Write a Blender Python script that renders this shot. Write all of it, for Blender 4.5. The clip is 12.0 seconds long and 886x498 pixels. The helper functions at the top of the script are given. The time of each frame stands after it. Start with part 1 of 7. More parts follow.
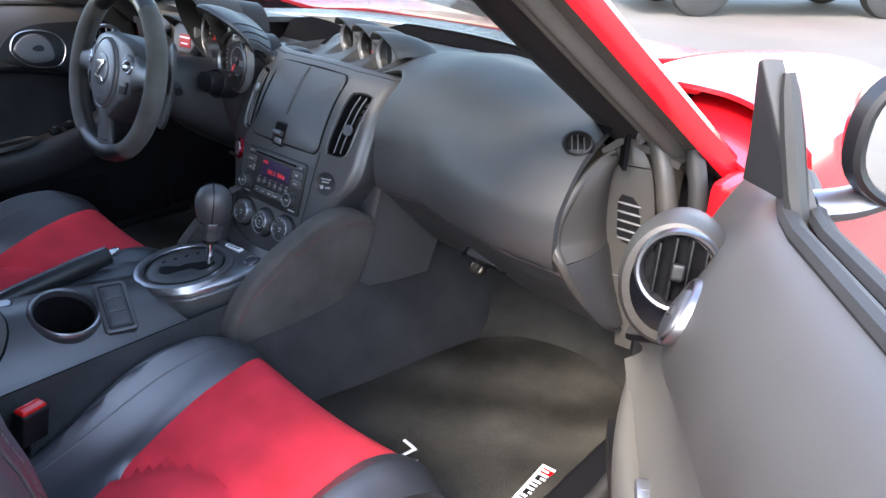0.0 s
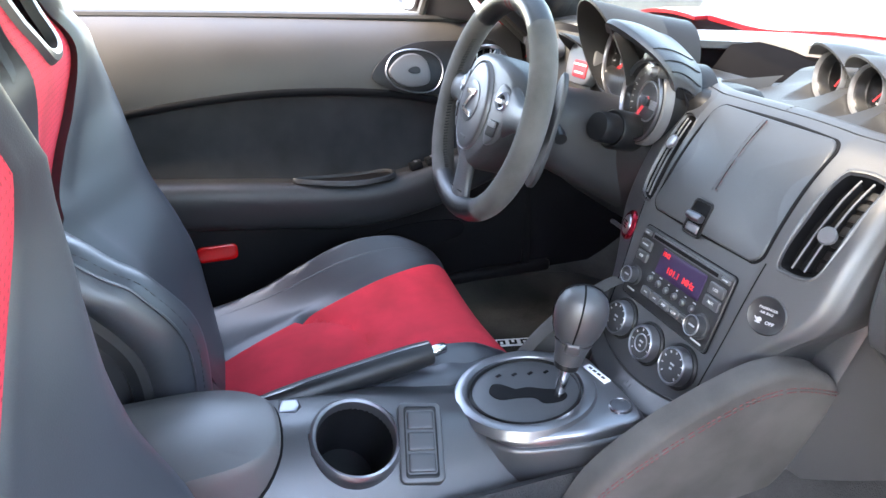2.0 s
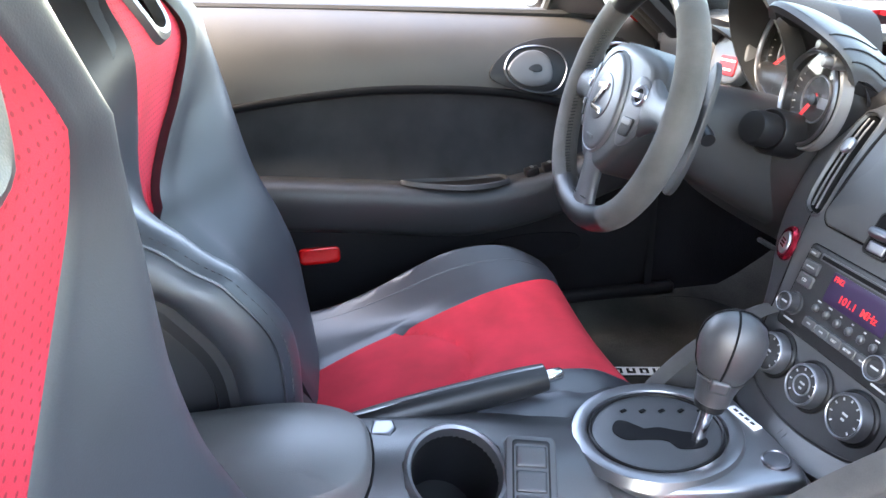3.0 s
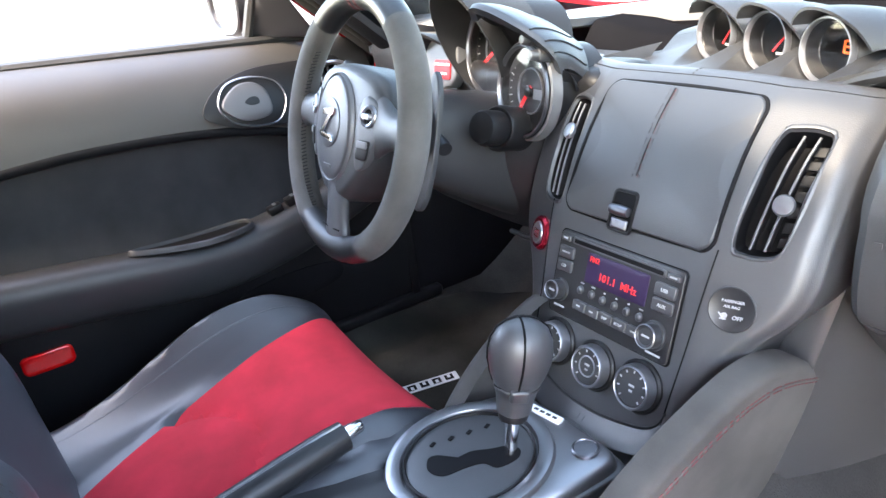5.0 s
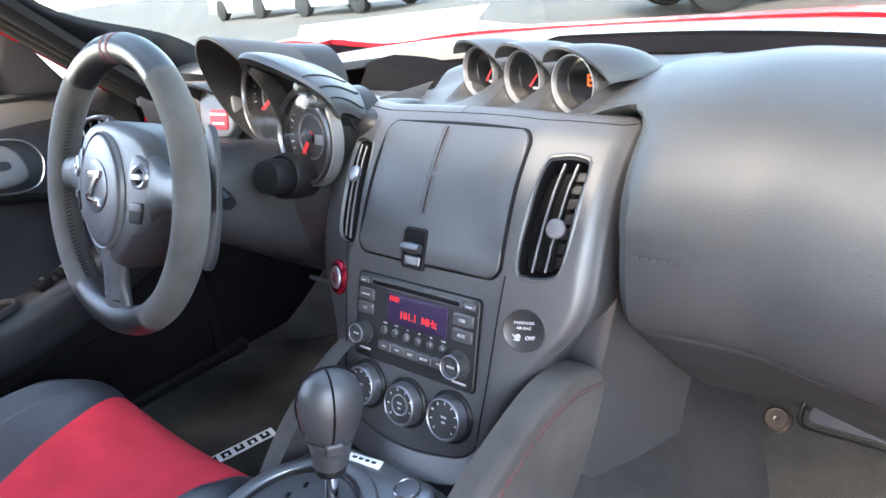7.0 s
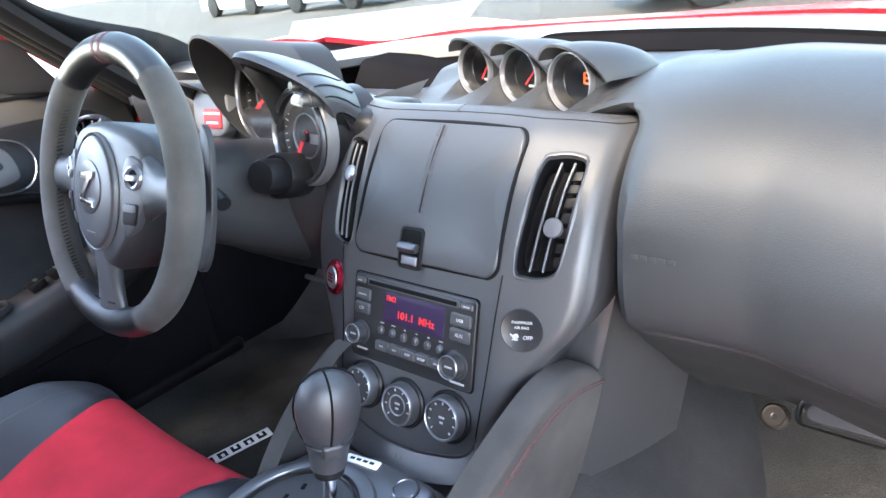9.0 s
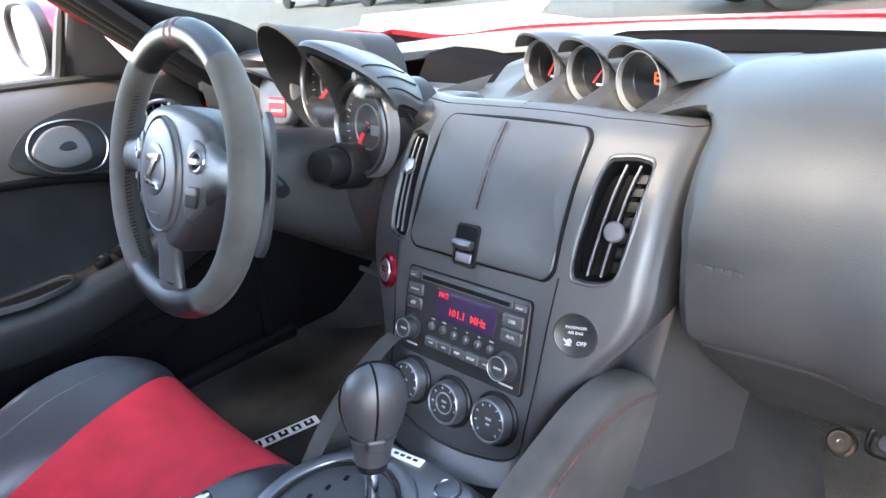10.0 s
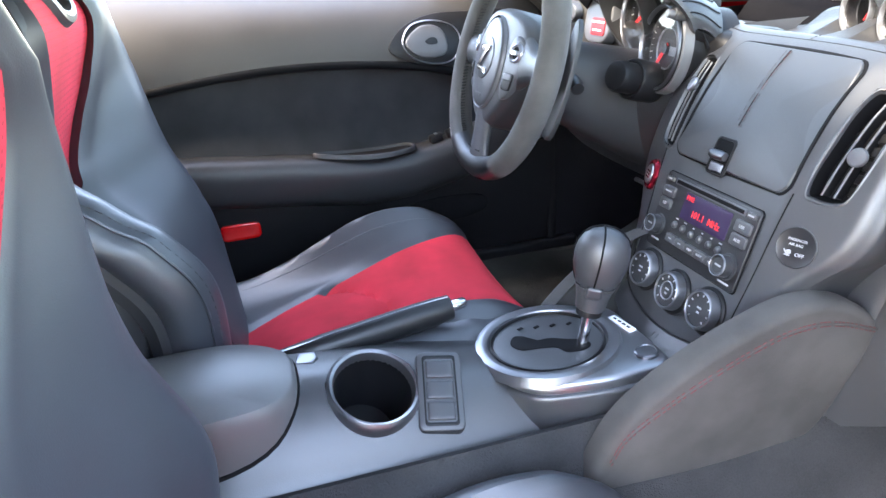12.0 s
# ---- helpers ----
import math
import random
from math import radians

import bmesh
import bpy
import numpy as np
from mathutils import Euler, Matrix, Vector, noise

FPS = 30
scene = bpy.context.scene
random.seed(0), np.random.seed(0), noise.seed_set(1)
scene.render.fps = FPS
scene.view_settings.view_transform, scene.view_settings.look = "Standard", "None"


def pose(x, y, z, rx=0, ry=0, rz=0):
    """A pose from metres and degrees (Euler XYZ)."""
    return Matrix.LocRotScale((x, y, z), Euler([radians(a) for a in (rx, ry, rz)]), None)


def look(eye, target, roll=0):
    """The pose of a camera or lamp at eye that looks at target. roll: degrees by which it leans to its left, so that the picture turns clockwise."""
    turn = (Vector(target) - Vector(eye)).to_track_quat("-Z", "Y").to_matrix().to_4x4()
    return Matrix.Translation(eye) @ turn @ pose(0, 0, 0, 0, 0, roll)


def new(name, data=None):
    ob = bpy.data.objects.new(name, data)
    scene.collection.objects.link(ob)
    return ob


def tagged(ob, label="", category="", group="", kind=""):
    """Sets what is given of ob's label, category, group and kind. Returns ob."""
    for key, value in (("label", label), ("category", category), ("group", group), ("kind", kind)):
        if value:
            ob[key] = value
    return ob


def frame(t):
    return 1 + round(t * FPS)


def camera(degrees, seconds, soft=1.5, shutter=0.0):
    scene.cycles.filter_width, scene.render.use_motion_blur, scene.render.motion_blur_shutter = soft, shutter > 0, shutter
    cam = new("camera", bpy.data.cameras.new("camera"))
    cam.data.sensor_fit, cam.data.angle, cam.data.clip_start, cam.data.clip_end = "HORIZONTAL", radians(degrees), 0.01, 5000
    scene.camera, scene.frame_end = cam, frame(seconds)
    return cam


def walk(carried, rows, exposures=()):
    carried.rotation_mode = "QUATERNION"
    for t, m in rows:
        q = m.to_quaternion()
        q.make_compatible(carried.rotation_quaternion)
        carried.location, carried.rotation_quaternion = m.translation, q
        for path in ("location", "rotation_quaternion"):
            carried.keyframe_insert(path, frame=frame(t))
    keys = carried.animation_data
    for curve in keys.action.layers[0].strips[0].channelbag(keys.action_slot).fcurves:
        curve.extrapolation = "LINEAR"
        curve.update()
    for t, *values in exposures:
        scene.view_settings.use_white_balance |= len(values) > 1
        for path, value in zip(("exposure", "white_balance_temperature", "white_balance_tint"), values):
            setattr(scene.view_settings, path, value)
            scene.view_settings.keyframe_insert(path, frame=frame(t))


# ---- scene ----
cam = camera(64.1, 12.0)
PATH = [
    (0, (1.166, -0.79, 1.22), (-0.039, 0.546, 0.346), 1.2),
    (0.3, (1.122, -0.789, 1.215), (-0.128, 0.531, 0.381), 1.6),
    (0.5, (1.038, -0.751, 1.204), (-0.254, 0.529, 0.372), 1.4),
    (1, (0.855, -0.673, 1.197), (-0.581, 0.451, 0.377), 1.1),
    (1.5, (0.765, -0.601, 1.174), (-0.854, 0.236, 0.35), -0.0),
    (2, (0.71, -0.564, 1.143), (-1.034, -0.012, 0.336), -1.5),
    (2.5, (0.649, -0.553, 1.11), (-1.167, -0.216, 0.342), -2.0),
    (2.7, (0.632, -0.557, 1.098), (-1.199, -0.28, 0.343), -2.1),
    (4.3, (0.547, -0.548, 1.077), (-1.234, -0.031, 0.327), -5.6),
    (4.5, (0.542, -0.543, 1.088), (-1.199, 0.08, 0.326), -6.5),
    (5, (0.536, -0.53, 1.097), (-1.069, 0.375, 0.319), -8.1),
    (5.5, (0.536, -0.513, 1.108), (-0.872, 0.658, 0.304), -9.3),
    (6, (0.536, -0.511, 1.107), (-0.766, 0.787, 0.32), -9.1),
    (6.5, (0.538, -0.514, 1.109), (-0.744, 0.814, 0.338), -8.6),
    (7, (0.539, -0.512, 1.106), (-0.737, 0.825, 0.342), -8.5),
    (9, (0.534, -0.51, 1.109), (-0.728, 0.833, 0.332), -8.7),
    (9.5, (0.532, -0.507, 1.106), (-0.763, 0.807, 0.334), -8.3),
    (10, (0.526, -0.5, 1.104), (-0.85, 0.732, 0.34), -7.6),
    (10.5, (0.53, -0.499, 1.087), (-1.032, 0.501, 0.338), -6.3),
    (11, (0.548, -0.508, 1.066), (-1.195, 0.138, 0.327), -5.2),
    (11.5, (0.589, -0.51, 1.069), (-1.21, -0.109, 0.291), -5.1),
    (12, (0.73, -0.549, 1.065), (-1.052, -0.086, 0.285), -4.4),
]
EXPOSURES = [(t, e, k, 13) for t, e, k in ((0, 3.80, 7150), (0.5, 4.2, 7250), (1.0, 4.65, 7550), (2.0, 5.15, 8050), (2.5, 5.32, 8150), (4.5, 5.38, 8250), (5.0, 5.28, 8050), (6.0, 5.08, 7750), (9.5, 5.05, 7650), (11.0, 5.12, 7650), (12.0, 5.25, 7800))]
walk(cam, [(t, look(eye, target, roll)) for t, eye, target, roll in PATH], EXPOSURES)

# ---- daylight ----
world = bpy.data.worlds.new("sky")
scene.world = world
world.use_nodes = True
wn = world.node_tree.nodes
sky = wn.new("ShaderNodeTexSky")
sky.sky_type = "NISHITA"
sky.sun_disc = False
sky.sun_elevation, sky.sun_rotation = radians(48), radians(168.7)
wn["Background"].inputs["Strength"].default_value = 0.15
world.node_tree.links.new(sky.outputs["Color"], wn["Background"].inputs["Color"])
sun_data = bpy.data.lights.new("sun", "SUN")
sun_data.energy, sun_data.angle, sun_data.color = 0.65, radians(20), (1.0, 0.95, 0.88)
sun = new("sun", sun_data)
sun.matrix_world = look((1.06, -5.3, 6), (0, 0, 0))


# ---- materials ----
def material(name, color, rough=0.5, metal=0.0, vary=0.12, grain=900.0, bump=0.15, blotch=9.0, spread=0.12, coat=0.0, second=None, depth=0.0006, spec=0.5):
    """A surface with colour variation at two scales, roughness variation and a fine relief."""
    m = bpy.data.materials.new(name)
    m.use_nodes = True
    n, l = m.node_tree.nodes, m.node_tree.links
    p = n["Principled BSDF"]
    co = n.new("ShaderNodeTexCoord")
    big = n.new("ShaderNodeTexNoise")
    big.inputs["Scale"].default_value, big.inputs["Detail"].default_value = blotch, 5.0
    fine = n.new("ShaderNodeTexNoise")
    fine.inputs["Scale"].default_value, fine.inputs["Detail"].default_value = grain, 2.0
    mix = n.new("ShaderNodeMath")
    mix.operation = "MULTIPLY_ADD"
    mix.inputs[1].default_value = 0.35
    ramp = n.new("ShaderNodeValToRGB")
    dark = [c * (1 - vary) for c in color]
    light = list(second) if second else [min(1, c * (1 + vary)) for c in color]
    ramp.color_ramp.elements[0].position, ramp.color_ramp.elements[1].position = 0.42, 0.92
    ramp.color_ramp.elements[0].color, ramp.color_ramp.elements[1].color = (*dark, 1), (*light, 1)
    rr = n.new("ShaderNodeMapRange")
    rr.inputs["To Min"].default_value, rr.inputs["To Max"].default_value = max(0.02, rough - spread), min(1.0, rough + spread)
    bm_ = n.new("ShaderNodeBump")
    bm_.inputs["Strength"].default_value, bm_.inputs["Distance"].default_value = bump, depth
    for t in (big, fine):
        l.new(co.outputs["Object"], t.inputs["Vector"])
    l.new(fine.outputs["Fac"], mix.inputs[0])
    l.new(big.outputs["Fac"], mix.inputs[2])
    l.new(mix.outputs[0], ramp.inputs["Fac"])
    l.new(ramp.outputs["Color"], p.inputs["Base Color"])
    l.new(big.outputs["Fac"], rr.inputs["Value"])
    l.new(rr.outputs["Result"], p.inputs["Roughness"])
    l.new(fine.outputs["Fac"], bm_.inputs["Height"])
    l.new(bm_.outputs["Normal"], p.inputs["Normal"])
    p.inputs["Metallic"].default_value = metal
    p.inputs["Specular IOR Level"].default_value = spec
    p.inputs["Coat Weight"].default_value = coat
    p.inputs["Coat Roughness"].default_value = 0.03
    p.inputs["Coat IOR"].default_value = 1.8
    return m


def suede(name, color, sheen=0.5, streak=None):
    """Brushed microfibre: soft sheen and nap that has been stroked in bands."""
    m = material(name, color, 0.9, vary=0.25, grain=1400, bump=0.35, blotch=14, spread=0.05, second=streak, depth=0.0008)
    p = m.node_tree.nodes["Principled BSDF"]
    p.inputs["Sheen Weight"].default_value = sheen
    p.inputs["Sheen Roughness"].default_value = 0.5
    p.inputs["Sheen Tint"].default_value = (*[min(1, c * 1.5 + 0.05) for c in color], 1)
    return m


def glass(name, tint=(1, 1, 1), rough=0.0):
    m = bpy.data.materials.new(name)
    m.use_nodes = True
    n, l = m.node_tree.nodes, m.node_tree.links
    out = n["Material Output"]
    clear = n.new("ShaderNodeBsdfTransparent")
    clear.inputs["Color"].default_value = (*tint, 1)
    gloss = n.new("ShaderNodeBsdfGlossy")
    gloss.inputs["Roughness"].default_value = rough
    face = n.new("ShaderNodeLayerWeight")
    power = n.new("ShaderNodeMath")
    power.operation, power.inputs[1].default_value = "POWER", 5.0
    edge = n.new("ShaderNodeMath")
    edge.operation, edge.inputs[1].default_value, edge.inputs[2].default_value = "MULTIPLY_ADD", 0.9, 0.035
    l.new(face.outputs["Facing"], power.inputs[0])
    l.new(power.outputs[0], edge.inputs[0])
    mix = n.new("ShaderNodeMixShader")
    l.new(edge.outputs[0], mix.inputs[0])
    l.new(clear.outputs[0], mix.inputs[1])
    l.new(gloss.outputs[0], mix.inputs[2])
    l.new(mix.outputs[0], out.inputs["Surface"])
    return m


def glow(name, color, strength):
    m = bpy.data.materials.new(name)
    m.use_nodes = True
    p = m.node_tree.nodes["Principled BSDF"]
    p.inputs["Base Color"].default_value = (*[c * 0.5 for c in color], 1)
    p.inputs["Emission Color"].default_value = (*color, 1)
    p.inputs["Emission Strength"].default_value = strength
    return m


DASH = material("dash_soft_plastic", (0.031, 0.032, 0.033), 0.48, vary=0.2, grain=900, bump=0.4, blotch=6, spread=0.08, depth=0.0008, spec=0.8)
TRIM = material("grey_trim_plastic", (0.040, 0.040, 0.043), 0.4, vary=0.14, grain=900, bump=0.4, spread=0.08, spec=1.0)
PANEL = material("satin_centre_panel", (0.040, 0.041, 0.0445), 0.44, vary=0.12, grain=900, bump=0.35, spread=0.07, spec=0.75)
BLACK = material("black_plastic", (0.008, 0.008, 0.009), 0.42, vary=0.15, grain=1500, bump=0.2, spec=0.28)
DEEP = material("deep_black", (0.004, 0.004, 0.005), 0.7, vary=0.1, bump=0.1, spec=0.15)
PIT = material("matt_black", (0.006, 0.006, 0.007), 1.0, vary=0.2, bump=0.2, spec=0.0)
COWL = material("pale_cowl", (0.16, 0.16, 0.16), 0.3, vary=0.2, grain=300, bump=0.2, spread=0.1)
# Dash plastic made darker to offset the strong windscreen light on top.
DASHTOP = material("darkened_dash_plastic", (0.017, 0.0175, 0.019), 0.48, vary=0.18, grain=900, bump=0.4, blotch=6, spread=0.07, depth=0.0008, spec=0.8)
RADIO = material("radio_faceplate", (0.014, 0.014, 0.0155), 0.40, vary=0.1, grain=1400, bump=0.2, spread=0.05, spec=0.6)
GLOVE = material("glove_box_plastic", (0.030, 0.030, 0.032), 0.46, vary=0.15, grain=700, bump=0.6, spread=0.06, spec=0.7)
GRIP = material("worn_black_grip", (0.010, 0.010, 0.011), 0.40, vary=0.2, grain=700, bump=0.35, blotch=20)
LEATHER = material("black_leather", (0.027, 0.0295, 0.036), 0.42, vary=0.2, grain=800, bump=0.25, blotch=11, spread=0.08, spec=1.0)
BAG = material("wheel_hub_grain", (0.028, 0.029, 0.031), 0.46, vary=0.08, grain=1800, bump=0.3, spec=0.9)
RIMSUEDE = suede("warm_grey_suede_rim", (0.056, 0.053, 0.049), 0.35, (0.105, 0.098, 0.092))
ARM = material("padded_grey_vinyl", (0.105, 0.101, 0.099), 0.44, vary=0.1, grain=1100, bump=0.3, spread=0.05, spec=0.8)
# Door suede with the shade put into its colour, for the closed door.
SHADEDSUEDE = suede("shaded_door_suede", (0.0125, 0.013, 0.015), 0.25, (0.028, 0.029, 0.032))
DIALHOOD = material("dark_soft_hood", (0.017, 0.017, 0.018), 0.55, vary=0.12, grain=1100, bump=0.3, spread=0.06, spec=0.35)
HOOD = material("blue_black_soft_plastic", (0.011, 0.012, 0.015), 0.42, vary=0.15, grain=900, bump=0.4, spread=0.06, spec=0.9)
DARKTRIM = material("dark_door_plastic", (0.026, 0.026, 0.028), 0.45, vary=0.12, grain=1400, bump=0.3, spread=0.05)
GUTTER = material("weatherstrip", (0.066, 0.060, 0.054), 0.7, vary=0.2, grain=900, bump=0.3, spec=0.2)
KNOB = material("knob_leather", (0.036, 0.036, 0.039), 0.46, vary=0.2, grain=800, bump=0.3, spec=0.9)
PRINT = material("grey_print", (0.36, 0.36, 0.36), 0.6, vary=0.05, bump=0.05)
# Door plastic with shade in the colour; SAIL is the same plastic sunlit.
DOORTOP = material("shaded_door_top", (0.032, 0.0305, 0.029), 0.5, vary=0.12, grain=1300, bump=0.3)
CAP = material("warm_dark_plastic", (0.036, 0.034, 0.031), 0.5, vary=0.12, grain=1300, bump=0.3)
SATIN = material("satin_grey_trim", (0.125, 0.125, 0.13), 0.40, 0.15, vary=0.06, grain=1400, bump=0.1, spread=0.05)
SPOKE = material("satin_wheel_trim", (0.085, 0.085, 0.09), 0.42, 0.2, vary=0.06, grain=1400, bump=0.15, spread=0.05)
SUEDE = suede("grey_suede", (0.040, 0.038, 0.036), 0.2, (0.076, 0.071, 0.067))
RED = suede("red_suede", (0.54, 0.015, 0.030), 0.22, (0.66, 0.024, 0.048))
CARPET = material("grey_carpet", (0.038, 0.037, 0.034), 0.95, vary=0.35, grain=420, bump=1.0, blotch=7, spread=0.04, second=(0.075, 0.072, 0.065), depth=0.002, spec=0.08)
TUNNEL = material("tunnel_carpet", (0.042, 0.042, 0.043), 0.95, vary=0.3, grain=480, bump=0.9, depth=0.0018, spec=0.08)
# Carpet taken down to near black: the footwell's shade is in the colour.
FELT = material("shaded_dark_carpet", (0.009, 0.009, 0.0105), 0.95, vary=0.3, grain=500, bump=0.8, depth=0.0015, spec=0.08)
CHROME = material("brushed_chrome", (0.62, 0.63, 0.65), 0.18, 1.0, vary=0.06, grain=500, bump=0.05, spread=0.06)
SILVER = material("satin_silver", (0.33, 0.34, 0.36), 0.32, 0.85, vary=0.08, grain=900, bump=0.08, spread=0.06)
DISH = material("satin_dark_dish", (0.060, 0.061, 0.066), 0.36, 0.4, vary=0.06, grain=900, bump=0.05, spread=0.05)
GUN = material("dark_metal_trim", (0.18, 0.18, 0.195), 0.32, 0.9, vary=0.08, grain=900, bump=0.05, spread=0.05)
PAINT = material("red_car_paint", (0.52, 0.008, 0.014), 0.25, 0.15, vary=0.05, grain=2500, bump=0.02, spread=0.03, coat=0.35)
STITCH = material("red_thread", (0.12, 0.022, 0.027), 0.8, vary=0.2, bump=0.3)
GREYTHREAD = material("grey_thread", (0.07, 0.069, 0.072), 0.8, vary=0.2, bump=0.3)
WHITE = material("white_print", (0.75, 0.75, 0.75), 0.6, vary=0.04, bump=0.05)
LIP = material("red_anodised", (0.30, 0.012, 0.03), 0.25, 0.7, vary=0.1, bump=0.05)
RUBBER = material("black_rubber", (0.016, 0.016, 0.016), 0.65, vary=0.25, grain=600, bump=0.3)
# Sunlit copy of DOORTOP: the daylight is put into the colour.
SAIL = material("sunlit_grey_plastic", (0.046, 0.043, 0.040), 0.5, vary=0.12, grain=1300, bump=0.3)
PILLAR = material("dark_pillar_trim", (0.011, 0.010, 0.011), 0.6, vary=0.12, grain=1300, bump=0.3, spec=0.2)
POLISH = material("polished_dark_metal", (0.26, 0.26, 0.275), 0.33, 0.9, vary=0.06, grain=700, bump=0.03, spread=0.05)
# Sunlit copy of the door suede, daylight put into its colour.
SUNLITSUEDE = material("sunlit_grey_suede", (0.078, 0.074, 0.067), 0.85, vary=0.12, grain=1300, bump=0.3)
BRASS = material("latch_metal", (0.34, 0.31, 0.27), 0.32, 1.0, vary=0.1, bump=0.05)
DISPLAY = glow("violet_display", (0.035, 0.015, 0.07), 0.005)
LED = glow("red_segments", (1.0, 0.04, 0.05), 0.014)
AMBER = glow("orange_segments", (1.0, 0.16, 0.03), 0.032)
REDLENS = material("red_lens", (0.75, 0.006, 0.008), 0.15, vary=0.05, bump=0.02, coat=0.6)
CLEAR = glass("clear_glass")
WINDOW = glass("window_glass", (0.57, 0.60, 0.59))
LINER = material("headlining", (0.14, 0.135, 0.13), 0.95, vary=0.1, grain=900, bump=0.4)

# ---- geometry helpers ----
V = Vector
CABIN = V((0.45, -0.5, 1.12))


def part(name, bm, mat, parent=None, label="", flat=False, angle=None):
    """Links a bmesh as one mesh object under a thing or a part."""
    bmesh.ops.remove_doubles(bm, verts=bm.verts, dist=1e-6)
    bmesh.ops.recalc_face_normals(bm, faces=bm.faces)
    me = bpy.data.meshes.new(name)
    bm.to_mesh(me)
    bm.free()
    for m in mat if isinstance(mat, (list, tuple)) else (mat,):
        me.materials.append(m)
    if not flat:
        me.polygons.foreach_set("use_smooth", [True] * len(me.polygons))
        me.set_sharp_from_angle(angle=radians(angle or 38))
    ob = new(name, me)
    if parent is not None:
        ob.parent = parent
        ob.matrix_parent_inverse = parent.matrix_basis.inverted()
    if label:
        ob["label"] = label
    return ob


def thing(name, label, category, at=(0, 0, 0), group="", kind=""):
    ob = new(name)
    ob.location = at
    ob.empty_display_size = 0.05
    return tagged(ob, label, category, group, kind)


def spline(points, n):
    """A smooth open curve (Catmull-Rom) through the points, n steps a span."""
    p = [V(q) for q in points]
    p = [2 * p[0] - p[1], *p, 2 * p[-1] - p[-2]]
    out = []
    for i in range(1, len(p) - 2):
        a, b, c, d = p[i - 1 : i + 3]
        for k in range(n):
            t = k / n
            out.append(0.5 * (2 * b + (c - a) * t + (2 * a - 5 * b + 4 * c - d) * t * t + (3 * b - a - 3 * c + d) * t**3))
    return [*out, p[-2]]


def ring_spline(points, n):
    """A smooth closed curve through the points."""
    p = [V(q) for q in points]
    k_all, out = len(p), []
    for i in range(k_all):
        a, b, c, d = (p[(i + j) % k_all] for j in (-1, 0, 1, 2))
        for k in range(n):
            t = k / n
            out.append(0.5 * (2 * b + (c - a) * t + (2 * a - 5 * b + 4 * c - d) * t * t + (3 * b - a - 3 * c + d) * t**3))
    return out


def curve_at(points):
    """A function that reads y for x along sorted (x, y) pairs, smoothly."""
    xs, ys = [a for a, _ in points], [b for _, b in points]

    def read(x):
        x = min(max(x, xs[0]), xs[-1])
        i = max(1, next((k for k, v in enumerate(xs) if v >= x), len(xs) - 1))
        t = (x - xs[i - 1]) / (xs[i] - xs[i - 1])
        m0 = (ys[i] - ys[i - 2]) / (xs[i] - xs[i - 2]) if i > 1 else (ys[i] - ys[i - 1]) / (xs[i] - xs[i - 1])
        m1 = (ys[i + 1] - ys[i - 1]) / (xs[i + 1] - xs[i - 1]) if i + 1 < len(xs) else (ys[i] - ys[i - 1]) / (xs[i] - xs[i - 1])
        h = xs[i] - xs[i - 1]
        return (2 * t**3 - 3 * t * t + 1) * ys[i - 1] + (t**3 - 2 * t * t + t) * h * m0 + (3 * t * t - 2 * t**3) * ys[i] + (t**3 - t * t) * h * m1

    return read


def loft(bm, rows, closed=False, caps=False, slot=0):
    """Faces between rows of points; closed: each row is a ring; caps: ends filled."""
    vs = [[bm.verts.new(p) for p in row] for row in rows]
    for a, b in zip(vs, vs[1:]):
        k = len(a)
        for i in range(k if closed else k - 1):
            f = bm.faces.new((a[i], a[(i + 1) % k], b[(i + 1) % k], b[i]))
            f.material_index = slot
    if caps:
        for row in (vs[0], vs[-1]):
            f = bm.faces.new(row)
            f.material_index = slot
    return vs


def sheet(fn, us, vs, thick=0.0, slot=0, bm=None):
    """A grid of fn(u, v), with a back at the given depth, on the side turned away from the cabin's middle."""
    bm = bm or bmesh.new()
    grid = loft(bm, [[fn(u, v) for v in vs] for u in us], slot=slot)
    if thick:
        bm.normal_update()
        if sum((CABIN - v.co).normalized().dot(v.normal) for row in grid for v in row) < 0:
            thick = -thick
        back = [[bm.verts.new(v.co - v.normal * thick) for v in row] for row in grid]
        for i in range(len(us) - 1):
            for j in range(len(vs) - 1):
                f = bm.faces.new((back[i][j], back[i + 1][j], back[i + 1][j + 1], back[i][j + 1]))
                f.material_index = slot
        edge = [(i, 0) for i in range(len(us))] + [(len(us) - 1, j) for j in range(1, len(vs))]
        edge += [(i, len(vs) - 1) for i in range(len(us) - 2, -1, -1)] + [(0, j) for j in range(len(vs) - 2, 0, -1)]
        for (a, b), (c, d) in zip(edge, edge[1:] + edge[:1]):
            f = bm.faces.new((grid[a][b], grid[c][d], back[c][d], back[a][b]))
            f.material_index = slot
    return bm


def lerp(a, b, n):
    return [a + (b - a) * k / n for k in range(n + 1)]


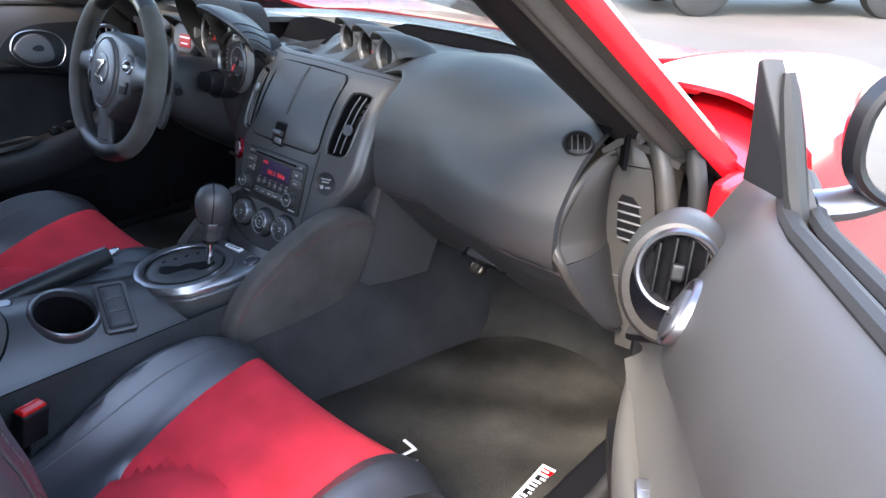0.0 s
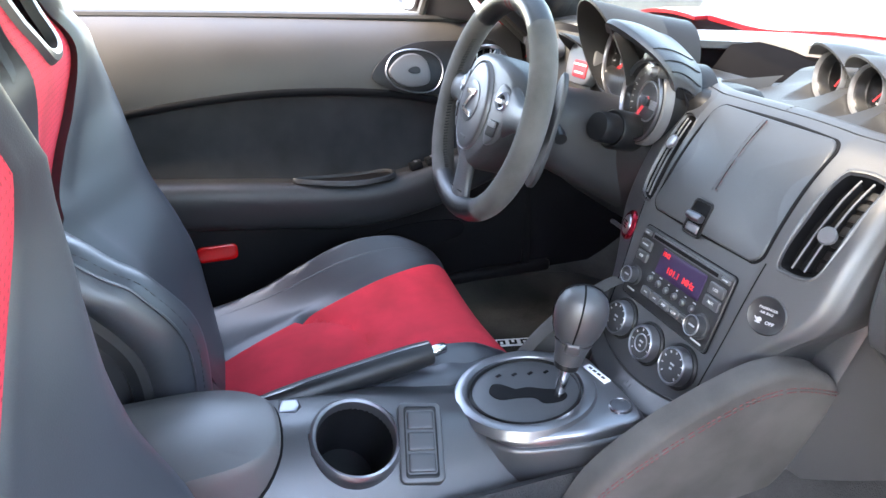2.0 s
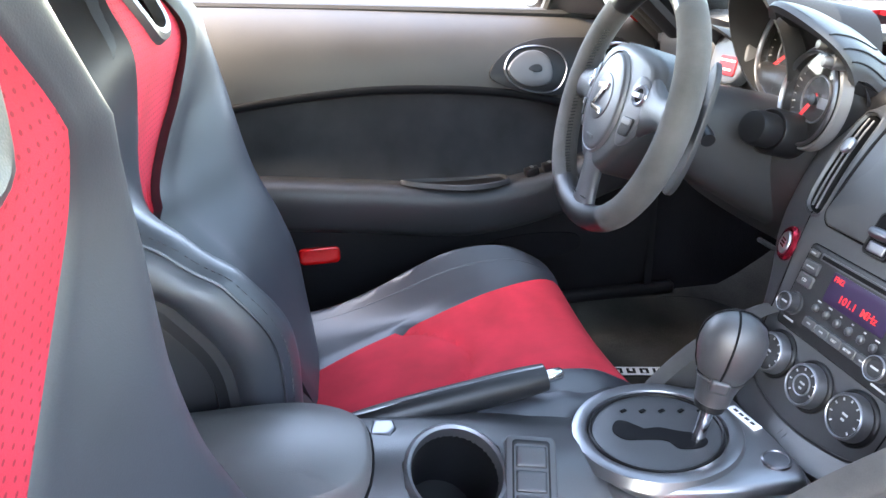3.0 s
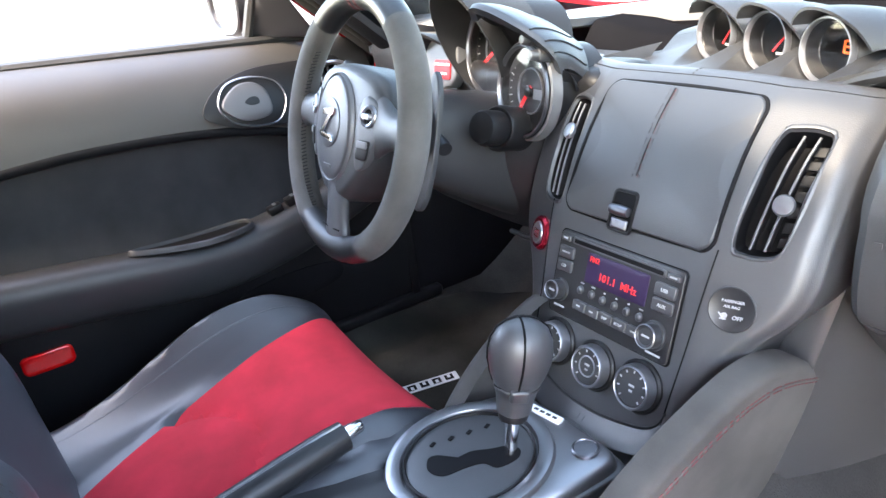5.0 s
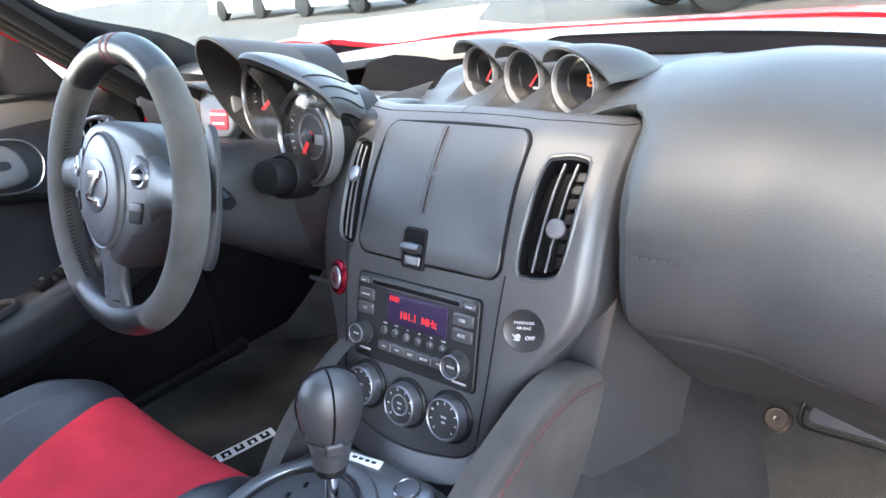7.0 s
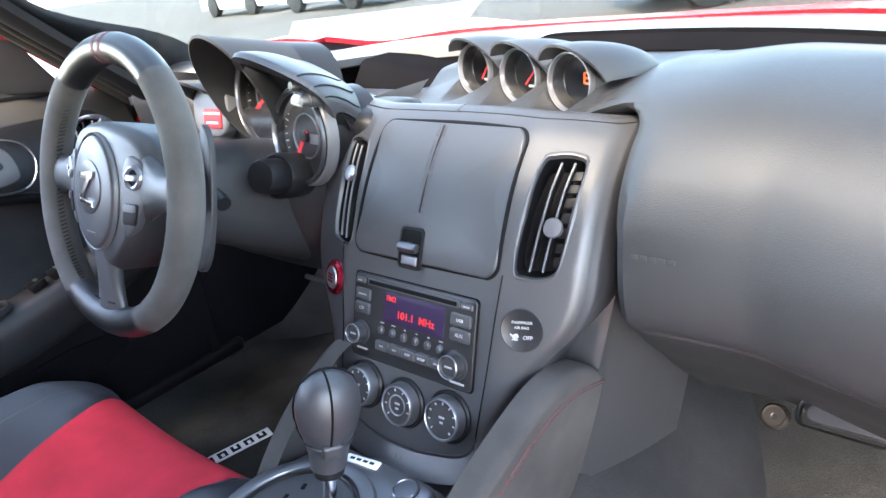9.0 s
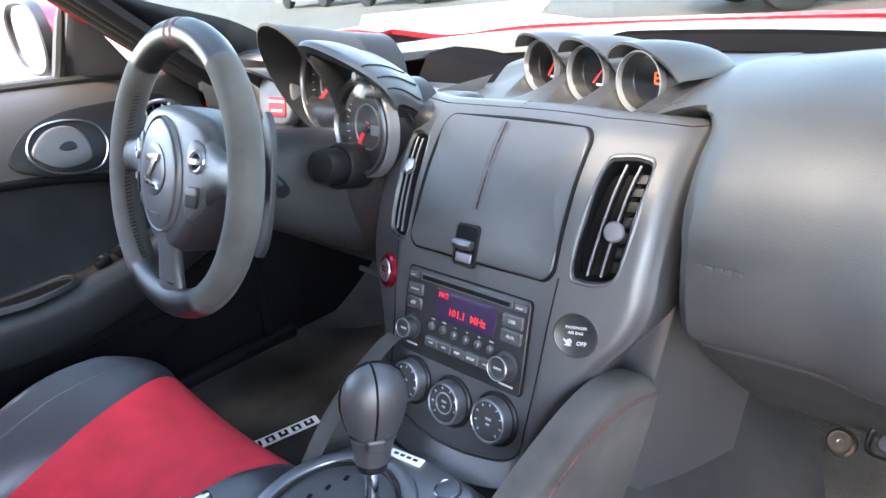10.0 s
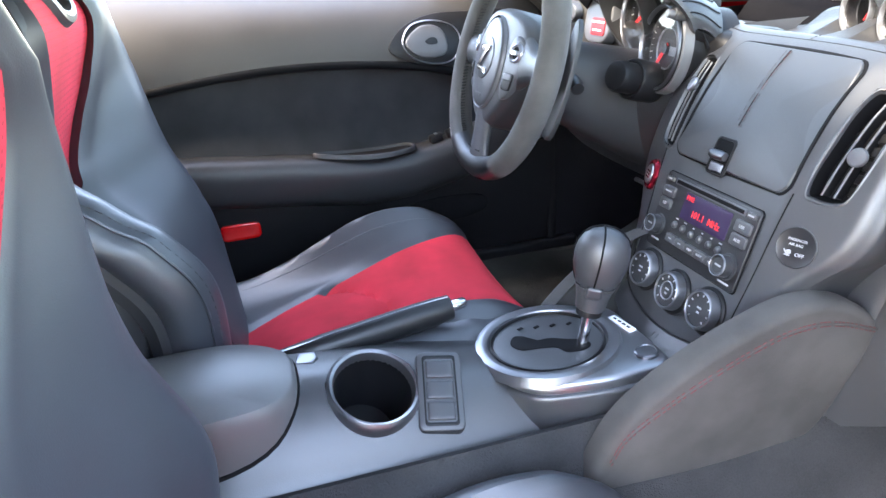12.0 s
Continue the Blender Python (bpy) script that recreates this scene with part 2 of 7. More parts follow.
def tube(bm, pts, radius, seg=10, caps=True, flat=1.0, up=(0, 0, 1), closed=False, slot=0):
    """A round bar along points; radius: a number or one per point; flat squeezes it along up."""
    pts = [V(p) for p in pts]
    k = len(pts)
    rows = []
    for i, p in enumerate(pts):
        if closed:
            d = (pts[(i + 1) % k] - pts[i - 1]).normalized()
        else:
            d = (pts[min(i + 1, k - 1)] - pts[max(i - 1, 0)]).normalized()
        u = V(up)
        side = d.cross(u)
        if side.length < 1e-4:
            side = d.cross(V((1, 0.2, 0)))
        side.normalize()
        u = side.cross(d)
        r = radius[i] if isinstance(radius, (list, tuple)) else radius
        rows.append([p + side * r * math.cos(a) + u * r * flat * math.sin(a) for a in (2 * math.pi * j / seg for j in range(seg))])
    if closed:
        rows.append(rows[0])
    loft(bm, rows, closed=True, caps=caps and not closed, slot=slot)


def block(bm, m, size, bevel=0.0, seg=2, slot=0):
    """A box of that size at the pose m, with bevelled edges."""
    r = bmesh.ops.create_cube(bm, size=1.0, matrix=m @ Matrix.Diagonal((*size, 1)))
    vs = r["verts"]
    if bevel:
        es = list({e for v in vs for e in v.link_edges})
        done = bmesh.ops.bevel(bm, geom=es, offset=bevel, segments=seg, affect="EDGES", profile=0.6)
        for f in done["faces"]:
            f.material_index = slot
    for v in vs:
        if v.is_valid:
            for f in v.link_faces:
                f.material_index = slot


def lathe(bm, m, profile, seg=32, sx=1.0, sy=1.0, slot=0, caps=True):
    """Turns (radius, height) pairs round the local z axis of m."""
    rows = [[m @ V((r * sx * math.cos(a), r * sy * math.sin(a), h)) for a in (2 * math.pi * j / seg for j in range(seg))] for r, h in profile]
    loft(bm, rows, closed=True, caps=caps, slot=slot)


def round_rect(w, h, r, n=5):
    out = []
    for cx, cy, a0 in ((w / 2 - r, h / 2 - r, 0), (-w / 2 + r, h / 2 - r, 90), (-w / 2 + r, -h / 2 + r, 180), (w / 2 - r, -h / 2 + r, 270)):
        for k in range(n + 1):
            a = radians(a0 + 90 * k / n)
            out.append((cx + r * math.cos(a), cy + r * math.sin(a)))
    return out


def slab(bm, outline, place, h0, h1, soft=0.0, slot=0, steps=3):
    """A plate over a 2D outline: place(a, b, h) gives points; its rim from h0 to h1 rounds off over soft."""
    ca = sum(p[0] for p in outline) / len(outline)
    cb = sum(p[1] for p in outline) / len(outline)
    size = max(max(abs(p[0] - ca), abs(p[1] - cb)) for p in outline)
    rows = [[place(a, b, h0) for a, b in outline]]
    for k in range(steps + 1):
        t = k / steps * math.pi / 2
        inset = soft * (1 - math.cos(t)) / size
        h = h1 - soft * (1 - math.sin(t))
        rows.append([place(a + (ca - a) * inset, b + (cb - b) * inset, h) for a, b in outline])
    inner = soft / size
    for f in (0.66, 0.33):
        rows.append([place(ca + (a - ca) * (1 - inner) * f, cb + (b - cb) * (1 - inner) * f, h1) for a, b in outline])
    loft(bm, rows, closed=True, slot=slot)
    last = [v for v in bm.verts][-len(outline) :]
    f = bm.faces.new(last)
    f.material_index = slot


def hoop(bm, outline, place, w0, w1, h0, h1, slot=0):
    """A raised rim along a closed outline: from scale w0 (inner) to w1 (outer)."""
    ca = sum(p[0] for p in outline) / len(outline)
    cb = sum(p[1] for p in outline) / len(outline)

    def row(s, h):
        out = []
        for a, b in outline:
            d = V((a - ca, b - cb))
            q = d.normalized() * s
            out.append(place(a + q.x, b + q.y, h))
        return out

    wm = (w0 + w1) / 2
    rows = [row(w0, h0), row(w0 + (wm - w0) * 0.4, h1 * 0.85 + h0 * 0.15), row(wm, h1), row(w1 - (w1 - wm) * 0.4, h1 * 0.85 + h0 * 0.15), row(w1, h0)]
    loft(bm, rows, closed=True, slot=slot)


def words(text, size, place, mat, parent, name="lettering", depth=0.0004, bold=0.0):
    """Lettering in the built-in font, centred, laid on place(a, b, h)."""
    cu = bpy.data.curves.new(name, "FONT")
    cu.body, cu.size, cu.align_x, cu.align_y, cu.extrude, cu.offset = text, size, "CENTER", "CENTER", depth, bold
    cu.resolution_u = 3
    ob = new(name, cu)
    bpy.context.view_layer.update()
    me = bpy.data.meshes.new_from_object(ob.evaluated_get(bpy.context.evaluated_depsgraph_get()))
    bpy.data.objects.remove(ob)
    for v in me.vertices:
        v.co = place(v.co.x, v.co.y, v.co.z + depth)
    me.materials.append(mat)
    ob = new(name, me)
    ob.parent = parent
    ob.matrix_parent_inverse = parent.matrix_basis.inverted()
    return ob


def on(m):
    """A flat place() on the local x-y plane of a pose."""
    return lambda a, b, h: m @ V((a, b, h))


def stitches(bm, pts, length=0.005, gap=0.0025, r=0.0007):
    """Thread stitches along a line of points."""
    pts = [V(p) for p in pts]
    run, spot = 0.0, 0.0
    for a, b in zip(pts, pts[1:]):
        d = (b - a).length
        while spot + length < run + d:
            s = max(spot - run, 0)
            p, q = a.lerp(b, s / d), a.lerp(b, min(1, (s + length) / d))
            tube(bm, [p, p.lerp(q, 0.5), q], [r * 0.6, r, r * 0.6], seg=5)
            spot += length + gap
        run += d


# ---- car shell ----
FLOOR = 0.33
body = thing("sports_car", "glossy red sports car body shell with sloping windscreen", "car", (0, 0, 0))


def ws_base(x):
    k = abs(x) / 0.72
    return V((x, 0.43 - 0.33 * k**2.6, 0.967 - 0.014 * k * k))


def ws_top(x):
    k = abs(x) / 0.56
    return V((x, -0.22 - 0.07 * k**2, 1.268 - 0.03 * k**2))


def screen(u, v):
    """A point of the windscreen: u from -1 to 1 across, v from 0 at the base to 1 at the roof."""
    a, b = ws_base(0.735 * u), ws_top(0.565 * u)
    p = a.lerp(b, v)
    bow = 0.03 * math.sin(math.pi * v) * (1 - 0.5 * u * u)
    return p + V((0, 0.6 * bow, bow))


ws = part("windshield", sheet(screen, lerp(-1, 1, 24), lerp(0, 1, 10), 0.005), WINDOW, body, "clear curved windscreen glass")
ws.visible_shadow = False
bm = bmesh.new()
sheet(lambda u, v: screen(u, 0.0) + V((0, 0.005 + 0.115 * v, -0.004 + 0.004 * v)), lerp(-1.0, 1.0, 30), lerp(0, 1, 4), 0.02, bm=bm)
# Cowl in pale glossy grey, between the glass and the bonnet.
part("cowl", bm, COWL, body, "pale grey cowl strip below the glass")


def hood_at(x, y):
    k = y - 0.45
    crest = 0.030 * math.exp(-(((abs(x) - 0.70) / 0.13) ** 2)) * min(1, 0.4 + k)
    dip = -0.012 * math.exp(-(((abs(x) - 0.47) / 0.10) ** 2))
    edge = -2.6 * max(0, abs(x) - 0.76) ** 2 - 18 * max(0, abs(x) - 0.86) ** 3
    return V((x, y, 0.965 - 0.055 * k - 0.12 * k * k + crest + dip + edge))


bm = sheet(lambda x, y: hood_at(x, y + 0.09 * (1 - (x / 0.6) ** 2) * max(0.0, 1 - (y - 0.45) * 2)), lerp(-0.6, 0.6, 40), lerp(0.45, 1.85, 36), 0.01)
part("hood", bm, PAINT, body, "glossy red bonnet")
for side in (-1, 1):
    bm = bmesh.new()
    xs = lerp(0.606, 0.90, 22)

    def wing(u, v, side=side):
        y = (0.27 if side > 0 else 0.42) + (1.58 if side > 0 else 1.43) * v
        if u <= 0.90:
            p = hood_at(u, max(y, 0.45))
            p.y = y
            if y < 0.45:
                p.z -= 0.02 * (0.45 - y)
            return V((side * p.x, p.y, p.z))
        drop = (u - 0.90) / 0.1
        q = hood_at(0.90, max(y, 0.45))
        return V((side * (0.905 + 0.015 * math.sin(math.pi * min(1, drop * 1.4))), y, q.z - 0.55 * drop))

    sheet(wing, xs + lerp(0.91, 1.0, 8), lerp(0, 1, 40), 0.008, bm=bm)
    part("fender", bm, PAINT, body, "glossy red front wing")
    if side > 0:
        bm = sheet(lambda x, y, side=side: V((side * x, y, hood_at(x, 0.45).z - 0.014 - 0.10 * (0.45 - y))), lerp(0.70, 0.895, 14), lerp(0.17, 0.46, 10), 0.006)
        part("fender_corner", bm, PAINT, body, "red wing corner below the pillar")
    # pillar: painted outer face, rubber seals and soft inner trim, one behind the other
    rail_line = spline([(0.850, 0.245, 0.823), (0.806, 0.090, 0.950), (0.771, -0.032, 1.050), (0.736, -0.154, 1.150), (0.712, -0.245, 1.212), (0.688, -0.36, 1.250), (0.672, -0.56, 1.274), (0.668, -0.95, 1.270)], 7)

    def pillar_strip(section, name, mat, label, line=rail_line, side=side):
        """A band along the pillar; section: (inward, forward) offsets across it."""
        rows = []
        for i, p in enumerate(line):
            d = (line[min(i + 1, len(line) - 1)] - line[max(i - 1, 0)]).normalized()
            inward = V((-1.0, -0.10, 0.05))
            inward = (inward - d * inward.dot(d)).normalized()
            ahead = inward.cross(d).normalized()
            if ahead.y < 0:
                ahead = -ahead
            rows.append([p + inward * a + ahead * b for a, b in section])
        rows = [[V((side * q.x, q.y, q.z)) for q in r] for r in rows]
        b_ = bmesh.new()
        loft(b_, rows, closed=True, caps=True)
        return part(name, b_, mat, body, label)

    def band(a0, a1, rise, base=0.0, thick=0.012, n=8):
        top = [(a0 + (a1 - a0) * j / n, base - rise * math.sin(math.pi * j / n)) for j in range(n + 1)]
        return top + [(a1, base + thick), (a0, base + thick)]

    pillar_strip(band(0.078, 0.150, 0.010, 0.004), "pillar_trim", PILLAR, "dark inner pillar trim", rail_line[6:])
    pillar_strip(band(0.060, 0.077, 0.008, 0.002), "trim_lip", GUTTER, "grey lip between trim and seal", rail_line[4:])
    pillar_strip(band(0.033, 0.059, 0.012, 0.0), "door_seal", GUTTER, "worn grey rubber door seal")
    pillar_strip(band(0.001, 0.032, 0.002, 0.004), "pillar_gutter", GUTTER, "grey weatherstrip channel")
    pillar_strip([(0.0, -0.004), (-0.004, -0.006), (-0.009, 0.000), (-0.012, 0.008), (-0.014, 0.022), (-0.008, 0.032), (0.010, 0.034), (0.0, 0.014)], "a_pillar", PAINT, "glossy red windscreen pillar")
    bm = bmesh.new()
    tube(bm, [V((side * x, y, z)) for x, y, z in ((0.835, 0.215, 0.828), (0.838, 0.205, 0.838), (0.842, 0.195, 0.846))], [0.020, 0.022, 0.016], 12)
    part("seal_corner", bm, GUTTER, body, "moulded rubber end of the seal")
    # painted jamb behind the open door and the sill under it
    bm = bmesh.new()
    block(bm, pose(side * 0.852, 0.245, 0.62), (0.03, 0.30, 0.56), 0.012)
    part("door_jamb", bm, PAINT, body, "red painted door jamb")
    bm = bmesh.new()
    block(bm, pose(side * 0.835, -0.62, 0.335), (0.11, 1.75, 0.13), 0.03, 3)
    part("sill", bm, PAINT, body, "red painted door sill")
    bm = bmesh.new()
    block(bm, pose(side * 0.765, -0.60, 0.385), (0.06, 1.55, 0.03), 0.012, 3)
    # Grey sill cover drawn black: the footwell's shade is in its colour.
    part("scuff_plate", bm, BLACK, body, "grey plastic sill cover")
    # rubber seal round the door opening
    bm = bmesh.new()
    tube(bm, spline([(side * 0.800, 0.120, 0.930), (side * 0.820, 0.112, 0.86), (side * 0.830, 0.105, 0.75), (side * 0.830, 0.085, 0.60), (side * 0.820, 0.0, 0.455), (side * 0.800, -0.30, 0.412), (side * 0.800, -0.70, 0.405), (side * 0.800, -1.15, 0.42)], 8), 0.013, 10)
    part("opening_seal", bm, RUBBER, body, "grey rubber seal round the door opening")
    # roof rail and rear quarter, closing the cabin
    bm = bmesh.new()
    sheet(lambda y, v: V((side * (0.63 + 0.24 * v), y, 1.235 - 0.28 * v**1.5)), lerp(-1.9, -1.12, 8), lerp(0, 1, 8), 0.03, bm=bm)
    sheet(lambda y, v: V((side * 0.87, y, 0.955 - 0.60 * v)), lerp(-1.9, -1.12, 4), lerp(0, 1, 4), 0.03, bm=bm)
    part("rear_quarter", bm, PAINT, body)


# nose and tail close the body shell
bm = sheet(lambda x, v: V((x, 1.846 + 0.10 * (1 - (x / 0.9) ** 2) * math.sin(math.pi * min(1.0, 0.25 + 0.6 * v)), hood_at(x, 1.85).z * (1 - v) + 0.30 * v)), lerp(-0.90, 0.90, 24), lerp(0, 1, 12), 0.01)
part("front_bumper", bm, PAINT, body, "glossy red nose panel")
bm = sheet(lambda x, v: V((x, -1.95 - 0.06 * (1 - (x / 0.88) ** 2) * math.sin(math.pi * (0.2 + 0.6 * v)), 1.10 * (1 - v) + 0.30 * v - 0.15 * (x / 0.88) ** 4 * (1 - v))), lerp(-0.88, 0.88, 20), lerp(0, 1, 10), 0.01)
part("tail_panel", bm, PAINT, body, "glossy red tail panel")


# broad soft cover of the driver's pillar, seen across the cabin
low_edge = spline([(-0.715, 0.13, 0.945), (-0.705, 0.064, 0.988), (-0.70, 0.0, 1.034), (-0.685, -0.065, 1.084), (-0.62, -0.17, 1.165), (-0.54, -0.26, 1.23)], 5)
top_edge = spline([(-0.705, 0.31, 0.950), (-0.69, 0.24, 0.987), (-0.672, 0.145, 1.043), (-0.650, -0.03, 1.105), (-0.575, -0.14, 1.180), (-0.50, -0.24, 1.245)], 5)
bm = sheet(lambda k, v: low_edge[int(k)].lerp(top_edge[int(k)], v) + V((0.022, -0.006, 0.004)) * math.sin(math.pi * v), range(len(low_edge)), lerp(0, 1, 10), 0.012)
part("pillar_cover", bm, PILLAR, body, "dark padded pillar cover")


def roof(u, v):
    y = -0.22 - 1.7 * v
    return V((0.63 * u, y - 0.07 * u * u * (1 - v), 1.285 - 0.035 * u * u - 0.16 * v * v))


part("roof", sheet(roof, lerp(-1, 1, 16), lerp(0, 1, 14), 0.012), PAINT, body, "red roof panel")

# ---- cabin surfaces ----
bm = sheet(lambda u, v: roof(u * 0.98, v) - V((0, 0, 0.02)), lerp(-1, 1, 16), lerp(0, 1, 14), 0.006)
tagged(part("ceiling", bm, LINER), "light grey fabric headlining", "ceiling", kind="structure")
bm = bmesh.new()
block(bm, pose(0, -1.93, 0.69), (1.74, 0.03, 0.80), 0.008)
tagged(part("wall_back", bm, FELT), "dark carpeted rear bulkhead of the cabin", "wall", kind="structure")
bm = bmesh.new()
block(bm, pose(0, -1.40, 0.52), (1.66, 1.02, 0.38), 0.05, 3)
tagged(part("rear_shelf", bm, FELT), "dark carpeted load shelf behind the seats", "shelf", kind="structure")


def floor_at(x, y):
    rise = 0.36 * max(0.0, min(1.0, (y - 0.29) / 0.50)) ** 1.15
    side = 0.05 * max(0.0, min(1.0, (abs(x) - 0.66) / 0.09)) ** 2
    return V((x, y, FLOOR + rise + side))


bm = sheet(floor_at, lerp(-0.80, 0.80, 40), lerp(-1.0, 0.84, 40), 0.03)
tagged(part("floor", bm, CARPET), "worn dark grey carpet over the footwells", "floor", kind="structure")
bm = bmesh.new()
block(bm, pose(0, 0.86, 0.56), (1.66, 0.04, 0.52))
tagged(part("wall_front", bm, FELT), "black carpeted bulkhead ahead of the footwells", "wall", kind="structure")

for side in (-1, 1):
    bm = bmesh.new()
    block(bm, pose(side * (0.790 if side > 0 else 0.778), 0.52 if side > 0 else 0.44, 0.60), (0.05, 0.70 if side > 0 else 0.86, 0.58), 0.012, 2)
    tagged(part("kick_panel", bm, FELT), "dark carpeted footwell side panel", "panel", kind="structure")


# ---- dashboard ----
FACE = curve_at([(0.54, -0.085), (0.575, -0.066), (0.631, -0.046), (0.69, -0.024), (0.76, -0.001), (0.80, 0.014), (0.84, 0.034), (0.88, 0.060), (0.91, 0.086), (0.928, 0.107), (0.94, 0.135)])
WIDE = curve_at([(0.54, 0.105), (0.60, 0.122), (0.66, 0.145), (0.70, 0.168), (0.73, 0.193), (0.76, 0.205), (0.80, 0.207), (0.84, 0.207), (0.89, 0.206), (0.94, 0.204)])


def stack(a, z, h=0.0):
    """A point on the face of the centre stack, h off it."""

    def flat(a, z):
        return V((a, FACE(z) + 0.34 * max(0.0, abs(a) - 0.117) + 0.012 * (max(0.0, abs(a) - WIDE(z) + 0.016) / 0.016) ** 2, z - 0.015 * max(0.0, a / 0.2) ** 2.5 * max(0.0, min(1.0, (z - 0.87) / 0.06))))

    p = flat(a, z)
    if not h:
        return p
    da, dz = flat(a + 0.004, z) - flat(a - 0.004, z), flat(a, z + 0.004) - flat(a, z - 0.004)
    return p + da.cross(dz).normalized() * h


def at_stack(a0, z0):
    """place() for parts laid out round a spot of the stack, lengths along its face."""
    lean = 1.0 / math.sqrt(1 + ((FACE(z0 + 0.01) - FACE(z0 - 0.01)) / 0.02) ** 2)
    return lambda a, b, h: stack(a0 + a, z0 + b * lean, h)


def stack_pose(a, z, h=0.0):
    p = stack(a, z, h)
    n = (stack(a, z, 0.01) - stack(a, z)).normalized()
    x = (stack(a + 0.003, z) - stack(a - 0.003, z)).normalized()
    y = n.cross(x)
    return Matrix(((x.x, y.x, n.x, p.x), (x.y, y.y, n.y, p.y), (x.z, y.z, n.z, p.z), (0, 0, 0, 1)))


DASH_PROFILE = [(0.43, 0.952), (0.33, 0.961), (0.255, 0.967), (0.18, 0.959), (0.105, 0.932), (0.055, 0.890), (0.028, 0.835), (0.022, 0.790), (0.024, 0.762), (0.030, 0.745), (0.040, 0.738)]
GLOVE_PROFILE = [(0.070, 0.745), (0.044, 0.735), (0.056, 0.718), (0.084, 0.688), (0.114, 0.660), (0.150, 0.622), (0.195, 0.582), (0.250, 0.545), (0.320, 0.510), (0.45, 0.49)]

dash = thing("dashboard", "dark grey soft-touch dashboard with stitched edges", "dashboard", (0, 0.3, 0.6))


def ease(k):
    k = max(0.0, min(1.0, k))
    return k * k * (3 - 2 * k)


def dash_face(profile, x0, x1, swell, n=26):
    line = spline([(0, y, z) for y, z in profile], 5)

    def at(x, k):
        p = line[int(k)]
        u = (x - x0) / (x1 - x0)
        s = max(0.0, min(1.0, (x - 0.18) / 0.42))
        back = swell * (s * s * (3 - 2 * s) - 0.62)
        low = max(0.0, min(1.0, (0.95 - p.z) / 0.12))
        top = max(0.0, min(1.0, (p.z - 0.90) / 0.06))
        bend = 0.33 * (abs(x) / 0.72) ** 2.6 * max(0.0, min(1.0, (p.y - 0.20) / 0.2))
        sink = 0.055 * max(0.0, min(1.0, (0.21 - abs(x)) / 0.12)) ** 1.5 * top * (x > 0)
        near = (-0.036 * max(0.0, min(1.0, (0.36 - x) / 0.12)) * max(0.0, min(1.0, (p.z - 0.45) / 0.10)) * max(0.0, min(1.0, (0.93 - p.z) / 0.08)) + 0.050 * max(0.0, min(1.4, (0.252 - x) / 0.036)) ** 2.0 * (1 - 0.9 * ease((p.z - 0.915) / 0.035))) * (x > 0)
        return V((x, p.y + near - back * low - bend * top, p.z + 0.004 * top * math.sin(math.pi * u) - sink - 0.007 * top * (x / 0.65) ** 3 - 0.008 * top * ease((0.33 - x) / 0.11) * (x > 0)))

    return sheet(at, lerp(x0, x1, n), range(len(line)), 0.012)


part("dash_top", dash_face(DASH_PROFILE, 0.120, 0.672, 0.085, 44), DASH, dash, "grained grey airbag panel")
part("glove_box", dash_face(GLOVE_PROFILE, 0.200, 0.684, 0.085), GLOVE, dash, "dark grey glove box lid")
part("dash_top_driver", dash_face([(0.43, 0.955), (0.33, 0.962), (0.255, 0.965), (0.20, 0.950), (0.16, 0.90), (0.15, 0.82), (0.16, 0.72), (0.20, 0.64)], -0.735, -0.365, 0.0), HOOD, dash, "dark dash top behind the dials")
# dash top between the brow and the air bag panel: a sunken shelf that climbs to the pods, grooved in front of each dial
PODS = ((-0.086, 0.268, 0.949), (0.008, 0.238, 0.947), (0.100, 0.207, 0.946))
FACING = V((0.26, 1, -0.08)).normalized()
CLIMB = curve_at([(0.0, 0.913), (0.13, 0.913), (0.17, 0.917), (0.205, 0.926), (0.24, 0.939), (0.28, 0.948), (0.36, 0.951), (0.6, 0.951)])
CREST = curve_at([(-0.45, 0.966), (-0.36, 0.957), (-0.29, 0.946), (-0.22, 0.936), (-0.17, 0.944), (-0.118, 0.956), (0.3, 0.956)])
PADTOP = curve_at([(0.0, 0.86), (0.055, 0.890), (0.105, 0.931), (0.18, 0.953), (0.255, 0.958), (0.33, 0.955), (0.45, 0.950)])


def middle(x, y):
    low = 0.913 + (CREST(x) - 0.913) * ease((y - 0.275) / 0.05)
    high = CLIMB(y + 0.33 * x)
    z = low + (high - low) * ease((x + 0.25) / 0.16)
    z += (PADTOP(y - 0.018) - 0.001 - z) * ease((x - 0.150) / 0.071) * ease((y - 0.160) / 0.045)
    z -= 0.045 * ease((x - 0.150) / 0.045) * (1 - ease((y - 0.170) / 0.045))
    out = V((-FACING.x, -FACING.y, 0)).normalized()
    for a, b, c in PODS:
        d = V((x - a, y - b, 0))
        along, aside = d.dot(out), d.x * out.y - d.y * out.x
        if along > -0.026 and abs(aside) < 0.0375:
            z = min(z, c + 0.10 * along - math.sqrt(0.0375**2 - aside**2))
    return V((x, y, z))


part("dash_top_middle", sheet(middle, lerp(-0.19, 0.221, 150), lerp(0.115, 0.31, 80), 0.01), DASHTOP, dash, "grey dash top grooved in front of the pods")
part("dash_top_shelf", sheet(middle, lerp(-0.36, -0.1905, 20), lerp(0.13, 0.285, 16), 0.01), DASHTOP, dash, "sunken grey shelf beside the brow")
# Rear strip in matt black, darker than the shelf in front.
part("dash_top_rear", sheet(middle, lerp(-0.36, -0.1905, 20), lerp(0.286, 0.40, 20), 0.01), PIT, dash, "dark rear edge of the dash")
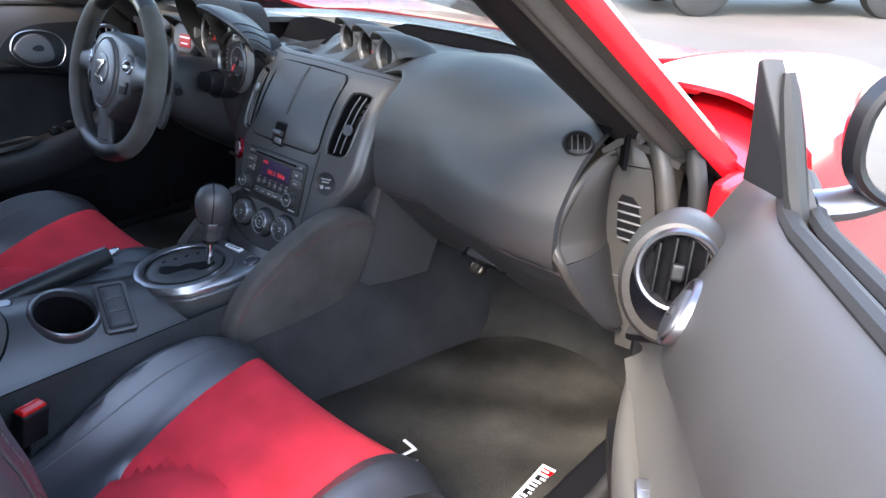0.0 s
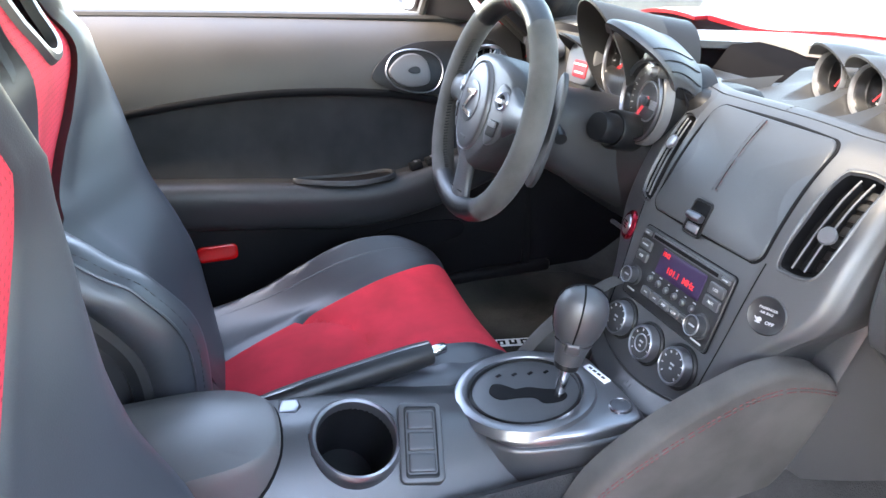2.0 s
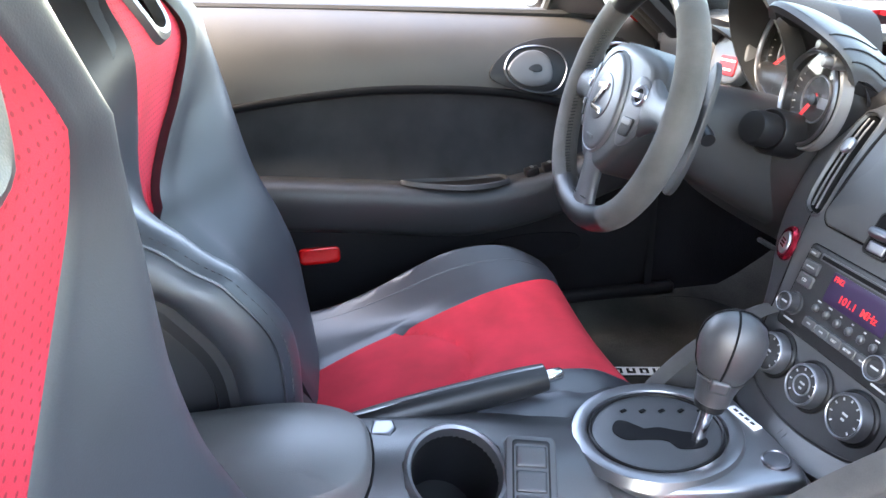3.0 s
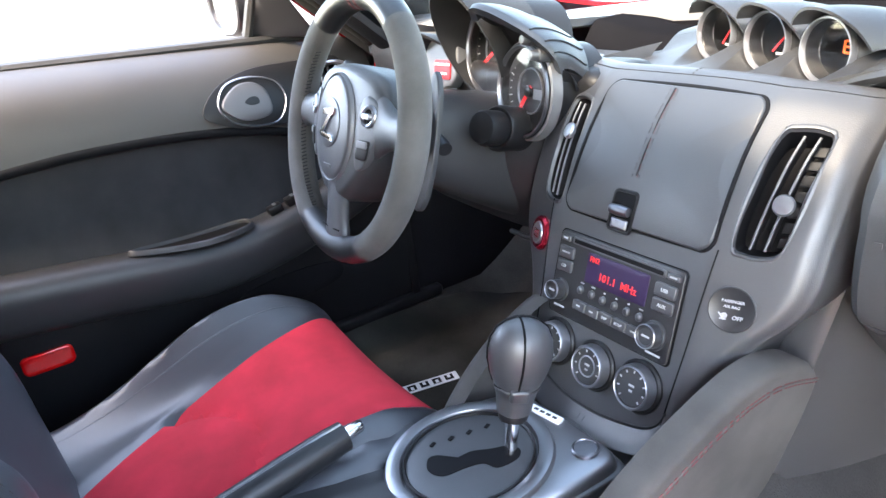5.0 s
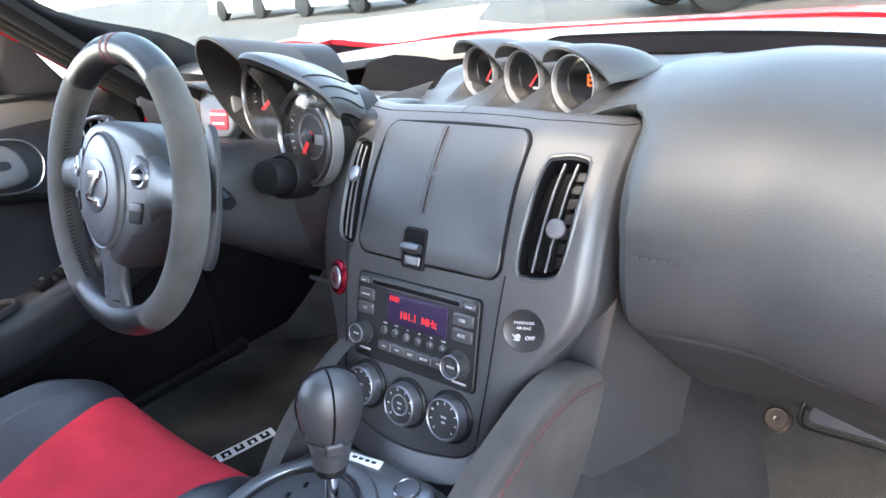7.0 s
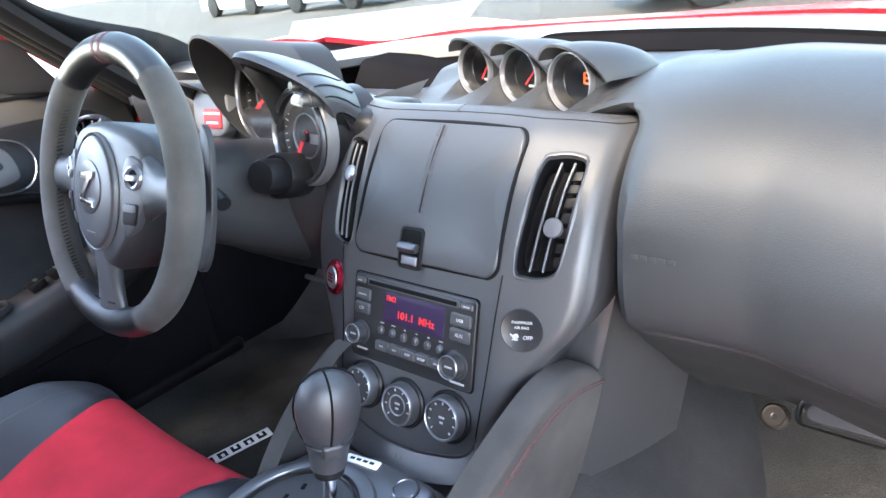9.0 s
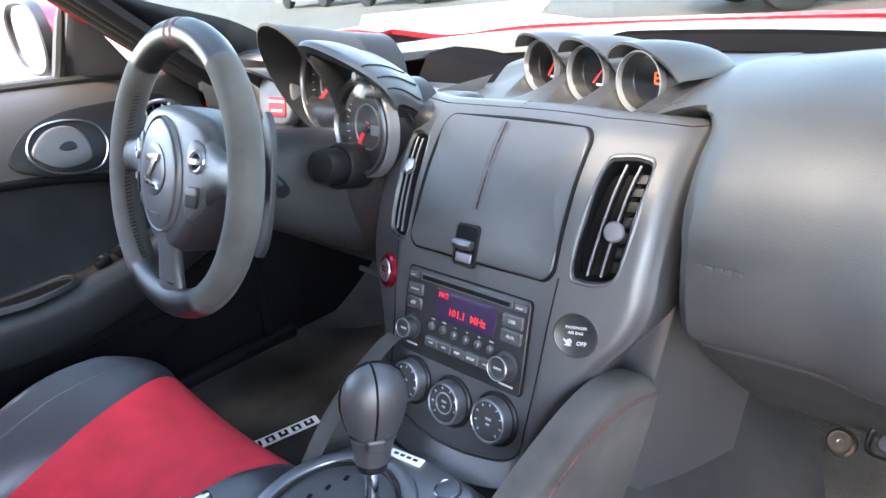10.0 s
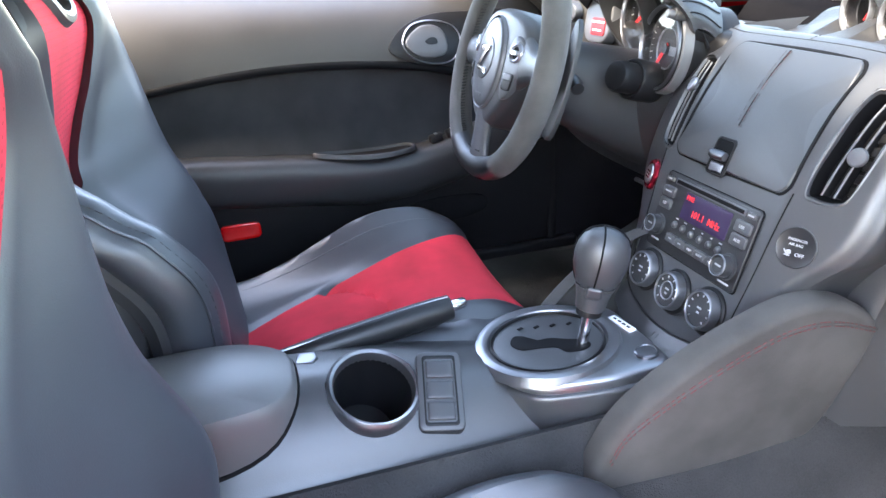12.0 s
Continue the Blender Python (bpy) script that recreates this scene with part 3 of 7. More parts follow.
part("dash_top_back", sheet(middle, lerp(-0.19, 0.221, 40), lerp(0.3105, 0.41, 12), 0.01), DASHTOP, dash, "rear of the dash top behind the pods")
bm = bmesh.new()
sheet(lambda x, v: ws_base(x) + V((0, -0.020 - 0.05 * v, 0.0 - 0.012 * v)), lerp(-0.07, 0.69, 30), lerp(0, 1, 3), 0.006, bm=bm)
part("defroster_strip", bm, PIT, dash, "black defroster grille strip")

# upright strip that closes the dash against the glass
bm = sheet(lambda x, v: ws_base(x) + V((0, -0.016, 0.004 - 0.026 * ease((-0.04 - x) / 0.12) - 0.075 * v)), lerp(-0.40, 0.71, 60), lerp(0, 1, 4), 0.006)
part("glass_ledge", bm, PIT, dash, "black ledge against the windscreen")
# embossed mark on the air bag panel
for k in range(5):
    bm = bmesh.new()
    block(bm, pose(0.260 + 0.0082 * k, 0.0320 + 0.0013 * k, 0.827 - 0.0007 * k, -7, 0, 9), (0.0065, 0.0016, 0.0050), 0.0004)
    part("embossed_bar", bm, DASH, dash)

# glove box handle and lock
hp = V((0.432, 0.146, 0.626))
bm = bmesh.new()
hm = Matrix.Translation(hp) @ Euler((radians(38), 0, 0)).to_matrix().to_4x4()
hoop(bm, round_rect(0.105, 0.028, 0.010), on(hm), -0.002, 0.004, -0.004, 0.003)
handle_rim = part("handle_recess", bm, BLACK, dash, "black recessed glove box handle")
bm = bmesh.new()
slab(bm, round_rect(0.092, 0.018, 0.008), on(hm), -0.002, 0.004, 0.003)
part("handle", bm, TRIM, handle_rim, "dark grey handle bar")
bm = bmesh.new()
lathe(bm, Matrix.Translation((0.328, 0.250, 0.530)) @ Euler((radians(52), 0, 0)).to_matrix().to_4x4(), [(0.016, -0.01), (0.016, 0.004), (0.013, 0.007), (0.011, 0.005), (0.004, 0.005), (0.003, 0.001)])
part("lock", bm, BRASS, dash, "metal glove box lock")

# driver's end of the dash, facing the seat, with its own demister outlet
bm = sheet(lambda x, v: V((x, 0.082 + 0.10 * (x + 0.722) + 0.05 * max(0.0, v - 0.8) ** 1.5 * 5 + 0.02 * (1 - v), 0.78 + 0.188 * v - 0.012 * max(0.0, v - 0.9))), lerp(-0.722, -0.45, 20), lerp(0, 1, 16), 0.01)
# Paler than the dash: window light on this end is put into the colour.
part("driver_end_panel", bm, SAIL, dash, "soft warm grey end of the dash")
om = look(V((-0.592, 0.084, 0.935)), V((-0.592, 0.084, 0.935)) + V((-0.1, 1, -0.05)))
bm = bmesh.new()
oval_o = [(0.026 * math.cos(t), 0.017 * math.sin(t)) for t in lerp(0, 2 * math.pi, 32)[:-1]]
hoop(bm, oval_o, on(om), -0.003, 0.003, -0.012, 0.002)
driver_outlet = part("demister_outlet", bm, TRIM, dash, "oval grey demister outlet")
bm = bmesh.new()
slab(bm, [(a * 0.9, b * 0.9) for a, b in oval_o], on(om), -0.012, -0.002, 0.001)
part("well", bm, TRIM, driver_outlet)

# end cap beside the open door, with its slotted cover
CAP_LIP = spline([(0.735, 0.130, 0.935), (0.690, 0.122, 0.912), (0.671, 0.078, 0.885), (0.666, 0.034, 0.857), (0.660, 0.006, 0.815), (0.662, 0.0, 0.777), (0.679, -0.004, 0.754), (0.695, 0.030, 0.695), (0.711, 0.078, 0.637), (0.724, 0.112, 0.612)], 5)
COVER_L = curve_at([(0.575, 0.728), (0.615, 0.721), (0.70, 0.692), (0.765, 0.676), (0.815, 0.671), (0.872, 0.672), (0.901, 0.679), (0.935, 0.690)])
COVER_R = curve_at([(0.575, 0.790), (0.62, 0.786), (0.706, 0.771), (0.819, 0.753), (0.882, 0.738), (0.918, 0.714), (0.935, 0.706)])


def cover_at(u, z, h=0.0):
    xl, xr = COVER_L(z), COVER_R(z)
    return V((xl + (xr - xl) * u + 0.25 * h, 0.118 + 0.012 * u * u - h, z))


def cap_at(u, k):
    """From the rounded lip back to the edge of the cover."""
    p = CAP_LIP[int(k)]
    q = cover_at(0.03, min(p.z, 0.93), -0.002)
    q.x = max(q.x, p.x + 0.001)
    return p.lerp(q, u) + V((0.012, 0.004, 0)) * math.sin(math.pi * u) * (1 if p.y < 0.09 else 0.2)


kink = next(k for k, p in enumerate(CAP_LIP) if p.z < 0.758)
part("end_cap", sheet(cap_at, lerp(0, 1, 12), range(7, kink + 1), 0.008), CAP, dash, "grey dash end cap")
part("end_cap_lower", sheet(lambda u, k: cap_at(u, k) + V((0.001, 0.003, 0)), lerp(0, 1, 12), range(kink, len(CAP_LIP)), 0.008), DARKTRIM, dash, "darker lower half of the end cap")
bm = bmesh.new()
tube(bm, [p + V((0.004, 0.006, 0)) for p in CAP_LIP[7:]], [0.0035 + 0.0055 * math.sin(math.pi * k / (len(CAP_LIP) - 1)) for k in range(7, len(CAP_LIP))], 12)
part("end_cap_lip", bm, CAP, dash, "rounded lip of the end cap")
for z0, z1, nm in ((0.884, 0.932, "upper_cover"), (0.7055, 0.882, "side_cover"), (0.585, 0.703, "lower_cover")):
    ob = part(nm, sheet(cover_at, lerp(0, 1, 10), lerp(z0, z1, 12), 0.008), CAP, dash, "grey clipped-on dash end cover")
    if nm == "side_cover":
        cover = ob
bm = bmesh.new()
tube(bm, [cover_at(u, 0.7045, -0.001) for u in lerp(0.0, 1.0, 8)], 0.0012, 6)
part("cover_gap", bm, SATIN, dash)
bm = bmesh.new()
slab(bm, [(0.40, 0.838), (0.62, 0.836), (0.72, 0.826), (0.79, 0.764), (0.74, 0.757), (0.42, 0.764), (0.33, 0.774), (0.33, 0.826)], cover_at, -0.004, 0.0010, 0.0004)
part("slot_panel", bm, DEEP, cover, "dark slotted recess")
for k in range(5):
    zc = 0.826 - 0.0140 * k
    bm = bmesh.new()
    tube(bm, [cover_at(u, zc - 0.004 * (u - 0.3), 0.0022) for u in lerp(0.34, 0.77, 5)], [0.0012, 0.0019, 0.0019, 0.0019, 0.0019, 0.0012], 8)
    part("slot_lip", bm, SATIN, cover)
bm = bmesh.new()
edge_line = spline([(0.735, 0.125, 0.945), (0.762, 0.110, 0.905), (0.778, 0.104, 0.860), (0.793, 0.102, 0.800), (0.804, 0.100, 0.722), (0.810, 0.098, 0.640), (0.806, 0.096, 0.585)], 5)
tube(bm, edge_line, 0.0145, 12)
part("edge_trim", bm, CAP, dash, "soft grey edging beside the jamb")

# level top of the end cap, under the foot of the pillar
bm = sheet(lambda x, y: V((x, y - 0.10 * max(0.0, 0.70 - x), 0.928 + 0.02 * (y - 0.12) - 0.9 * max(0.0, 0.695 - x) - 0.25 * max(0.0, x - 0.72))), lerp(0.668, 0.790, 12), lerp(0.106, 0.26, 12), 0.010)
part("end_cap_top", bm, CAP, dash, "flat grey top of the end cap")

# round demister outlet at the end of the dash
sv = V((0.652, 0.062, 0.9180))
svm = look(sv, sv + V((-0.14, 0.80, -0.58)))
bm = bmesh.new()
lathe(bm, svm, [(0.0235, -0.010), (0.0235, 0.002), (0.0215, 0.003), (0.0195, 0.001), (0.019, -0.006)], 28, 1.0, 0.80)
outlet = part("demister_outlet", bm, BLACK, dash, "oval black demister outlet")
bm = bmesh.new()
lathe(bm, svm, [(0.0195, -0.006), (0.002, -0.006)], 28, 1.0, 0.80)
part("well", bm, DEEP, outlet)
for k in (-1, 0, 1):
    bm = bmesh.new()
    block(bm, svm @ pose(0.0095 * k, 0, -0.003, 0, 25, 20), (0.0014, 0.029 - 0.006 * abs(k), 0.005), 0.0004)
    part("slat", bm, GLOVE, outlet)

# ---- centre stack ----
tower = thing("centre_stack", "satin dark grey centre stack with stitched storage lid", "centre console", (0, 0.05, 0.6))


def tower_shell(u, z):
    w = WIDE(z) if u > 0 else min(WIDE(z), 0.195)
    if abs(u) <= 1:
        return stack(u * w, z)
    edge = stack(w if u > 0 else -w, z)
    k = abs(u) - 1
    turn = min(k * 2.5, 1)
    return edge + V(((1 if u > 0 else -1) * (0.004 * math.sin(turn * 1.5) - 0.010 * max(0, k - 0.3)), 0.018 * (1 - math.cos(turn * 1.5)) + 0.16 * max(0, k - 0.2), 0))


us = [-2, -1.7, -1.4, -1.3, -1.2, -1.1, *lerp(-1, 1, 110), 1.1, 1.2, 1.3, 1.4, 1.7, 2]
def vent_shape(side):
    pts = [(-0.020, 0.058), (-0.008, 0.067), (0.016, 0.067), (0.028, 0.056), (0.0275, 0.0), (0.022, -0.054), (0.010, -0.067), (-0.014, -0.067), (-0.026, -0.057), (-0.026, 0.0)]
    return [(side * p.x * 0.92, p.y) for p in ring_spline([(a, b, 0) for a, b in pts], 5)]


VENT_Z = 0.845
VENT_A = {1: 0.1565, -1: -0.131}


def in_vent(a, z):
    """True inside the outline of one of the two vents; a and z on the stack's face."""
    lean = 1.0 / math.sqrt(1 + ((FACE(VENT_Z + 0.01) - FACE(VENT_Z - 0.01)) / 0.02) ** 2)
    for side in (-1, 1):
        x, y = a - VENT_A[side], (z - VENT_Z) / lean
        if abs(x) > 0.04 or abs(y) > 0.08:
            continue
        shape = vent_shape(side)
        inside = False
        for (x0, y0), (x1, y1) in zip(shape, shape[1:] + shape[:1]):
            if (y0 > y) != (y1 > y) and x < (x1 - x0) * (y - y0) / (y1 - y0) + x0:
                inside = not inside
        if inside:
            return True
    return False


bm = bmesh.new()
zs = lerp(0.545, 0.932, 90)
verts = [[bm.verts.new(tower_shell(u, z)) for z in zs] for u in us]
for i, u in enumerate(us[:-1]):
    for k, z in enumerate(zs[:-1]):
        mid_u, mid_z = (u + us[i + 1]) / 2, (z + zs[k + 1]) / 2
        half = WIDE(mid_z) if mid_u > 0 else min(WIDE(mid_z), 0.195)
        if abs(mid_u) > 1 or not in_vent(mid_u * half, mid_z):
            bm.faces.new((verts[i][k], verts[i][k + 1], verts[i + 1][k + 1], verts[i + 1][k]))
part("fascia", bm, PANEL, tower, "satin dark grey fascia")
def stack_roll(u, v):
    """The padded top that rolls back from the fascia."""
    p = stack(0.2045 * u, 0.932)
    roll = (1 - math.cos(min(1.0, v / 0.35) * 1.57)) * 0.004
    return p + V((0, 0.004 + 0.075 * v, 0.006 * math.sin(min(1.0, v / 0.3) * 1.57) - roll - 0.045 * max(0, v - 0.2) ** 1.3))


part("hood_top", sheet(stack_roll, lerp(-1, 1, 40), [0, 0.05, 0.1, 0.16, 0.22, 0.3, 0.4, 0.55, 0.7, 0.85, 1.0], 0.006), PANEL, tower, "padded stack top")


# storage lid
def lid_outline():
    out = []
    for a, z in round_rect(0.206, 0.148, 0.013, 5):
        k = (z + 0.074) / 0.148
        wide = 1.02 + 0.015 * (1 - k)
        sag = -0.014 * (1 - k) ** 2 * (1 - (a / 0.103) ** 2) + 0.006 * k * (1 - (a / 0.103) ** 2)
        out.append((a * wide, z + sag))
    return out


def lid_place(a, b, h):
    return stack(a + 0.009, 0.8545 + b * 0.90, h)


bm = bmesh.new()
slab(bm, lid_outline(), lid_place, -0.001, 0.0042, 0.0026, steps=5)
lid = part("storage_lid", bm, PANEL, tower, "padded storage lid with red and grey seam")
bm = bmesh.new()
edge = lid_outline()
edge = [(a0 + (a1 - a0) * k / 6, b0 + (b1 - b0) * k / 6) for (a0, b0), (a1, b1) in zip(edge, edge[1:] + edge[:1]) for k in range(6)]
hoop(bm, edge, lid_place, -0.002, 0.0040, -0.001, 0.0018)
part("lid_gap", bm, DEEP, tower)
for dx, mt in ((-0.0048, GREYTHREAD), (0.0048, GREYTHREAD), (0.0022, STITCH)):
    bm = bmesh.new()
    stitches(bm, [lid_place(dx - 0.009, b, 0.0049) for b in lerp(-0.022, 0.072, 24)], 0.004, 0.002, 0.0006 if mt is GREYTHREAD else 0.0003)
    part("seam_stitching", bm, mt, lid)
bm = bmesh.new()
slab(bm, [(-0.0100, -0.02), (-0.0080, -0.02), (-0.0080, 0.072), (-0.0100, 0.072)], lid_place, 0.002, 0.0046, 0.0003)
part("seam", bm, BLACK, lid)
for dx, mt in ((0.0, GREYTHREAD),):
    bm = bmesh.new()
    stitches(bm, [stack_roll(0.0, v) + V((0, 0, 0.0006)) for v in lerp(0, 0.8, 10)], 0.004, 0.002, 0.0006)
    part("seam_stitching", bm, mt, tower)
# latch in its notch
lat = at_stack(-0.004, 0.799)
bm = bmesh.new()
hoop(bm, round_rect(0.034, 0.046, 0.006), lat, -0.003, 0.002, 0.0035, 0.0062)
latch = part("latch", bm, BLACK, tower, "recessed silver latch of the storage lid")
bm = bmesh.new()
slab(bm, round_rect(0.034, 0.046, 0.006), lat, 0.0015, 0.0050, 0.0004)
part("well", bm, DEEP, latch)
bm = bmesh.new()
tube(bm, [lat(-0.013, 0.001, 0.009), lat(0, 0.001, 0.010), lat(0.013, 0.001, 0.009)], [0.0055, 0.0065, 0.0055], 12)
part("latch_bar", bm, GUN, latch)
bm = bmesh.new()
slab(bm, round_rect(0.024, 0.012, 0.002), lambda a, b, h: lat(a, b - 0.014, h), 0.003, 0.0075, 0.002)
part("latch_tab", bm, GUN, latch)


# air vents each side of the lid
for side, slide in ((1, -0.010), (-1, 0.020)):
    vp = at_stack(VENT_A[side], VENT_Z)
    shape = vent_shape(side)
    bm = bmesh.new()
    hoop(bm, shape, vp, -0.0035, 0.0038, -0.004, 0.0010)
    vent = part("air_vent", bm, PANEL, tower, "dark air vent with two bright vertical slats")
    bm = bmesh.new()
    loft(bm, [[vp(a * f, b * f, h) for a, b in shape] for f, h in ((0.97, 0.001), (0.95, -0.010), (0.88, -0.028))], closed=True)
    bm.faces.new([vp(a * 0.88, b * 0.88, -0.028) for a, b in shape] and [v for v in bm.verts][-len(shape) :])
    part("well", bm, DEEP, vent)
    for j, a in enumerate((-0.004, 0.009)):
        bm = bmesh.new()
        tube(bm, [vp(side * (a + 0.009 * b / 0.12), b, -0.0025) for b in lerp(-0.059, 0.059, 8)], 0.0013, 8)
        part("slat", bm, SATIN, vent, "bright slat edge")
        bm = bmesh.new()
        loft(bm, [[vp(side * (a + 0.009 * b / 0.12), b, h) for h in (-0.003, -0.020)] for b in lerp(-0.058, 0.058, 8)])
        part("slat_blade", bm, BLACK, vent)
    for k in range(7):
        bm = bmesh.new()
        b = -0.048 + 0.016 * k
        lo, hi = sorted((side * 0.012, side * 0.0225))
        slab(bm, [(lo, b - 0.0055), (hi, b - 0.0055), (hi, b + 0.0055), (lo, b + 0.0055)], vp, -0.014, -0.010, 0.0006)
        part("louvre", bm, BLACK, vent)
    bm = bmesh.new()
    m = stack_pose(VENT_A[side] + side * (0.0095 if side > 0 else -0.003), VENT_Z + slide, -0.002)
    lathe(bm, m, [(0.004, 0), (0.004, 0.003), (0.0098, 0.004), (0.0105, 0.007), (0.009, 0.0095), (0.001, 0.0100)], 24)
    part("vent_knob", bm, SILVER, vent, "round silver thumb knob")

# fascia seams beside the radio
for side in (-1, 1):
    bm = bmesh.new()
    tube(bm, [stack(side * (0.106 + 0.017 * ((z - 0.60) / 0.2)), z, 0.0001) for z in lerp(0.60, 0.79, 10)], 0.0009, 6)
    part("fascia_seam", bm, DEEP, tower)

# rounded foot of the fascia, and the seamed apron below it
FOOT = spline([(-0.112, 0.618, 0), (-0.104, 0.602, 0), (-0.082, 0.588, 0), (-0.035, 0.577, 0), (0.015, 0.577, 0), (0.054, 0.583, 0), (0.085, 0.591, 0), (0.1015, 0.602, 0), (0.109, 0.618, 0)], 5)
bm = bmesh.new()
tube(bm, [stack(p.x, p.y, 0.0002) for p in FOOT], 0.0014, 8)
part("fascia_foot_gap", bm, RADIO, tower)
bm = bmesh.new()
for p, q in zip(FOOT, FOOT[1:]):
    a, b = stack(p.x, p.y, 0.0015), stack(q.x, q.y, 0.0015)
    c, d = stack(q.x * 1.03, max(0.547, q.y - 0.026), 0.010), stack(p.x * 1.03, max(0.547, p.y - 0.026), 0.010)
    bm.faces.new([bm.verts.new(v + V((0, 0, -0.003))) for v in (a, b, c, d)])
part("apron", bm, TRIM, tower, "smooth grey apron under the climate dials")
bm = bmesh.new()
for dx in (-0.004, 0.004):
    stitches(bm, [stack(0.004 + dx, z, 0.0016 + 0.0115 * (0.577 - z) / 0.026) for z in lerp(0.572, 0.552, 6)], 0.004, 0.002, 0.0005)
part("apron_stitching", bm, GREYTHREAD, tower)

# start button
bm = bmesh.new()
lathe(bm, stack_pose(-0.139, 0.742), [(0.0225, -0.002), (0.0225, 0.003), (0.020, 0.006), (0.0165, 0.0065), (0.0155, 0.003)], 32)
start = part("start_button", bm, LIP, tower, "silver start button in a red ring")
bm = bmesh.new()
lathe(bm, stack_pose(-0.139, 0.742), [(0.0150, 0.001), (0.0150, 0.006), (0.0135, 0.008), (0.001, 0.0085)], 32)
cap = part("button_cap", bm, SILVER, start)
for k in range(3):
    bm = bmesh.new()
    slab(bm, [(-0.006, -0.001), (0.006, -0.001), (0.006, 0.001), (-0.006, 0.001)], lambda a, b, h, k=k: stack(-0.139 + a, 0.742 + b + 0.004 * (k - 1), h), 0.008, 0.0089, 0.0002)
    part("print_bar", bm, LIP, cap)

# passenger air bag lamp
bm = bmesh.new()
lathe(bm, stack_pose(0.147, 0.7365), [(0.0232, -0.002), (0.0232, 0.0016), (0.0222, 0.0024), (0.0212, 0.0018), (0.001, 0.0016)], 36)
lamp = part("warning_lamp", bm, RADIO, tower, "round black air bag warning lamp")
am = at_stack(0.147, 0.7365)
words("PASSENGER", 0.0040, lambda a, b, h: am(a, b + 0.0085, h + 0.0026), PRINT, lamp, bold=0.00004)
words("AIR BAG", 0.0040, lambda a, b, h: am(a, b + 0.0030, h + 0.0026), PRINT, lamp, bold=0.00004)
words("OFF", 0.0056, lambda a, b, h: am(a + 0.0070, b - 0.0075, h + 0.0026), PRINT, lamp, bold=0.0001)
bm = bmesh.new()
lathe(bm, stack_pose(0.142, 0.7305, 0.0026), [(0.0028, 0), (0.0028, 0.0003), (0.0003, 0.0004)], 14)
for a0, b0, a1, b1 in ((-0.011, -0.004, -0.005, -0.011), (-0.009, -0.010, -0.003, -0.010), (-0.010, -0.006, -0.004, -0.004)):
    tube(bm, [am(a0, b0, 0.0028), am((a0 + a1) / 2, (b0 + b1) / 2, 0.0028), am(a1, b1, 0.0028)], 0.0007, 5)
part("symbol", bm, PRINT, lamp)

# ---- radio ----
radio = thing("car_radio", "black double-height car radio with violet display", "radio", (0, -0.02, 0.71))
rp = at_stack(0.003, 0.712)
bm = bmesh.new()
slab(bm, round_rect(0.188, 0.103, 0.006), rp, -0.004, 0.0035, 0.0015)
part("body", bm, RADIO, radio, "black radio faceplate")
bm = bmesh.new()
hoop(bm, round_rect(0.188, 0.103, 0.006), rp, -0.0004, 0.0026, 0.0008, 0.0020)
part("surround", bm, DEEP, radio)
bm = bmesh.new()
slab(bm, round_rect(0.143, 0.0085, 0.002), lambda a, b, h: rp(a - 0.001, b + 0.0425, h), 0.003, 0.0046, 0.0008)
part("disc_slot_frame", bm, TRIM, radio)
bm = bmesh.new()
slab(bm, round_rect(0.136, 0.0046, 0.001), lambda a, b, h: rp(a - 0.001, b + 0.0425, h), 0.004, 0.0050, 0.0002)
part("disc_slot", bm, DEEP, radio)
bm = bmesh.new()
slab(bm, round_rect(0.094, 0.036, 0.002), lambda a, b, h: rp(a + 0.004, b + 0.0175, h), 0.003, 0.0046, 0.0006)
screen_part = part("display", bm, DISPLAY, radio, "violet display with red segments")
words("FM2", 0.0090, lambda a, b, h: rp(a - 0.031, b + 0.0285, h + 0.0047), LED, screen_part, bold=0.00008)
words("101.1  MHz", 0.0125, lambda a, b, h: rp(a + 0.008, b + 0.0115, h + 0.0047), LED, screen_part, bold=0.00010)


def key(a, b, w, h, name="button", text=0.0, mat=TRIM, tall=0.0068):
    bm = bmesh.new()
    slab(bm, round_rect(w, h, min(w, h) * 0.18, 3), lambda x, y, k: rp(a + x, b + y, k), 0.003, tall, 0.0012)
    ob = part(name, bm, mat, radio)
    if text:
        bm = bmesh.new()
        slab(bm, round_rect(w * text, 0.0018, 0.0005, 2), lambda x, y, k: rp(a + x, b + y, k), tall - 0.0005, tall + 0.0003, 0.0001)
        part("print_bar", bm, PRINT, ob)
    return ob


key(-0.083, 0.0425, 0.015, 0.0065, text=0.5)
key(0.082, 0.0425, 0.016, 0.0065, text=0.6)
key(-0.078, 0.026, 0.025, 0.0145, text=0.55)
cd = key(-0.078, 0.009, 0.025, 0.0145)
words("CD", 0.0055, lambda a, b, h: rp(a - 0.078, b + 0.009, h + 0.0069), PRINT, cd)
usb = key(0.0745, 0.026, 0.028, 0.0145, mat=TRIM)
words("USB", 0.0055, lambda a, b, h: rp(a + 0.0745, b + 0.026, h + 0.0069), PRINT, usb)
aux = key(0.0745, 0.009, 0.028, 0.0145)
words("AUX", 0.0055, lambda a, b, h: rp(a + 0.0745, b + 0.009, h + 0.0069), PRINT, aux)
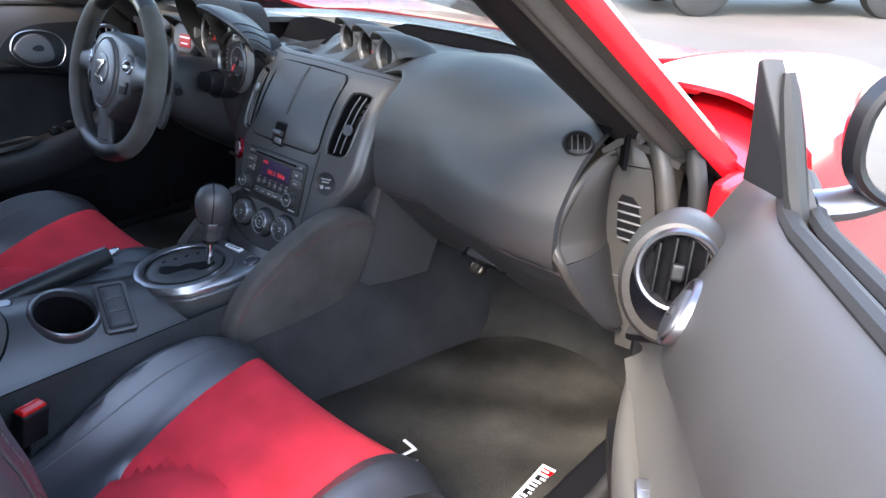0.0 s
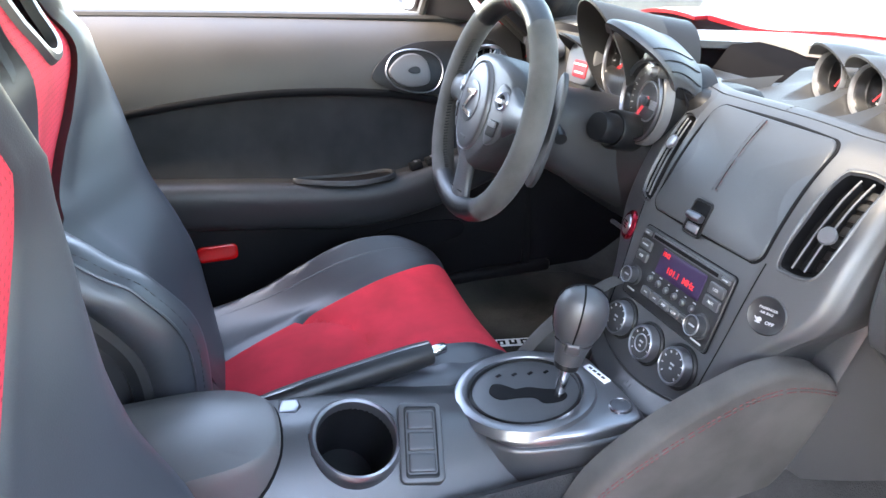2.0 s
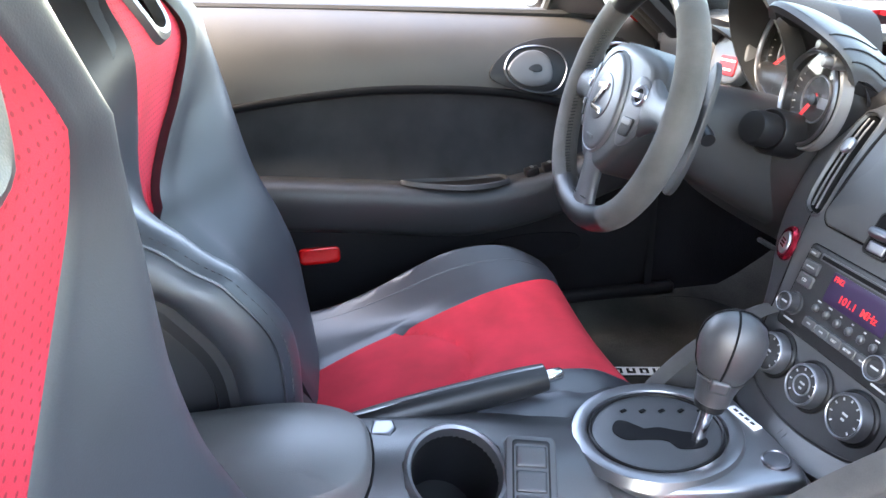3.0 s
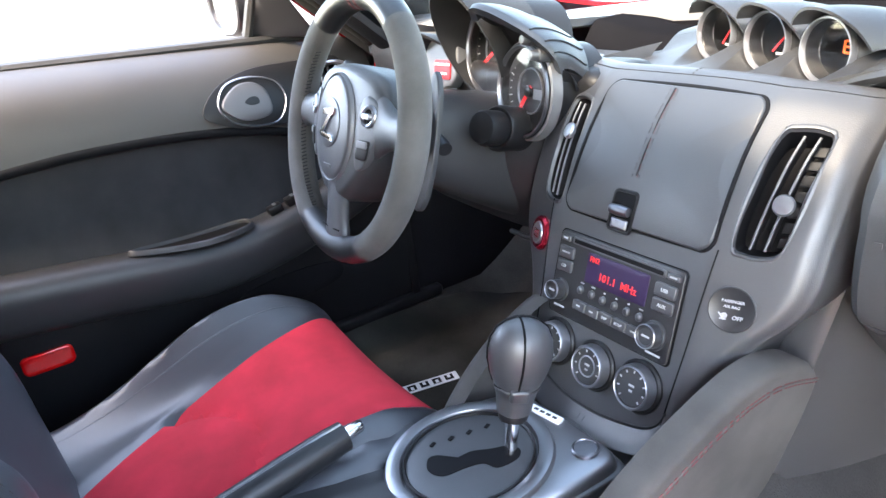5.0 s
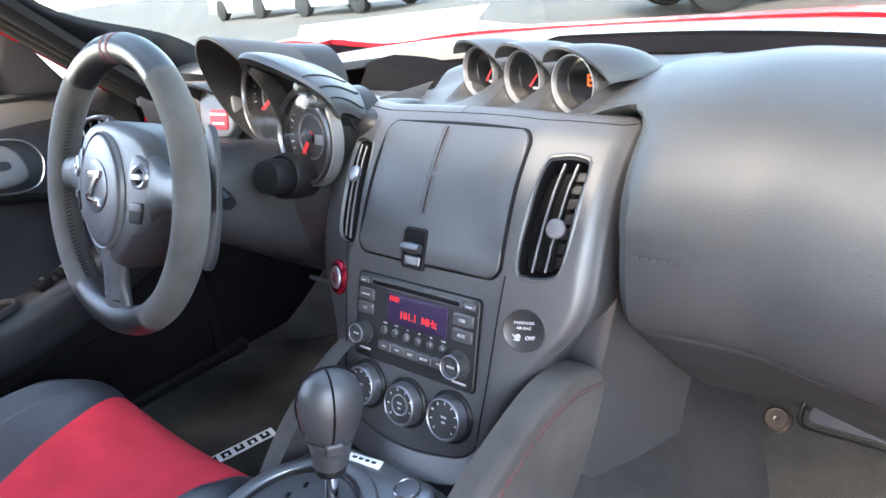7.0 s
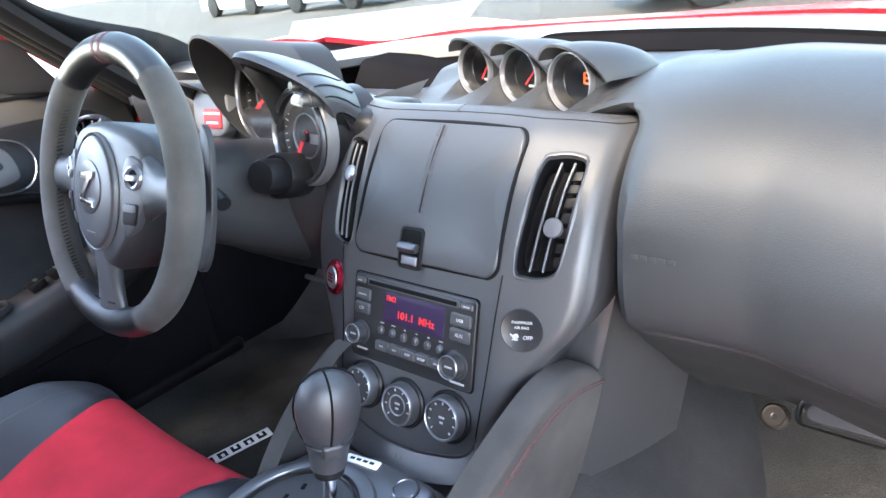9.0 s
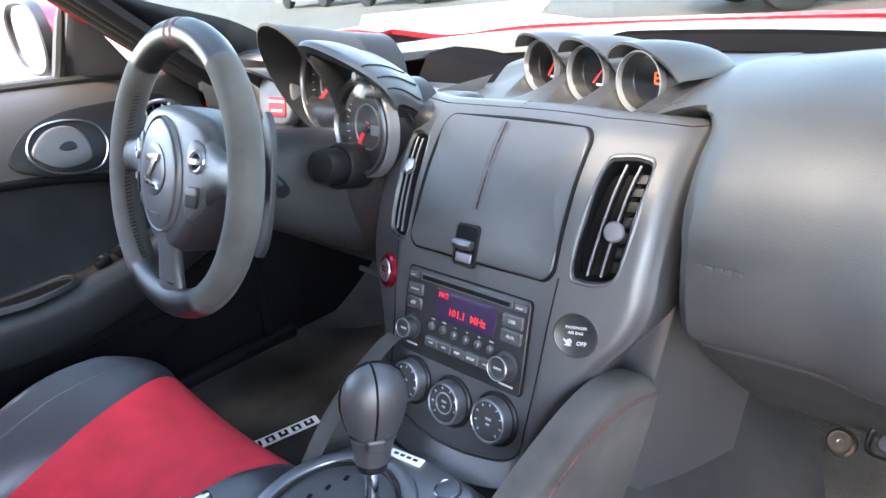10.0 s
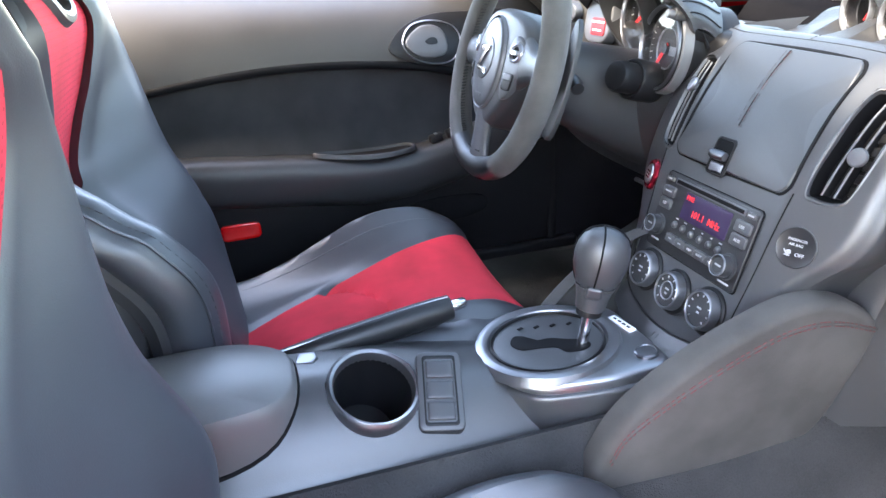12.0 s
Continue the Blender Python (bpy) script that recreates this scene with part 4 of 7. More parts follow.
for k in range(6):
    a = -0.045 + 0.0185 * k
    b = -0.012 - 0.0012 * (0 if k < 2 else 1)
    bm = bmesh.new()
    slab(bm, [(0.0042 * math.cos(t), 0.0052 * math.sin(t)) for t in lerp(0, 2 * math.pi, 14)[:-1]], lambda x, y, h, a=a, b=b: rp(a + x, b + y, h), 0.003, 0.0085, 0.003)
    pk = part("preset_button", bm, TRIM, radio, "small oval preset button")
    bm = bmesh.new()
    slab(bm, round_rect(0.006 if k in (0, 1, 5) else 0.003, 0.0016, 0.0004, 2), lambda x, y, h, a=a, b=b: rp(a + x, b + y + 0.0085, h), 0.003, 0.0041, 0.0001)
    part("print_bar", bm, PRINT, pk)
for k in range(5):
    mode = {2: "DISP", 3: "SETUP"}
    seek = key(-0.040 + 0.0215 * k, -0.0305, 0.0210, 0.0115, "seek_button", 0.0 if k in mode else 0.3, TRIM, 0.0088)
    if k in mode:
        words(mode[k], 0.0042, lambda a, b, h, k=k: rp(a - 0.040 + 0.0215 * k, b - 0.0305, h + 0.0089), PRINT, seek)
for a, b, r in ((-0.0765, -0.0225, 0.0118), (0.0745, -0.0255, 0.0135)):
    bm = bmesh.new()
    m = stack_pose(a, 0.712 + b * 0.94, 0.003)
    lathe(bm, m, [(r * 1.25, 0), (r * 1.2, 0.003), (r * 1.02, 0.004), (r, 0.015), (r * 0.93, 0.0168), (r * 0.78, 0.0162), (r * 0.7, 0.0150), (0.001, 0.0150)], 32)
    kn = part("volume_knob" if a < 0 else "tuning_knob", bm, DARKTRIM, radio, "round knob with a satin face")
    bm = bmesh.new()
    lathe(bm, m, [(r * 0.99, 0.0150), (r * 1.0, 0.0165), (r * 0.93, 0.0172), (r * 0.90, 0.0168)], 32, caps=False)
    part("rim", bm, SILVER, kn)
    bm = bmesh.new()
    slab(bm, round_rect(r * 0.8, 0.0022, 0.0006, 2), on(m), 0.0148, 0.0154, 0.0001)
    part("print_bar", bm, PRINT, kn)
    bm = bmesh.new()
    slab(bm, round_rect(r * 1.5, 0.0022, 0.0006, 2), lambda x, y, h, a=a, b=b: rp(a + x, b + y - 0.0195, h), 0.003, 0.0041, 0.0001)
    part("print_bar", bm, PRINT, radio)

# ---- climate dials ----
for k, a in enumerate((-0.0655, 0.002, 0.0695)):
    z = 0.6285 + 0.004 * abs(k - 1) - 0.002
    m = stack_pose(a, z, 0.0)
    dial = thing("climate_dial", "round climate control dial with chrome ring", "dial", m.translation, "three climate dials")
    dial.parent = None
    bm = bmesh.new()
    lathe(bm, m, [(0.0305, -0.003), (0.0305, 0.002), (0.0285, 0.004), (0.0265, 0.004)], 40)
    part("base_ring", bm, BLACK, dial)
    bm = bmesh.new()
    lathe(bm, m, [(0.0262, 0.002), (0.0250, 0.014), (0.0242, 0.016), (0.0228, 0.016), (0.0222, 0.0145)], 40, caps=False)
    part("grip", bm, POLISH, dial)
    bm = bmesh.new()
    lathe(bm, m, [(0.0232, 0.0150), (0.0230, 0.0166), (0.0224, 0.0172), (0.0217, 0.0166), (0.0216, 0.0150)], 40, caps=False)
    part("chrome_ring", bm, SILVER, dial, "satin silver ring")
    bm = bmesh.new()
    lathe(bm, m, [(0.0219, 0.0138), (0.0160, 0.0142), (0.001, 0.0142)], 40)
    facep = part("face", bm, DARKTRIM, dial)
    for j in range(9 if k != 1 else 7):
        ang = radians(225 - j * (270 / 8 if k != 1 else 40))
        bm = bmesh.new()
        c = m @ V((0.0180 * math.cos(ang), 0.0180 * math.sin(ang), 0.0148))
        block(bm, m @ pose(0.0180 * math.cos(ang), 0.0180 * math.sin(ang), 0.0146, 0, 0, math.degrees(ang)), (0.0030, 0.0016, 0.0008))
        part("mark", bm, PRINT, facep)
    if k == 1:
        bm = bmesh.new()
        hoop(bm, [(0.0120 * math.cos(t), 0.0120 * math.sin(t)) for t in lerp(0, 2 * math.pi, 24)[:-1]], on(m), -0.001, 0.001, 0.0140, 0.0155)
        part("inner_ring", bm, SILVER, facep)
    for j in range(2):
        bm = bmesh.new()
        block(bm, m @ pose(0, 0.002 - 0.006 * j, 0.0145), (0.0075 - 0.003 * j, 0.0022, 0.0008))
        part("print_bar", bm, PRINT, facep)

# ---- three gauges on the dash top ----
for k, (a, b, z) in enumerate(PODS):
    c = V((a, b, z))
    gm = look(c, c + FACING)
    pod = thing("dash_gauge", "small hooded gauge pod with a chrome bezel" if k < 2 else "small hooded gauge pod showing an orange clock", "gauge", c, "three gauges on the dash")

    def ring_row(s, gm=gm):
        """One rib of the tapering pod, s from the dial to the tail."""
        half = 0.0355 * (1 - s**1.6) ** 0.8 + 0.001
        return [gm @ V((half * math.cos(t) + 0.040 * s, half * math.sin(t) + 0.002 * s, -0.084 * s - 0.003)) for t in lerp(0, 2 * math.pi, 36)[:-1]]

    bm = bmesh.new()
    loft(bm, [ring_row(s) for s in lerp(0, 1, 14)], closed=True)
    part("housing", bm, DASHTOP, pod, "tapering grey pod body")
    bm = bmesh.new()
    lathe(bm, gm, [(0.0358, -0.012), (0.0356, 0.001), (0.0346, 0.0040), (0.0330, 0.0040), (0.0320, 0.0), (0.0316, -0.006)], 48, caps=False)
    part("bezel", bm, SILVER, pod, "satin silver bezel")
    bm = bmesh.new()
    lathe(bm, gm, [(0.0320, -0.002), (0.0296, -0.009), (0.0282, -0.018), (0.0280, -0.020)], 40, caps=False)
    part("inner_wall", bm, BLACK, pod, "dark funnel inside the bezel")
    bm = bmesh.new()
    lathe(bm, gm, [(0.0284, -0.018), (0.001, -0.018)], 32)
    dialp = part("dial_face", bm, DEEP, pod)

    def hood_row(s, gm=gm):
        """One rib of the eyelid hood, s from its lip to its tail."""
        half = (1 - s**1.8) ** 0.7
        row = []
        for t in lerp(0.04 * math.pi, 0.80 * math.pi, 26):
            up = max(0.0, math.sin(t)) ** 0.8
            lip = (0.003 + 0.024 * up) * (1 - s) ** 1.4
            row.append(gm @ V(((0.0405 * math.cos(t) + 0.020 * max(0.0, math.cos(t)) ** 1.5) * half + 0.046 * s**1.1, 0.004 * s + 0.0425 * math.sin(t) * max(0.0, 1 - s**2.2) ** 0.6, lip - 0.092 * s)))
        return row

    bm = bmesh.new()
    loft(bm, [hood_row(s) for s in lerp(0, 1, 18)])
    bm.normal_update()
    bmesh.ops.solidify(bm, geom=bm.faces[:], thickness=0.0032)
    part("hood", bm, DASHTOP, pod, "soft blue-grey eyelid hood")
    if k < 2:
        bm = bmesh.new()
        ang = (0.95, 0.80)[k]
        tube(bm, [gm @ V((0.004 - 0.012 * math.cos(ang), -0.004 - 0.012 * math.sin(ang), -0.0145)), gm @ V((0.004 + 0.006 * math.cos(ang), -0.004 + 0.006 * math.sin(ang), -0.0145)), gm @ V((0.004 + 0.022 * math.cos(ang), -0.004 + 0.022 * math.sin(ang), -0.0145))], [0.0012, 0.0010, 0.0006], 6)
        part("needle", bm, LED, dialp, "red needle")
        bm = bmesh.new()
        for t in lerp(-1.2, 1.0, 9):
            block(bm, gm @ pose(0.0240 * math.cos(t), 0.0240 * math.sin(t), -0.0176, 0, 0, math.degrees(t)), (0.004, 0.0009, 0.0006))
        part("scale_marks", bm, WHITE, dialp)
        bm = bmesh.new()
        block(bm, gm @ pose(0.004, -0.015, -0.0175), (0.012, 0.003, 0.0006))
        part("print_bar", bm, PRINT, dialp)
    else:
        bm = bmesh.new()
        for x, y, w, h in ((0.006, 0.003, 0.0024, 0.013), (0.0115, 0.009, 0.009, 0.0022), (0.0115, 0.003, 0.009, 0.0022), (0.0115, -0.003, 0.009, 0.0022), (0.017, 0.006, 0.0024, 0.006), (0.017, 0.0, 0.0024, 0.005)):
            block(bm, gm @ pose(x, y, -0.0170), (w, h, 0.001))
        part("segments", bm, AMBER, dialp, "glowing orange segments")
    bm = bmesh.new()
    lathe(bm, gm, [(0.0322, -0.001), (0.001, 0.001)], 32)
    g = part("lens", bm, CLEAR, pod)
    g.visible_shadow = False


# ---- instrument cluster ----
cluster = thing("instrument_cluster", "black instrument cluster with two round dials and a hooded top", "instrument cluster", (-0.25, 0.05, 0.9))


def gauge(c, aim, r, name, needle, hooded):
    m = look(c, V(c) + V(aim))
    bm = bmesh.new()
    lathe(bm, m, [(r * 1.06, -0.09), (r * 1.06, -0.006), (r * 1.04, 0.002), (r * 0.99, 0.003), (r * 0.95, -0.004), (r * 0.95, -0.012)], 48)
    g = part(name, bm, BLACK, cluster, "round dial with red needle and printed scale")
    bm = bmesh.new()
    lathe(bm, m, [(r * 1.03, 0.003), (r * 1.02, 0.0065), (r * 0.985, 0.0075), (r * 0.955, 0.005), (r * 0.95, 0.001)], 48, caps=False)
    part("bezel", bm, GUN, g)
    bm = bmesh.new()
    lathe(bm, m, [(r * 0.955, -0.010), (r * 0.30, -0.010), (0.001, -0.010)], 48)
    face = part("dial_face", bm, BLACK if hooded else DISH, g)
    bm = bmesh.new()
    hoop(bm, [(r * 0.50 * math.cos(t), r * 0.50 * math.sin(t)) for t in lerp(0, 2 * math.pi, 30)[:-1]], on(m), -0.0012, 0.0012, -0.010, -0.0075)
    part("inner_ring", bm, SILVER, face)
    bm = bmesh.new()
    for j in range(25):
        t = radians(225 - 270 * j / 24)
        big = j % 3 == 0
        block(bm, m @ pose(r * 0.83 * math.cos(t), r * 0.83 * math.sin(t), -0.0094, 0, 0, math.degrees(t)), (0.007 if big else 0.004, 0.0014 if big else 0.0008, 0.0008))
    part("scale_marks", bm, WHITE, face)
    for k in range(2):
        bm = bmesh.new()
        t = needle + 0.05 * (k - 0.5)
        d = V((math.cos(t), math.sin(t), 0))
        e = V((-d.y, d.x, 0)) * 0.0016 * (2 * k - 1)
        tube(bm, [m @ (-d * 0.008 + e + V((0, 0, -0.0062))), m @ (d * r * 0.4 + e * 0.8 + V((0, 0, -0.0062))), m @ (d * r * 0.80 + e * 0.4 + V((0, 0, -0.0062)))], [0.0013, 0.0012, 0.0007], 6)
        part("needle", bm, LED, face, "glowing red needle")
    bm = bmesh.new()
    lathe(bm, m, [(r * 0.14, -0.009), (r * 0.13, -0.004), (0.001, -0.003)], 20)
    part("needle_hub", bm, BLACK, face)
    bm = bmesh.new()
    block(bm, m @ pose(r * 0.30, -r * 0.05, -0.0090), (r * 0.34, r * 0.22, 0.001))
    part("print_bar", bm, LED if hooded else SILVER, face)
    bm = bmesh.new()
    lathe(bm, m, [(r * 0.95, 0.0025), (r * 0.5, 0.005), (0.001, 0.006)], 40)
    lens = part("lens", bm, CLEAR, g)
    lens.visible_shadow = False
    if hooded:
        bm = bmesh.new()
        rows = []
        for s in lerp(0, 1, 12):
            row = []
            for t in lerp(0, 2 * math.pi, 56)[:-1]:
                up = 0.5 + 0.5 * math.sin(t)
                reach = 0.006 + 0.090 * up**1.1
                row.append(m @ V((r * (1.06 + 0.05 * s) * math.cos(t), r * (1.06 + 0.09 * s * up) * math.sin(t), -0.03 + (0.03 + reach) * s)))
            rows.append(row)
        loft(bm, rows, closed=True)
        bm.normal_update()
        bmesh.ops.solidify(bm, geom=bm.faces[:], thickness=0.004)
        part("hood", bm, DIALHOOD, g, "deep oval dark grey hood round the dial")
    return g


gauge((-0.345, 0.100, 0.951), (0.08, 1, -0.20), 0.070, "main_dial", radians(215), True)
gauge((-0.225, 0.058, 0.906), (0.10, 1, -0.16), 0.060, "side_dial", radians(232), False)
# housing of the small dial with its two knobs
sm = look(V((-0.225, 0.060, 0.906)), V((-0.225, 0.060, 0.906)) + V((0.10, 1, -0.16)))
bm = bmesh.new()
hoop(bm, [(0.061 * math.cos(t), 0.061 * math.sin(t)) for t in lerp(0, 2 * math.pi, 48)[:-1]], on(sm), -0.001, 0.007, -0.012, 0.004)
part("dial_surround", bm, SATIN, cluster, "satin silver dial surround")
bm = bmesh.new()
slab(bm, [(p.x, p.y) for p in ring_spline([(-0.066, 0.010, 0), (-0.064, 0.066, 0), (-0.050, 0.084, 0), (0.0, 0.078, 0), (0.032, 0.078, 0), (0.056, 0.060, 0), (0.066, 0.034, 0), (0.030, 0.040, 0), (-0.030, 0.040, 0)], 5)], on(sm), -0.020, -0.006, 0.003)
part("dial_plate", bm, SATIN, cluster, "satin grey plate behind the dial")
for a, b in ((0.028, 0.068), (0.049, 0.050)):
    bm = bmesh.new()
    lathe(bm, sm @ pose(a, b, 0.016), [(0.0085, -0.030), (0.0085, 0.002), (0.0070, 0.003), (0.0065, 0.011), (0.0052, 0.013), (0.001, 0.0135)], 22)
    part("trip_knob", bm, TRIM, cluster, "small black push knob")
# small display panel on the far side of the main dial
dm = look(V((-0.458, 0.075, 0.930)), V((-0.458, 0.075, 0.930)) + V((-0.05, 1, -0.22)))
bm = bmesh.new()
slab(bm, round_rect(0.088, 0.080, 0.03), on(dm), -0.03, 0.0, 0.004)
dp = part("display_panel", bm, SATIN, cluster, "silver panel with small red display")
bm = bmesh.new()
slab(bm, round_rect(0.044, 0.030, 0.004), on(dm @ pose(0.008, -0.012, 0)), -0.001, 0.0025, 0.001)
part("red_display", bm, glow("red_display", (0.5, 0.02, 0.03), 0.02), dp)
for k in range(2):
    bm = bmesh.new()
    block(bm, dm @ pose(0.008, -0.004 - 0.014 * k, 0.003), (0.04 - 0.012 * k, 0.003, 0.0008))
    part("print_bar", bm, WHITE, dp)


# rounded hood over the small display
bm = bmesh.new()
rows = []
for q in lerp(0, 1, 8):
    rows.append([dm @ V((0.047 * math.cos(t) - 0.006, -0.010 + (0.050 + 0.004 * q) * math.sin(t), -0.05 + 0.10 * q * max(0.25, math.sin(t)))) for t in lerp(-0.15, math.pi + 0.15, 26)])
loft(bm, rows)
bm.normal_update()
bmesh.ops.solidify(bm, geom=bm.faces[:], thickness=0.004)
part("display_hood", bm, DIALHOOD, cluster, "dark grey hood over the small display")

# padded hood over the dials
BROW = spline([(-0.262, 0.010, 1.012), (-0.240, -0.006, 1.028), (-0.214, -0.004, 1.026), (-0.190, 0.022, 1.004), (-0.166, 0.042, 0.980), (-0.156, 0.056, 0.958), (-0.156, 0.066, 0.938)], 6)
BROW_BACK = spline([(-0.315, 0.13, 0.996), (-0.290, 0.13, 0.994), (-0.262, 0.13, 0.988), (-0.218, 0.126, 0.974), (-0.174, 0.118, 0.956), (-0.155, 0.110, 0.930), (-0.153, 0.105, 0.917)], 6)


def brow(k, v):
    p = BROW[int(k)].lerp(BROW_BACK[int(k)], v)
    lift = 0.005 * math.sin(math.pi * min(1, v * 1.15)) + 0.006 * min(1, v / 0.06) - 0.006
    return p + V((0, 0, lift))


bm = sheet(brow, range(len(BROW)), [0, 0.02, 0.05, 0.1, 0.18, 0.28, 0.4, 0.52, 0.64, 0.76, 0.88, 1.0], 0.010)
part("brow", bm, HOOD, cluster, "padded blue-grey brow with sewn seams")
for k in (21, 25, 29):
    bm = bmesh.new()
    tube(bm, [brow(k, v) + V((0.0006, 0, 0.0004)) for v in lerp(0.05, 0.95, 10)], 0.0011, 6)
    part("seam", bm, BLACK, cluster)
bm = sheet(lambda v, u: BROW[-1].lerp(BROW_BACK[-1], v) + V((-0.012 * u, 0.01 * u, -0.030 * u)), lerp(0, 1, 8), lerp(0, 1, 6), 0.006)
part("brow_side", bm, BLACK, cluster)
bm = bmesh.new()
loft(bm, [[BROW[k] + V((0, 0.012, -0.004)), BROW[k].lerp(BROW_BACK[k], 0.5) + V((0, 0, -0.02)), V((BROW[k].x * 0.98 - 0.004, 0.10, 0.90))] for k in range(len(BROW))])
part("brow_lining", bm, BLACK, cluster, "black lining under the brow")
bm = bmesh.new()
block(bm, pose(-0.29, 0.15, 0.84), (0.34, 0.12, 0.18), 0.03, 3)
part("housing", bm, BLACK, cluster, "black cluster housing")

# ---- steering column and wheel ----
WC = V((-0.346, -0.150, 0.891))
wm = look(WC, WC + V((0.0, 1, -math.tan(radians(18)))))
column = thing("steering_column", "dark grey steering column shroud with stalks", "steering column", WC)
bm = bmesh.new()
rows = []
for s in lerp(0, 1, 10):
    w, h = 0.062 + 0.03 * s, 0.055 + 0.045 * s
    rows.append([wm @ V((w * math.copysign(abs(math.cos(t)) ** 0.7, math.cos(t)), h * math.copysign(abs(math.sin(t)) ** 0.7, math.sin(t)) - 0.02 * s, -0.05 - 0.26 * s)) for t in lerp(0, 2 * math.pi, 28)[:-1]])
loft(bm, rows, closed=True, caps=True)
part("shroud", bm, DARKTRIM, column, "dark grey plastic column shroud")
for side in (-1, 1):
    bm = bmesh.new()
    tube(bm, spline([wm @ V((side * 0.05, 0.0, -0.075)), wm @ V((side * 0.10, 0.006, -0.075)), wm @ V((side * 0.132, -0.006, -0.072))], 5), [0.007] * 4 + [0.008] * 4 + [0.0095] * 3, 12)
    part("stalk", bm, BLACK, column, "black control stalk")
    bm = bmesh.new()
    shape = [(p.x, p.y) for p in ring_spline([(0.070, -0.04, 0), (0.118, -0.085, 0), (0.142, -0.075, 0), (0.152, -0.02, 0), (0.146, 0.06, 0), (0.128, 0.088, 0), (0.116, 0.05, 0), (0.100, 0.0, 0)], 4)]
    slab(bm, [(side * a, b) for a, b in shape], on(wm), -0.050, -0.043, 0.003)
    part("shift_paddle", bm, DARKTRIM, column, "dark shift paddle")
# ignition knob and lower knee panel
im = look(V((-0.240, 0.022, 0.862)), V((-0.240, 0.022, 0.862)) + V((-0.25, 1, -0.30)))
bm = bmesh.new()
lathe(bm, im, [(0.031, -0.05), (0.031, 0.004), (0.028, 0.008), (0.0235, 0.006), (0.0235, 0.034), (0.021, 0.039), (0.012, 0.041), (0.001, 0.0415)], 32)
part("ignition_knob", bm, BLACK, column, "round black ignition knob")
knee = thing("knee_panel", "dark grey lower dash panel under the steering column", "panel", (-0.35, 0.1, 0.7))


def knee_at(x, k):
    u = (x + 0.73) / 0.57
    line = spline([(0, 0.06, 0.875), (0, 0.03, 0.82), (0, 0.05, 0.74), (0, 0.12, 0.66), (0, 0.25, 0.62)], 5)
    return line[int(k)] + V((x, 0.06 * abs(2 * u - 1) ** 3, 0))


part("panel", sheet(knee_at, lerp(-0.73, -0.165, 20), range(21), 0.01), DARKTRIM, knee)
bm = bmesh.new()
tube(bm, [(-0.20, 0.055, 0.70), (-0.25, 0.06, 0.685), (-0.31, 0.075, 0.675)], 0.004, 8)
part("hood_release", bm, TRIM, knee)

wheel = thing("steering_wheel", "grey suede and black leather steering wheel with red centre mark", "steering wheel", WC)


def rim_at(t):
    """Rim centre line; t in degrees from the top, to the right."""
    a = radians(t)
    r = 0.1715 - 0.006 * max(0, -math.cos(a)) ** 6
    return V((r * math.sin(a), r * math.cos(a), 0))


def rim_piece(t0, t1, mat, name, label, thick=1.0, n=24):
    rows = []
    for t in lerp(t0, t1, n):
        c = rim_at(t)
        d = c.normalized()
        rows.append([wm @ (c + d * 0.0190 * thick * math.cos(a) + V((0, 0, 0.0205 * thick * math.sin(a)))) for a in (2 * math.pi * j / 18 for j in range(18))])
    bm = bmesh.new()
    loft(bm, rows, closed=True, caps=True)
    return part(name, bm, mat, wheel, label)


rim_piece(-38, 38, GRIP, "rim_top", "smooth black leather rim top")
rim_piece(38, 148, RIMSUEDE, "rim_side", "grey suede rim")
rim_piece(-148, -38, RIMSUEDE, "rim_side", "grey suede rim")
rim_piece(148, 212, GRIP, "rim_bottom", "smooth black leather rim bottom")
for t0, t1 in ((-3.4, -2.2), (2.2, 3.4), (-1.6, 1.6)):
    if t0 == -1.6:
        continue
    rim_piece(t0 - 0.6, t1 + 0.6, STITCH, "centre_mark", "red twelve o'clock stripe", 1.012, 3)
bm = bmesh.new()
rows = []
for t in lerp(163, 197, 12):
    c = rim_at(t)
    d = c.normalized()
    rows.append([wm @ (c + d * 0.0194 * math.cos(a) + V((0, 0, 0.0209 * math.sin(a)))) for a in lerp(-1.1, 0.55, 8)])
loft(bm, rows)
part("bottom_accent", bm, LIP, wheel, "dark red strip under the rim")
for side in (-1, 1):
    bm = bmesh.new()
    for t in lerp(52, 146, 46):
        c = rim_at(side * t)
        d = c.normalized()
        q = rim_at(side * (t + 0.6)) - c
        p = wm @ (c - d * 0.0190 + V((0, 0, 0.004)))
        tube(bm, [p - (wm.to_3x3() @ V((0, 0, 0.004))), p + wm.to_3x3() @ (q * 0.8), p + (wm.to_3x3() @ (q * 1.6 + V((0, 0, 0.004))))], 0.0009, 5)
    part("rim_stitching", bm, BLACK, wheel)

# hub, spokes and switches
bm = bmesh.new()
hub_shape = ring_spline([(-0.106, 0.036, 0), (-0.078, 0.072, 0), (0, 0.084, 0), (0.078, 0.072, 0), (0.106, 0.036, 0), (0.104, -0.004, 0), (0.080, -0.046, 0), (0.034, -0.092, 0), (0.0, -0.100, 0), (-0.034, -0.092, 0), (-0.080, -0.046, 0), (-0.104, -0.004, 0)], 5)


def dome(a, b, h):
    return wm @ V((a, b, h - 1.9 * a * a - 1.2 * b * b))


slab(bm, [(p.x, p.y) for p in hub_shape], dome, -0.034, 0.026, 0.016, steps=5)
hub = part("hub", bm, BAG, wheel, "grained dark grey air bag hub")
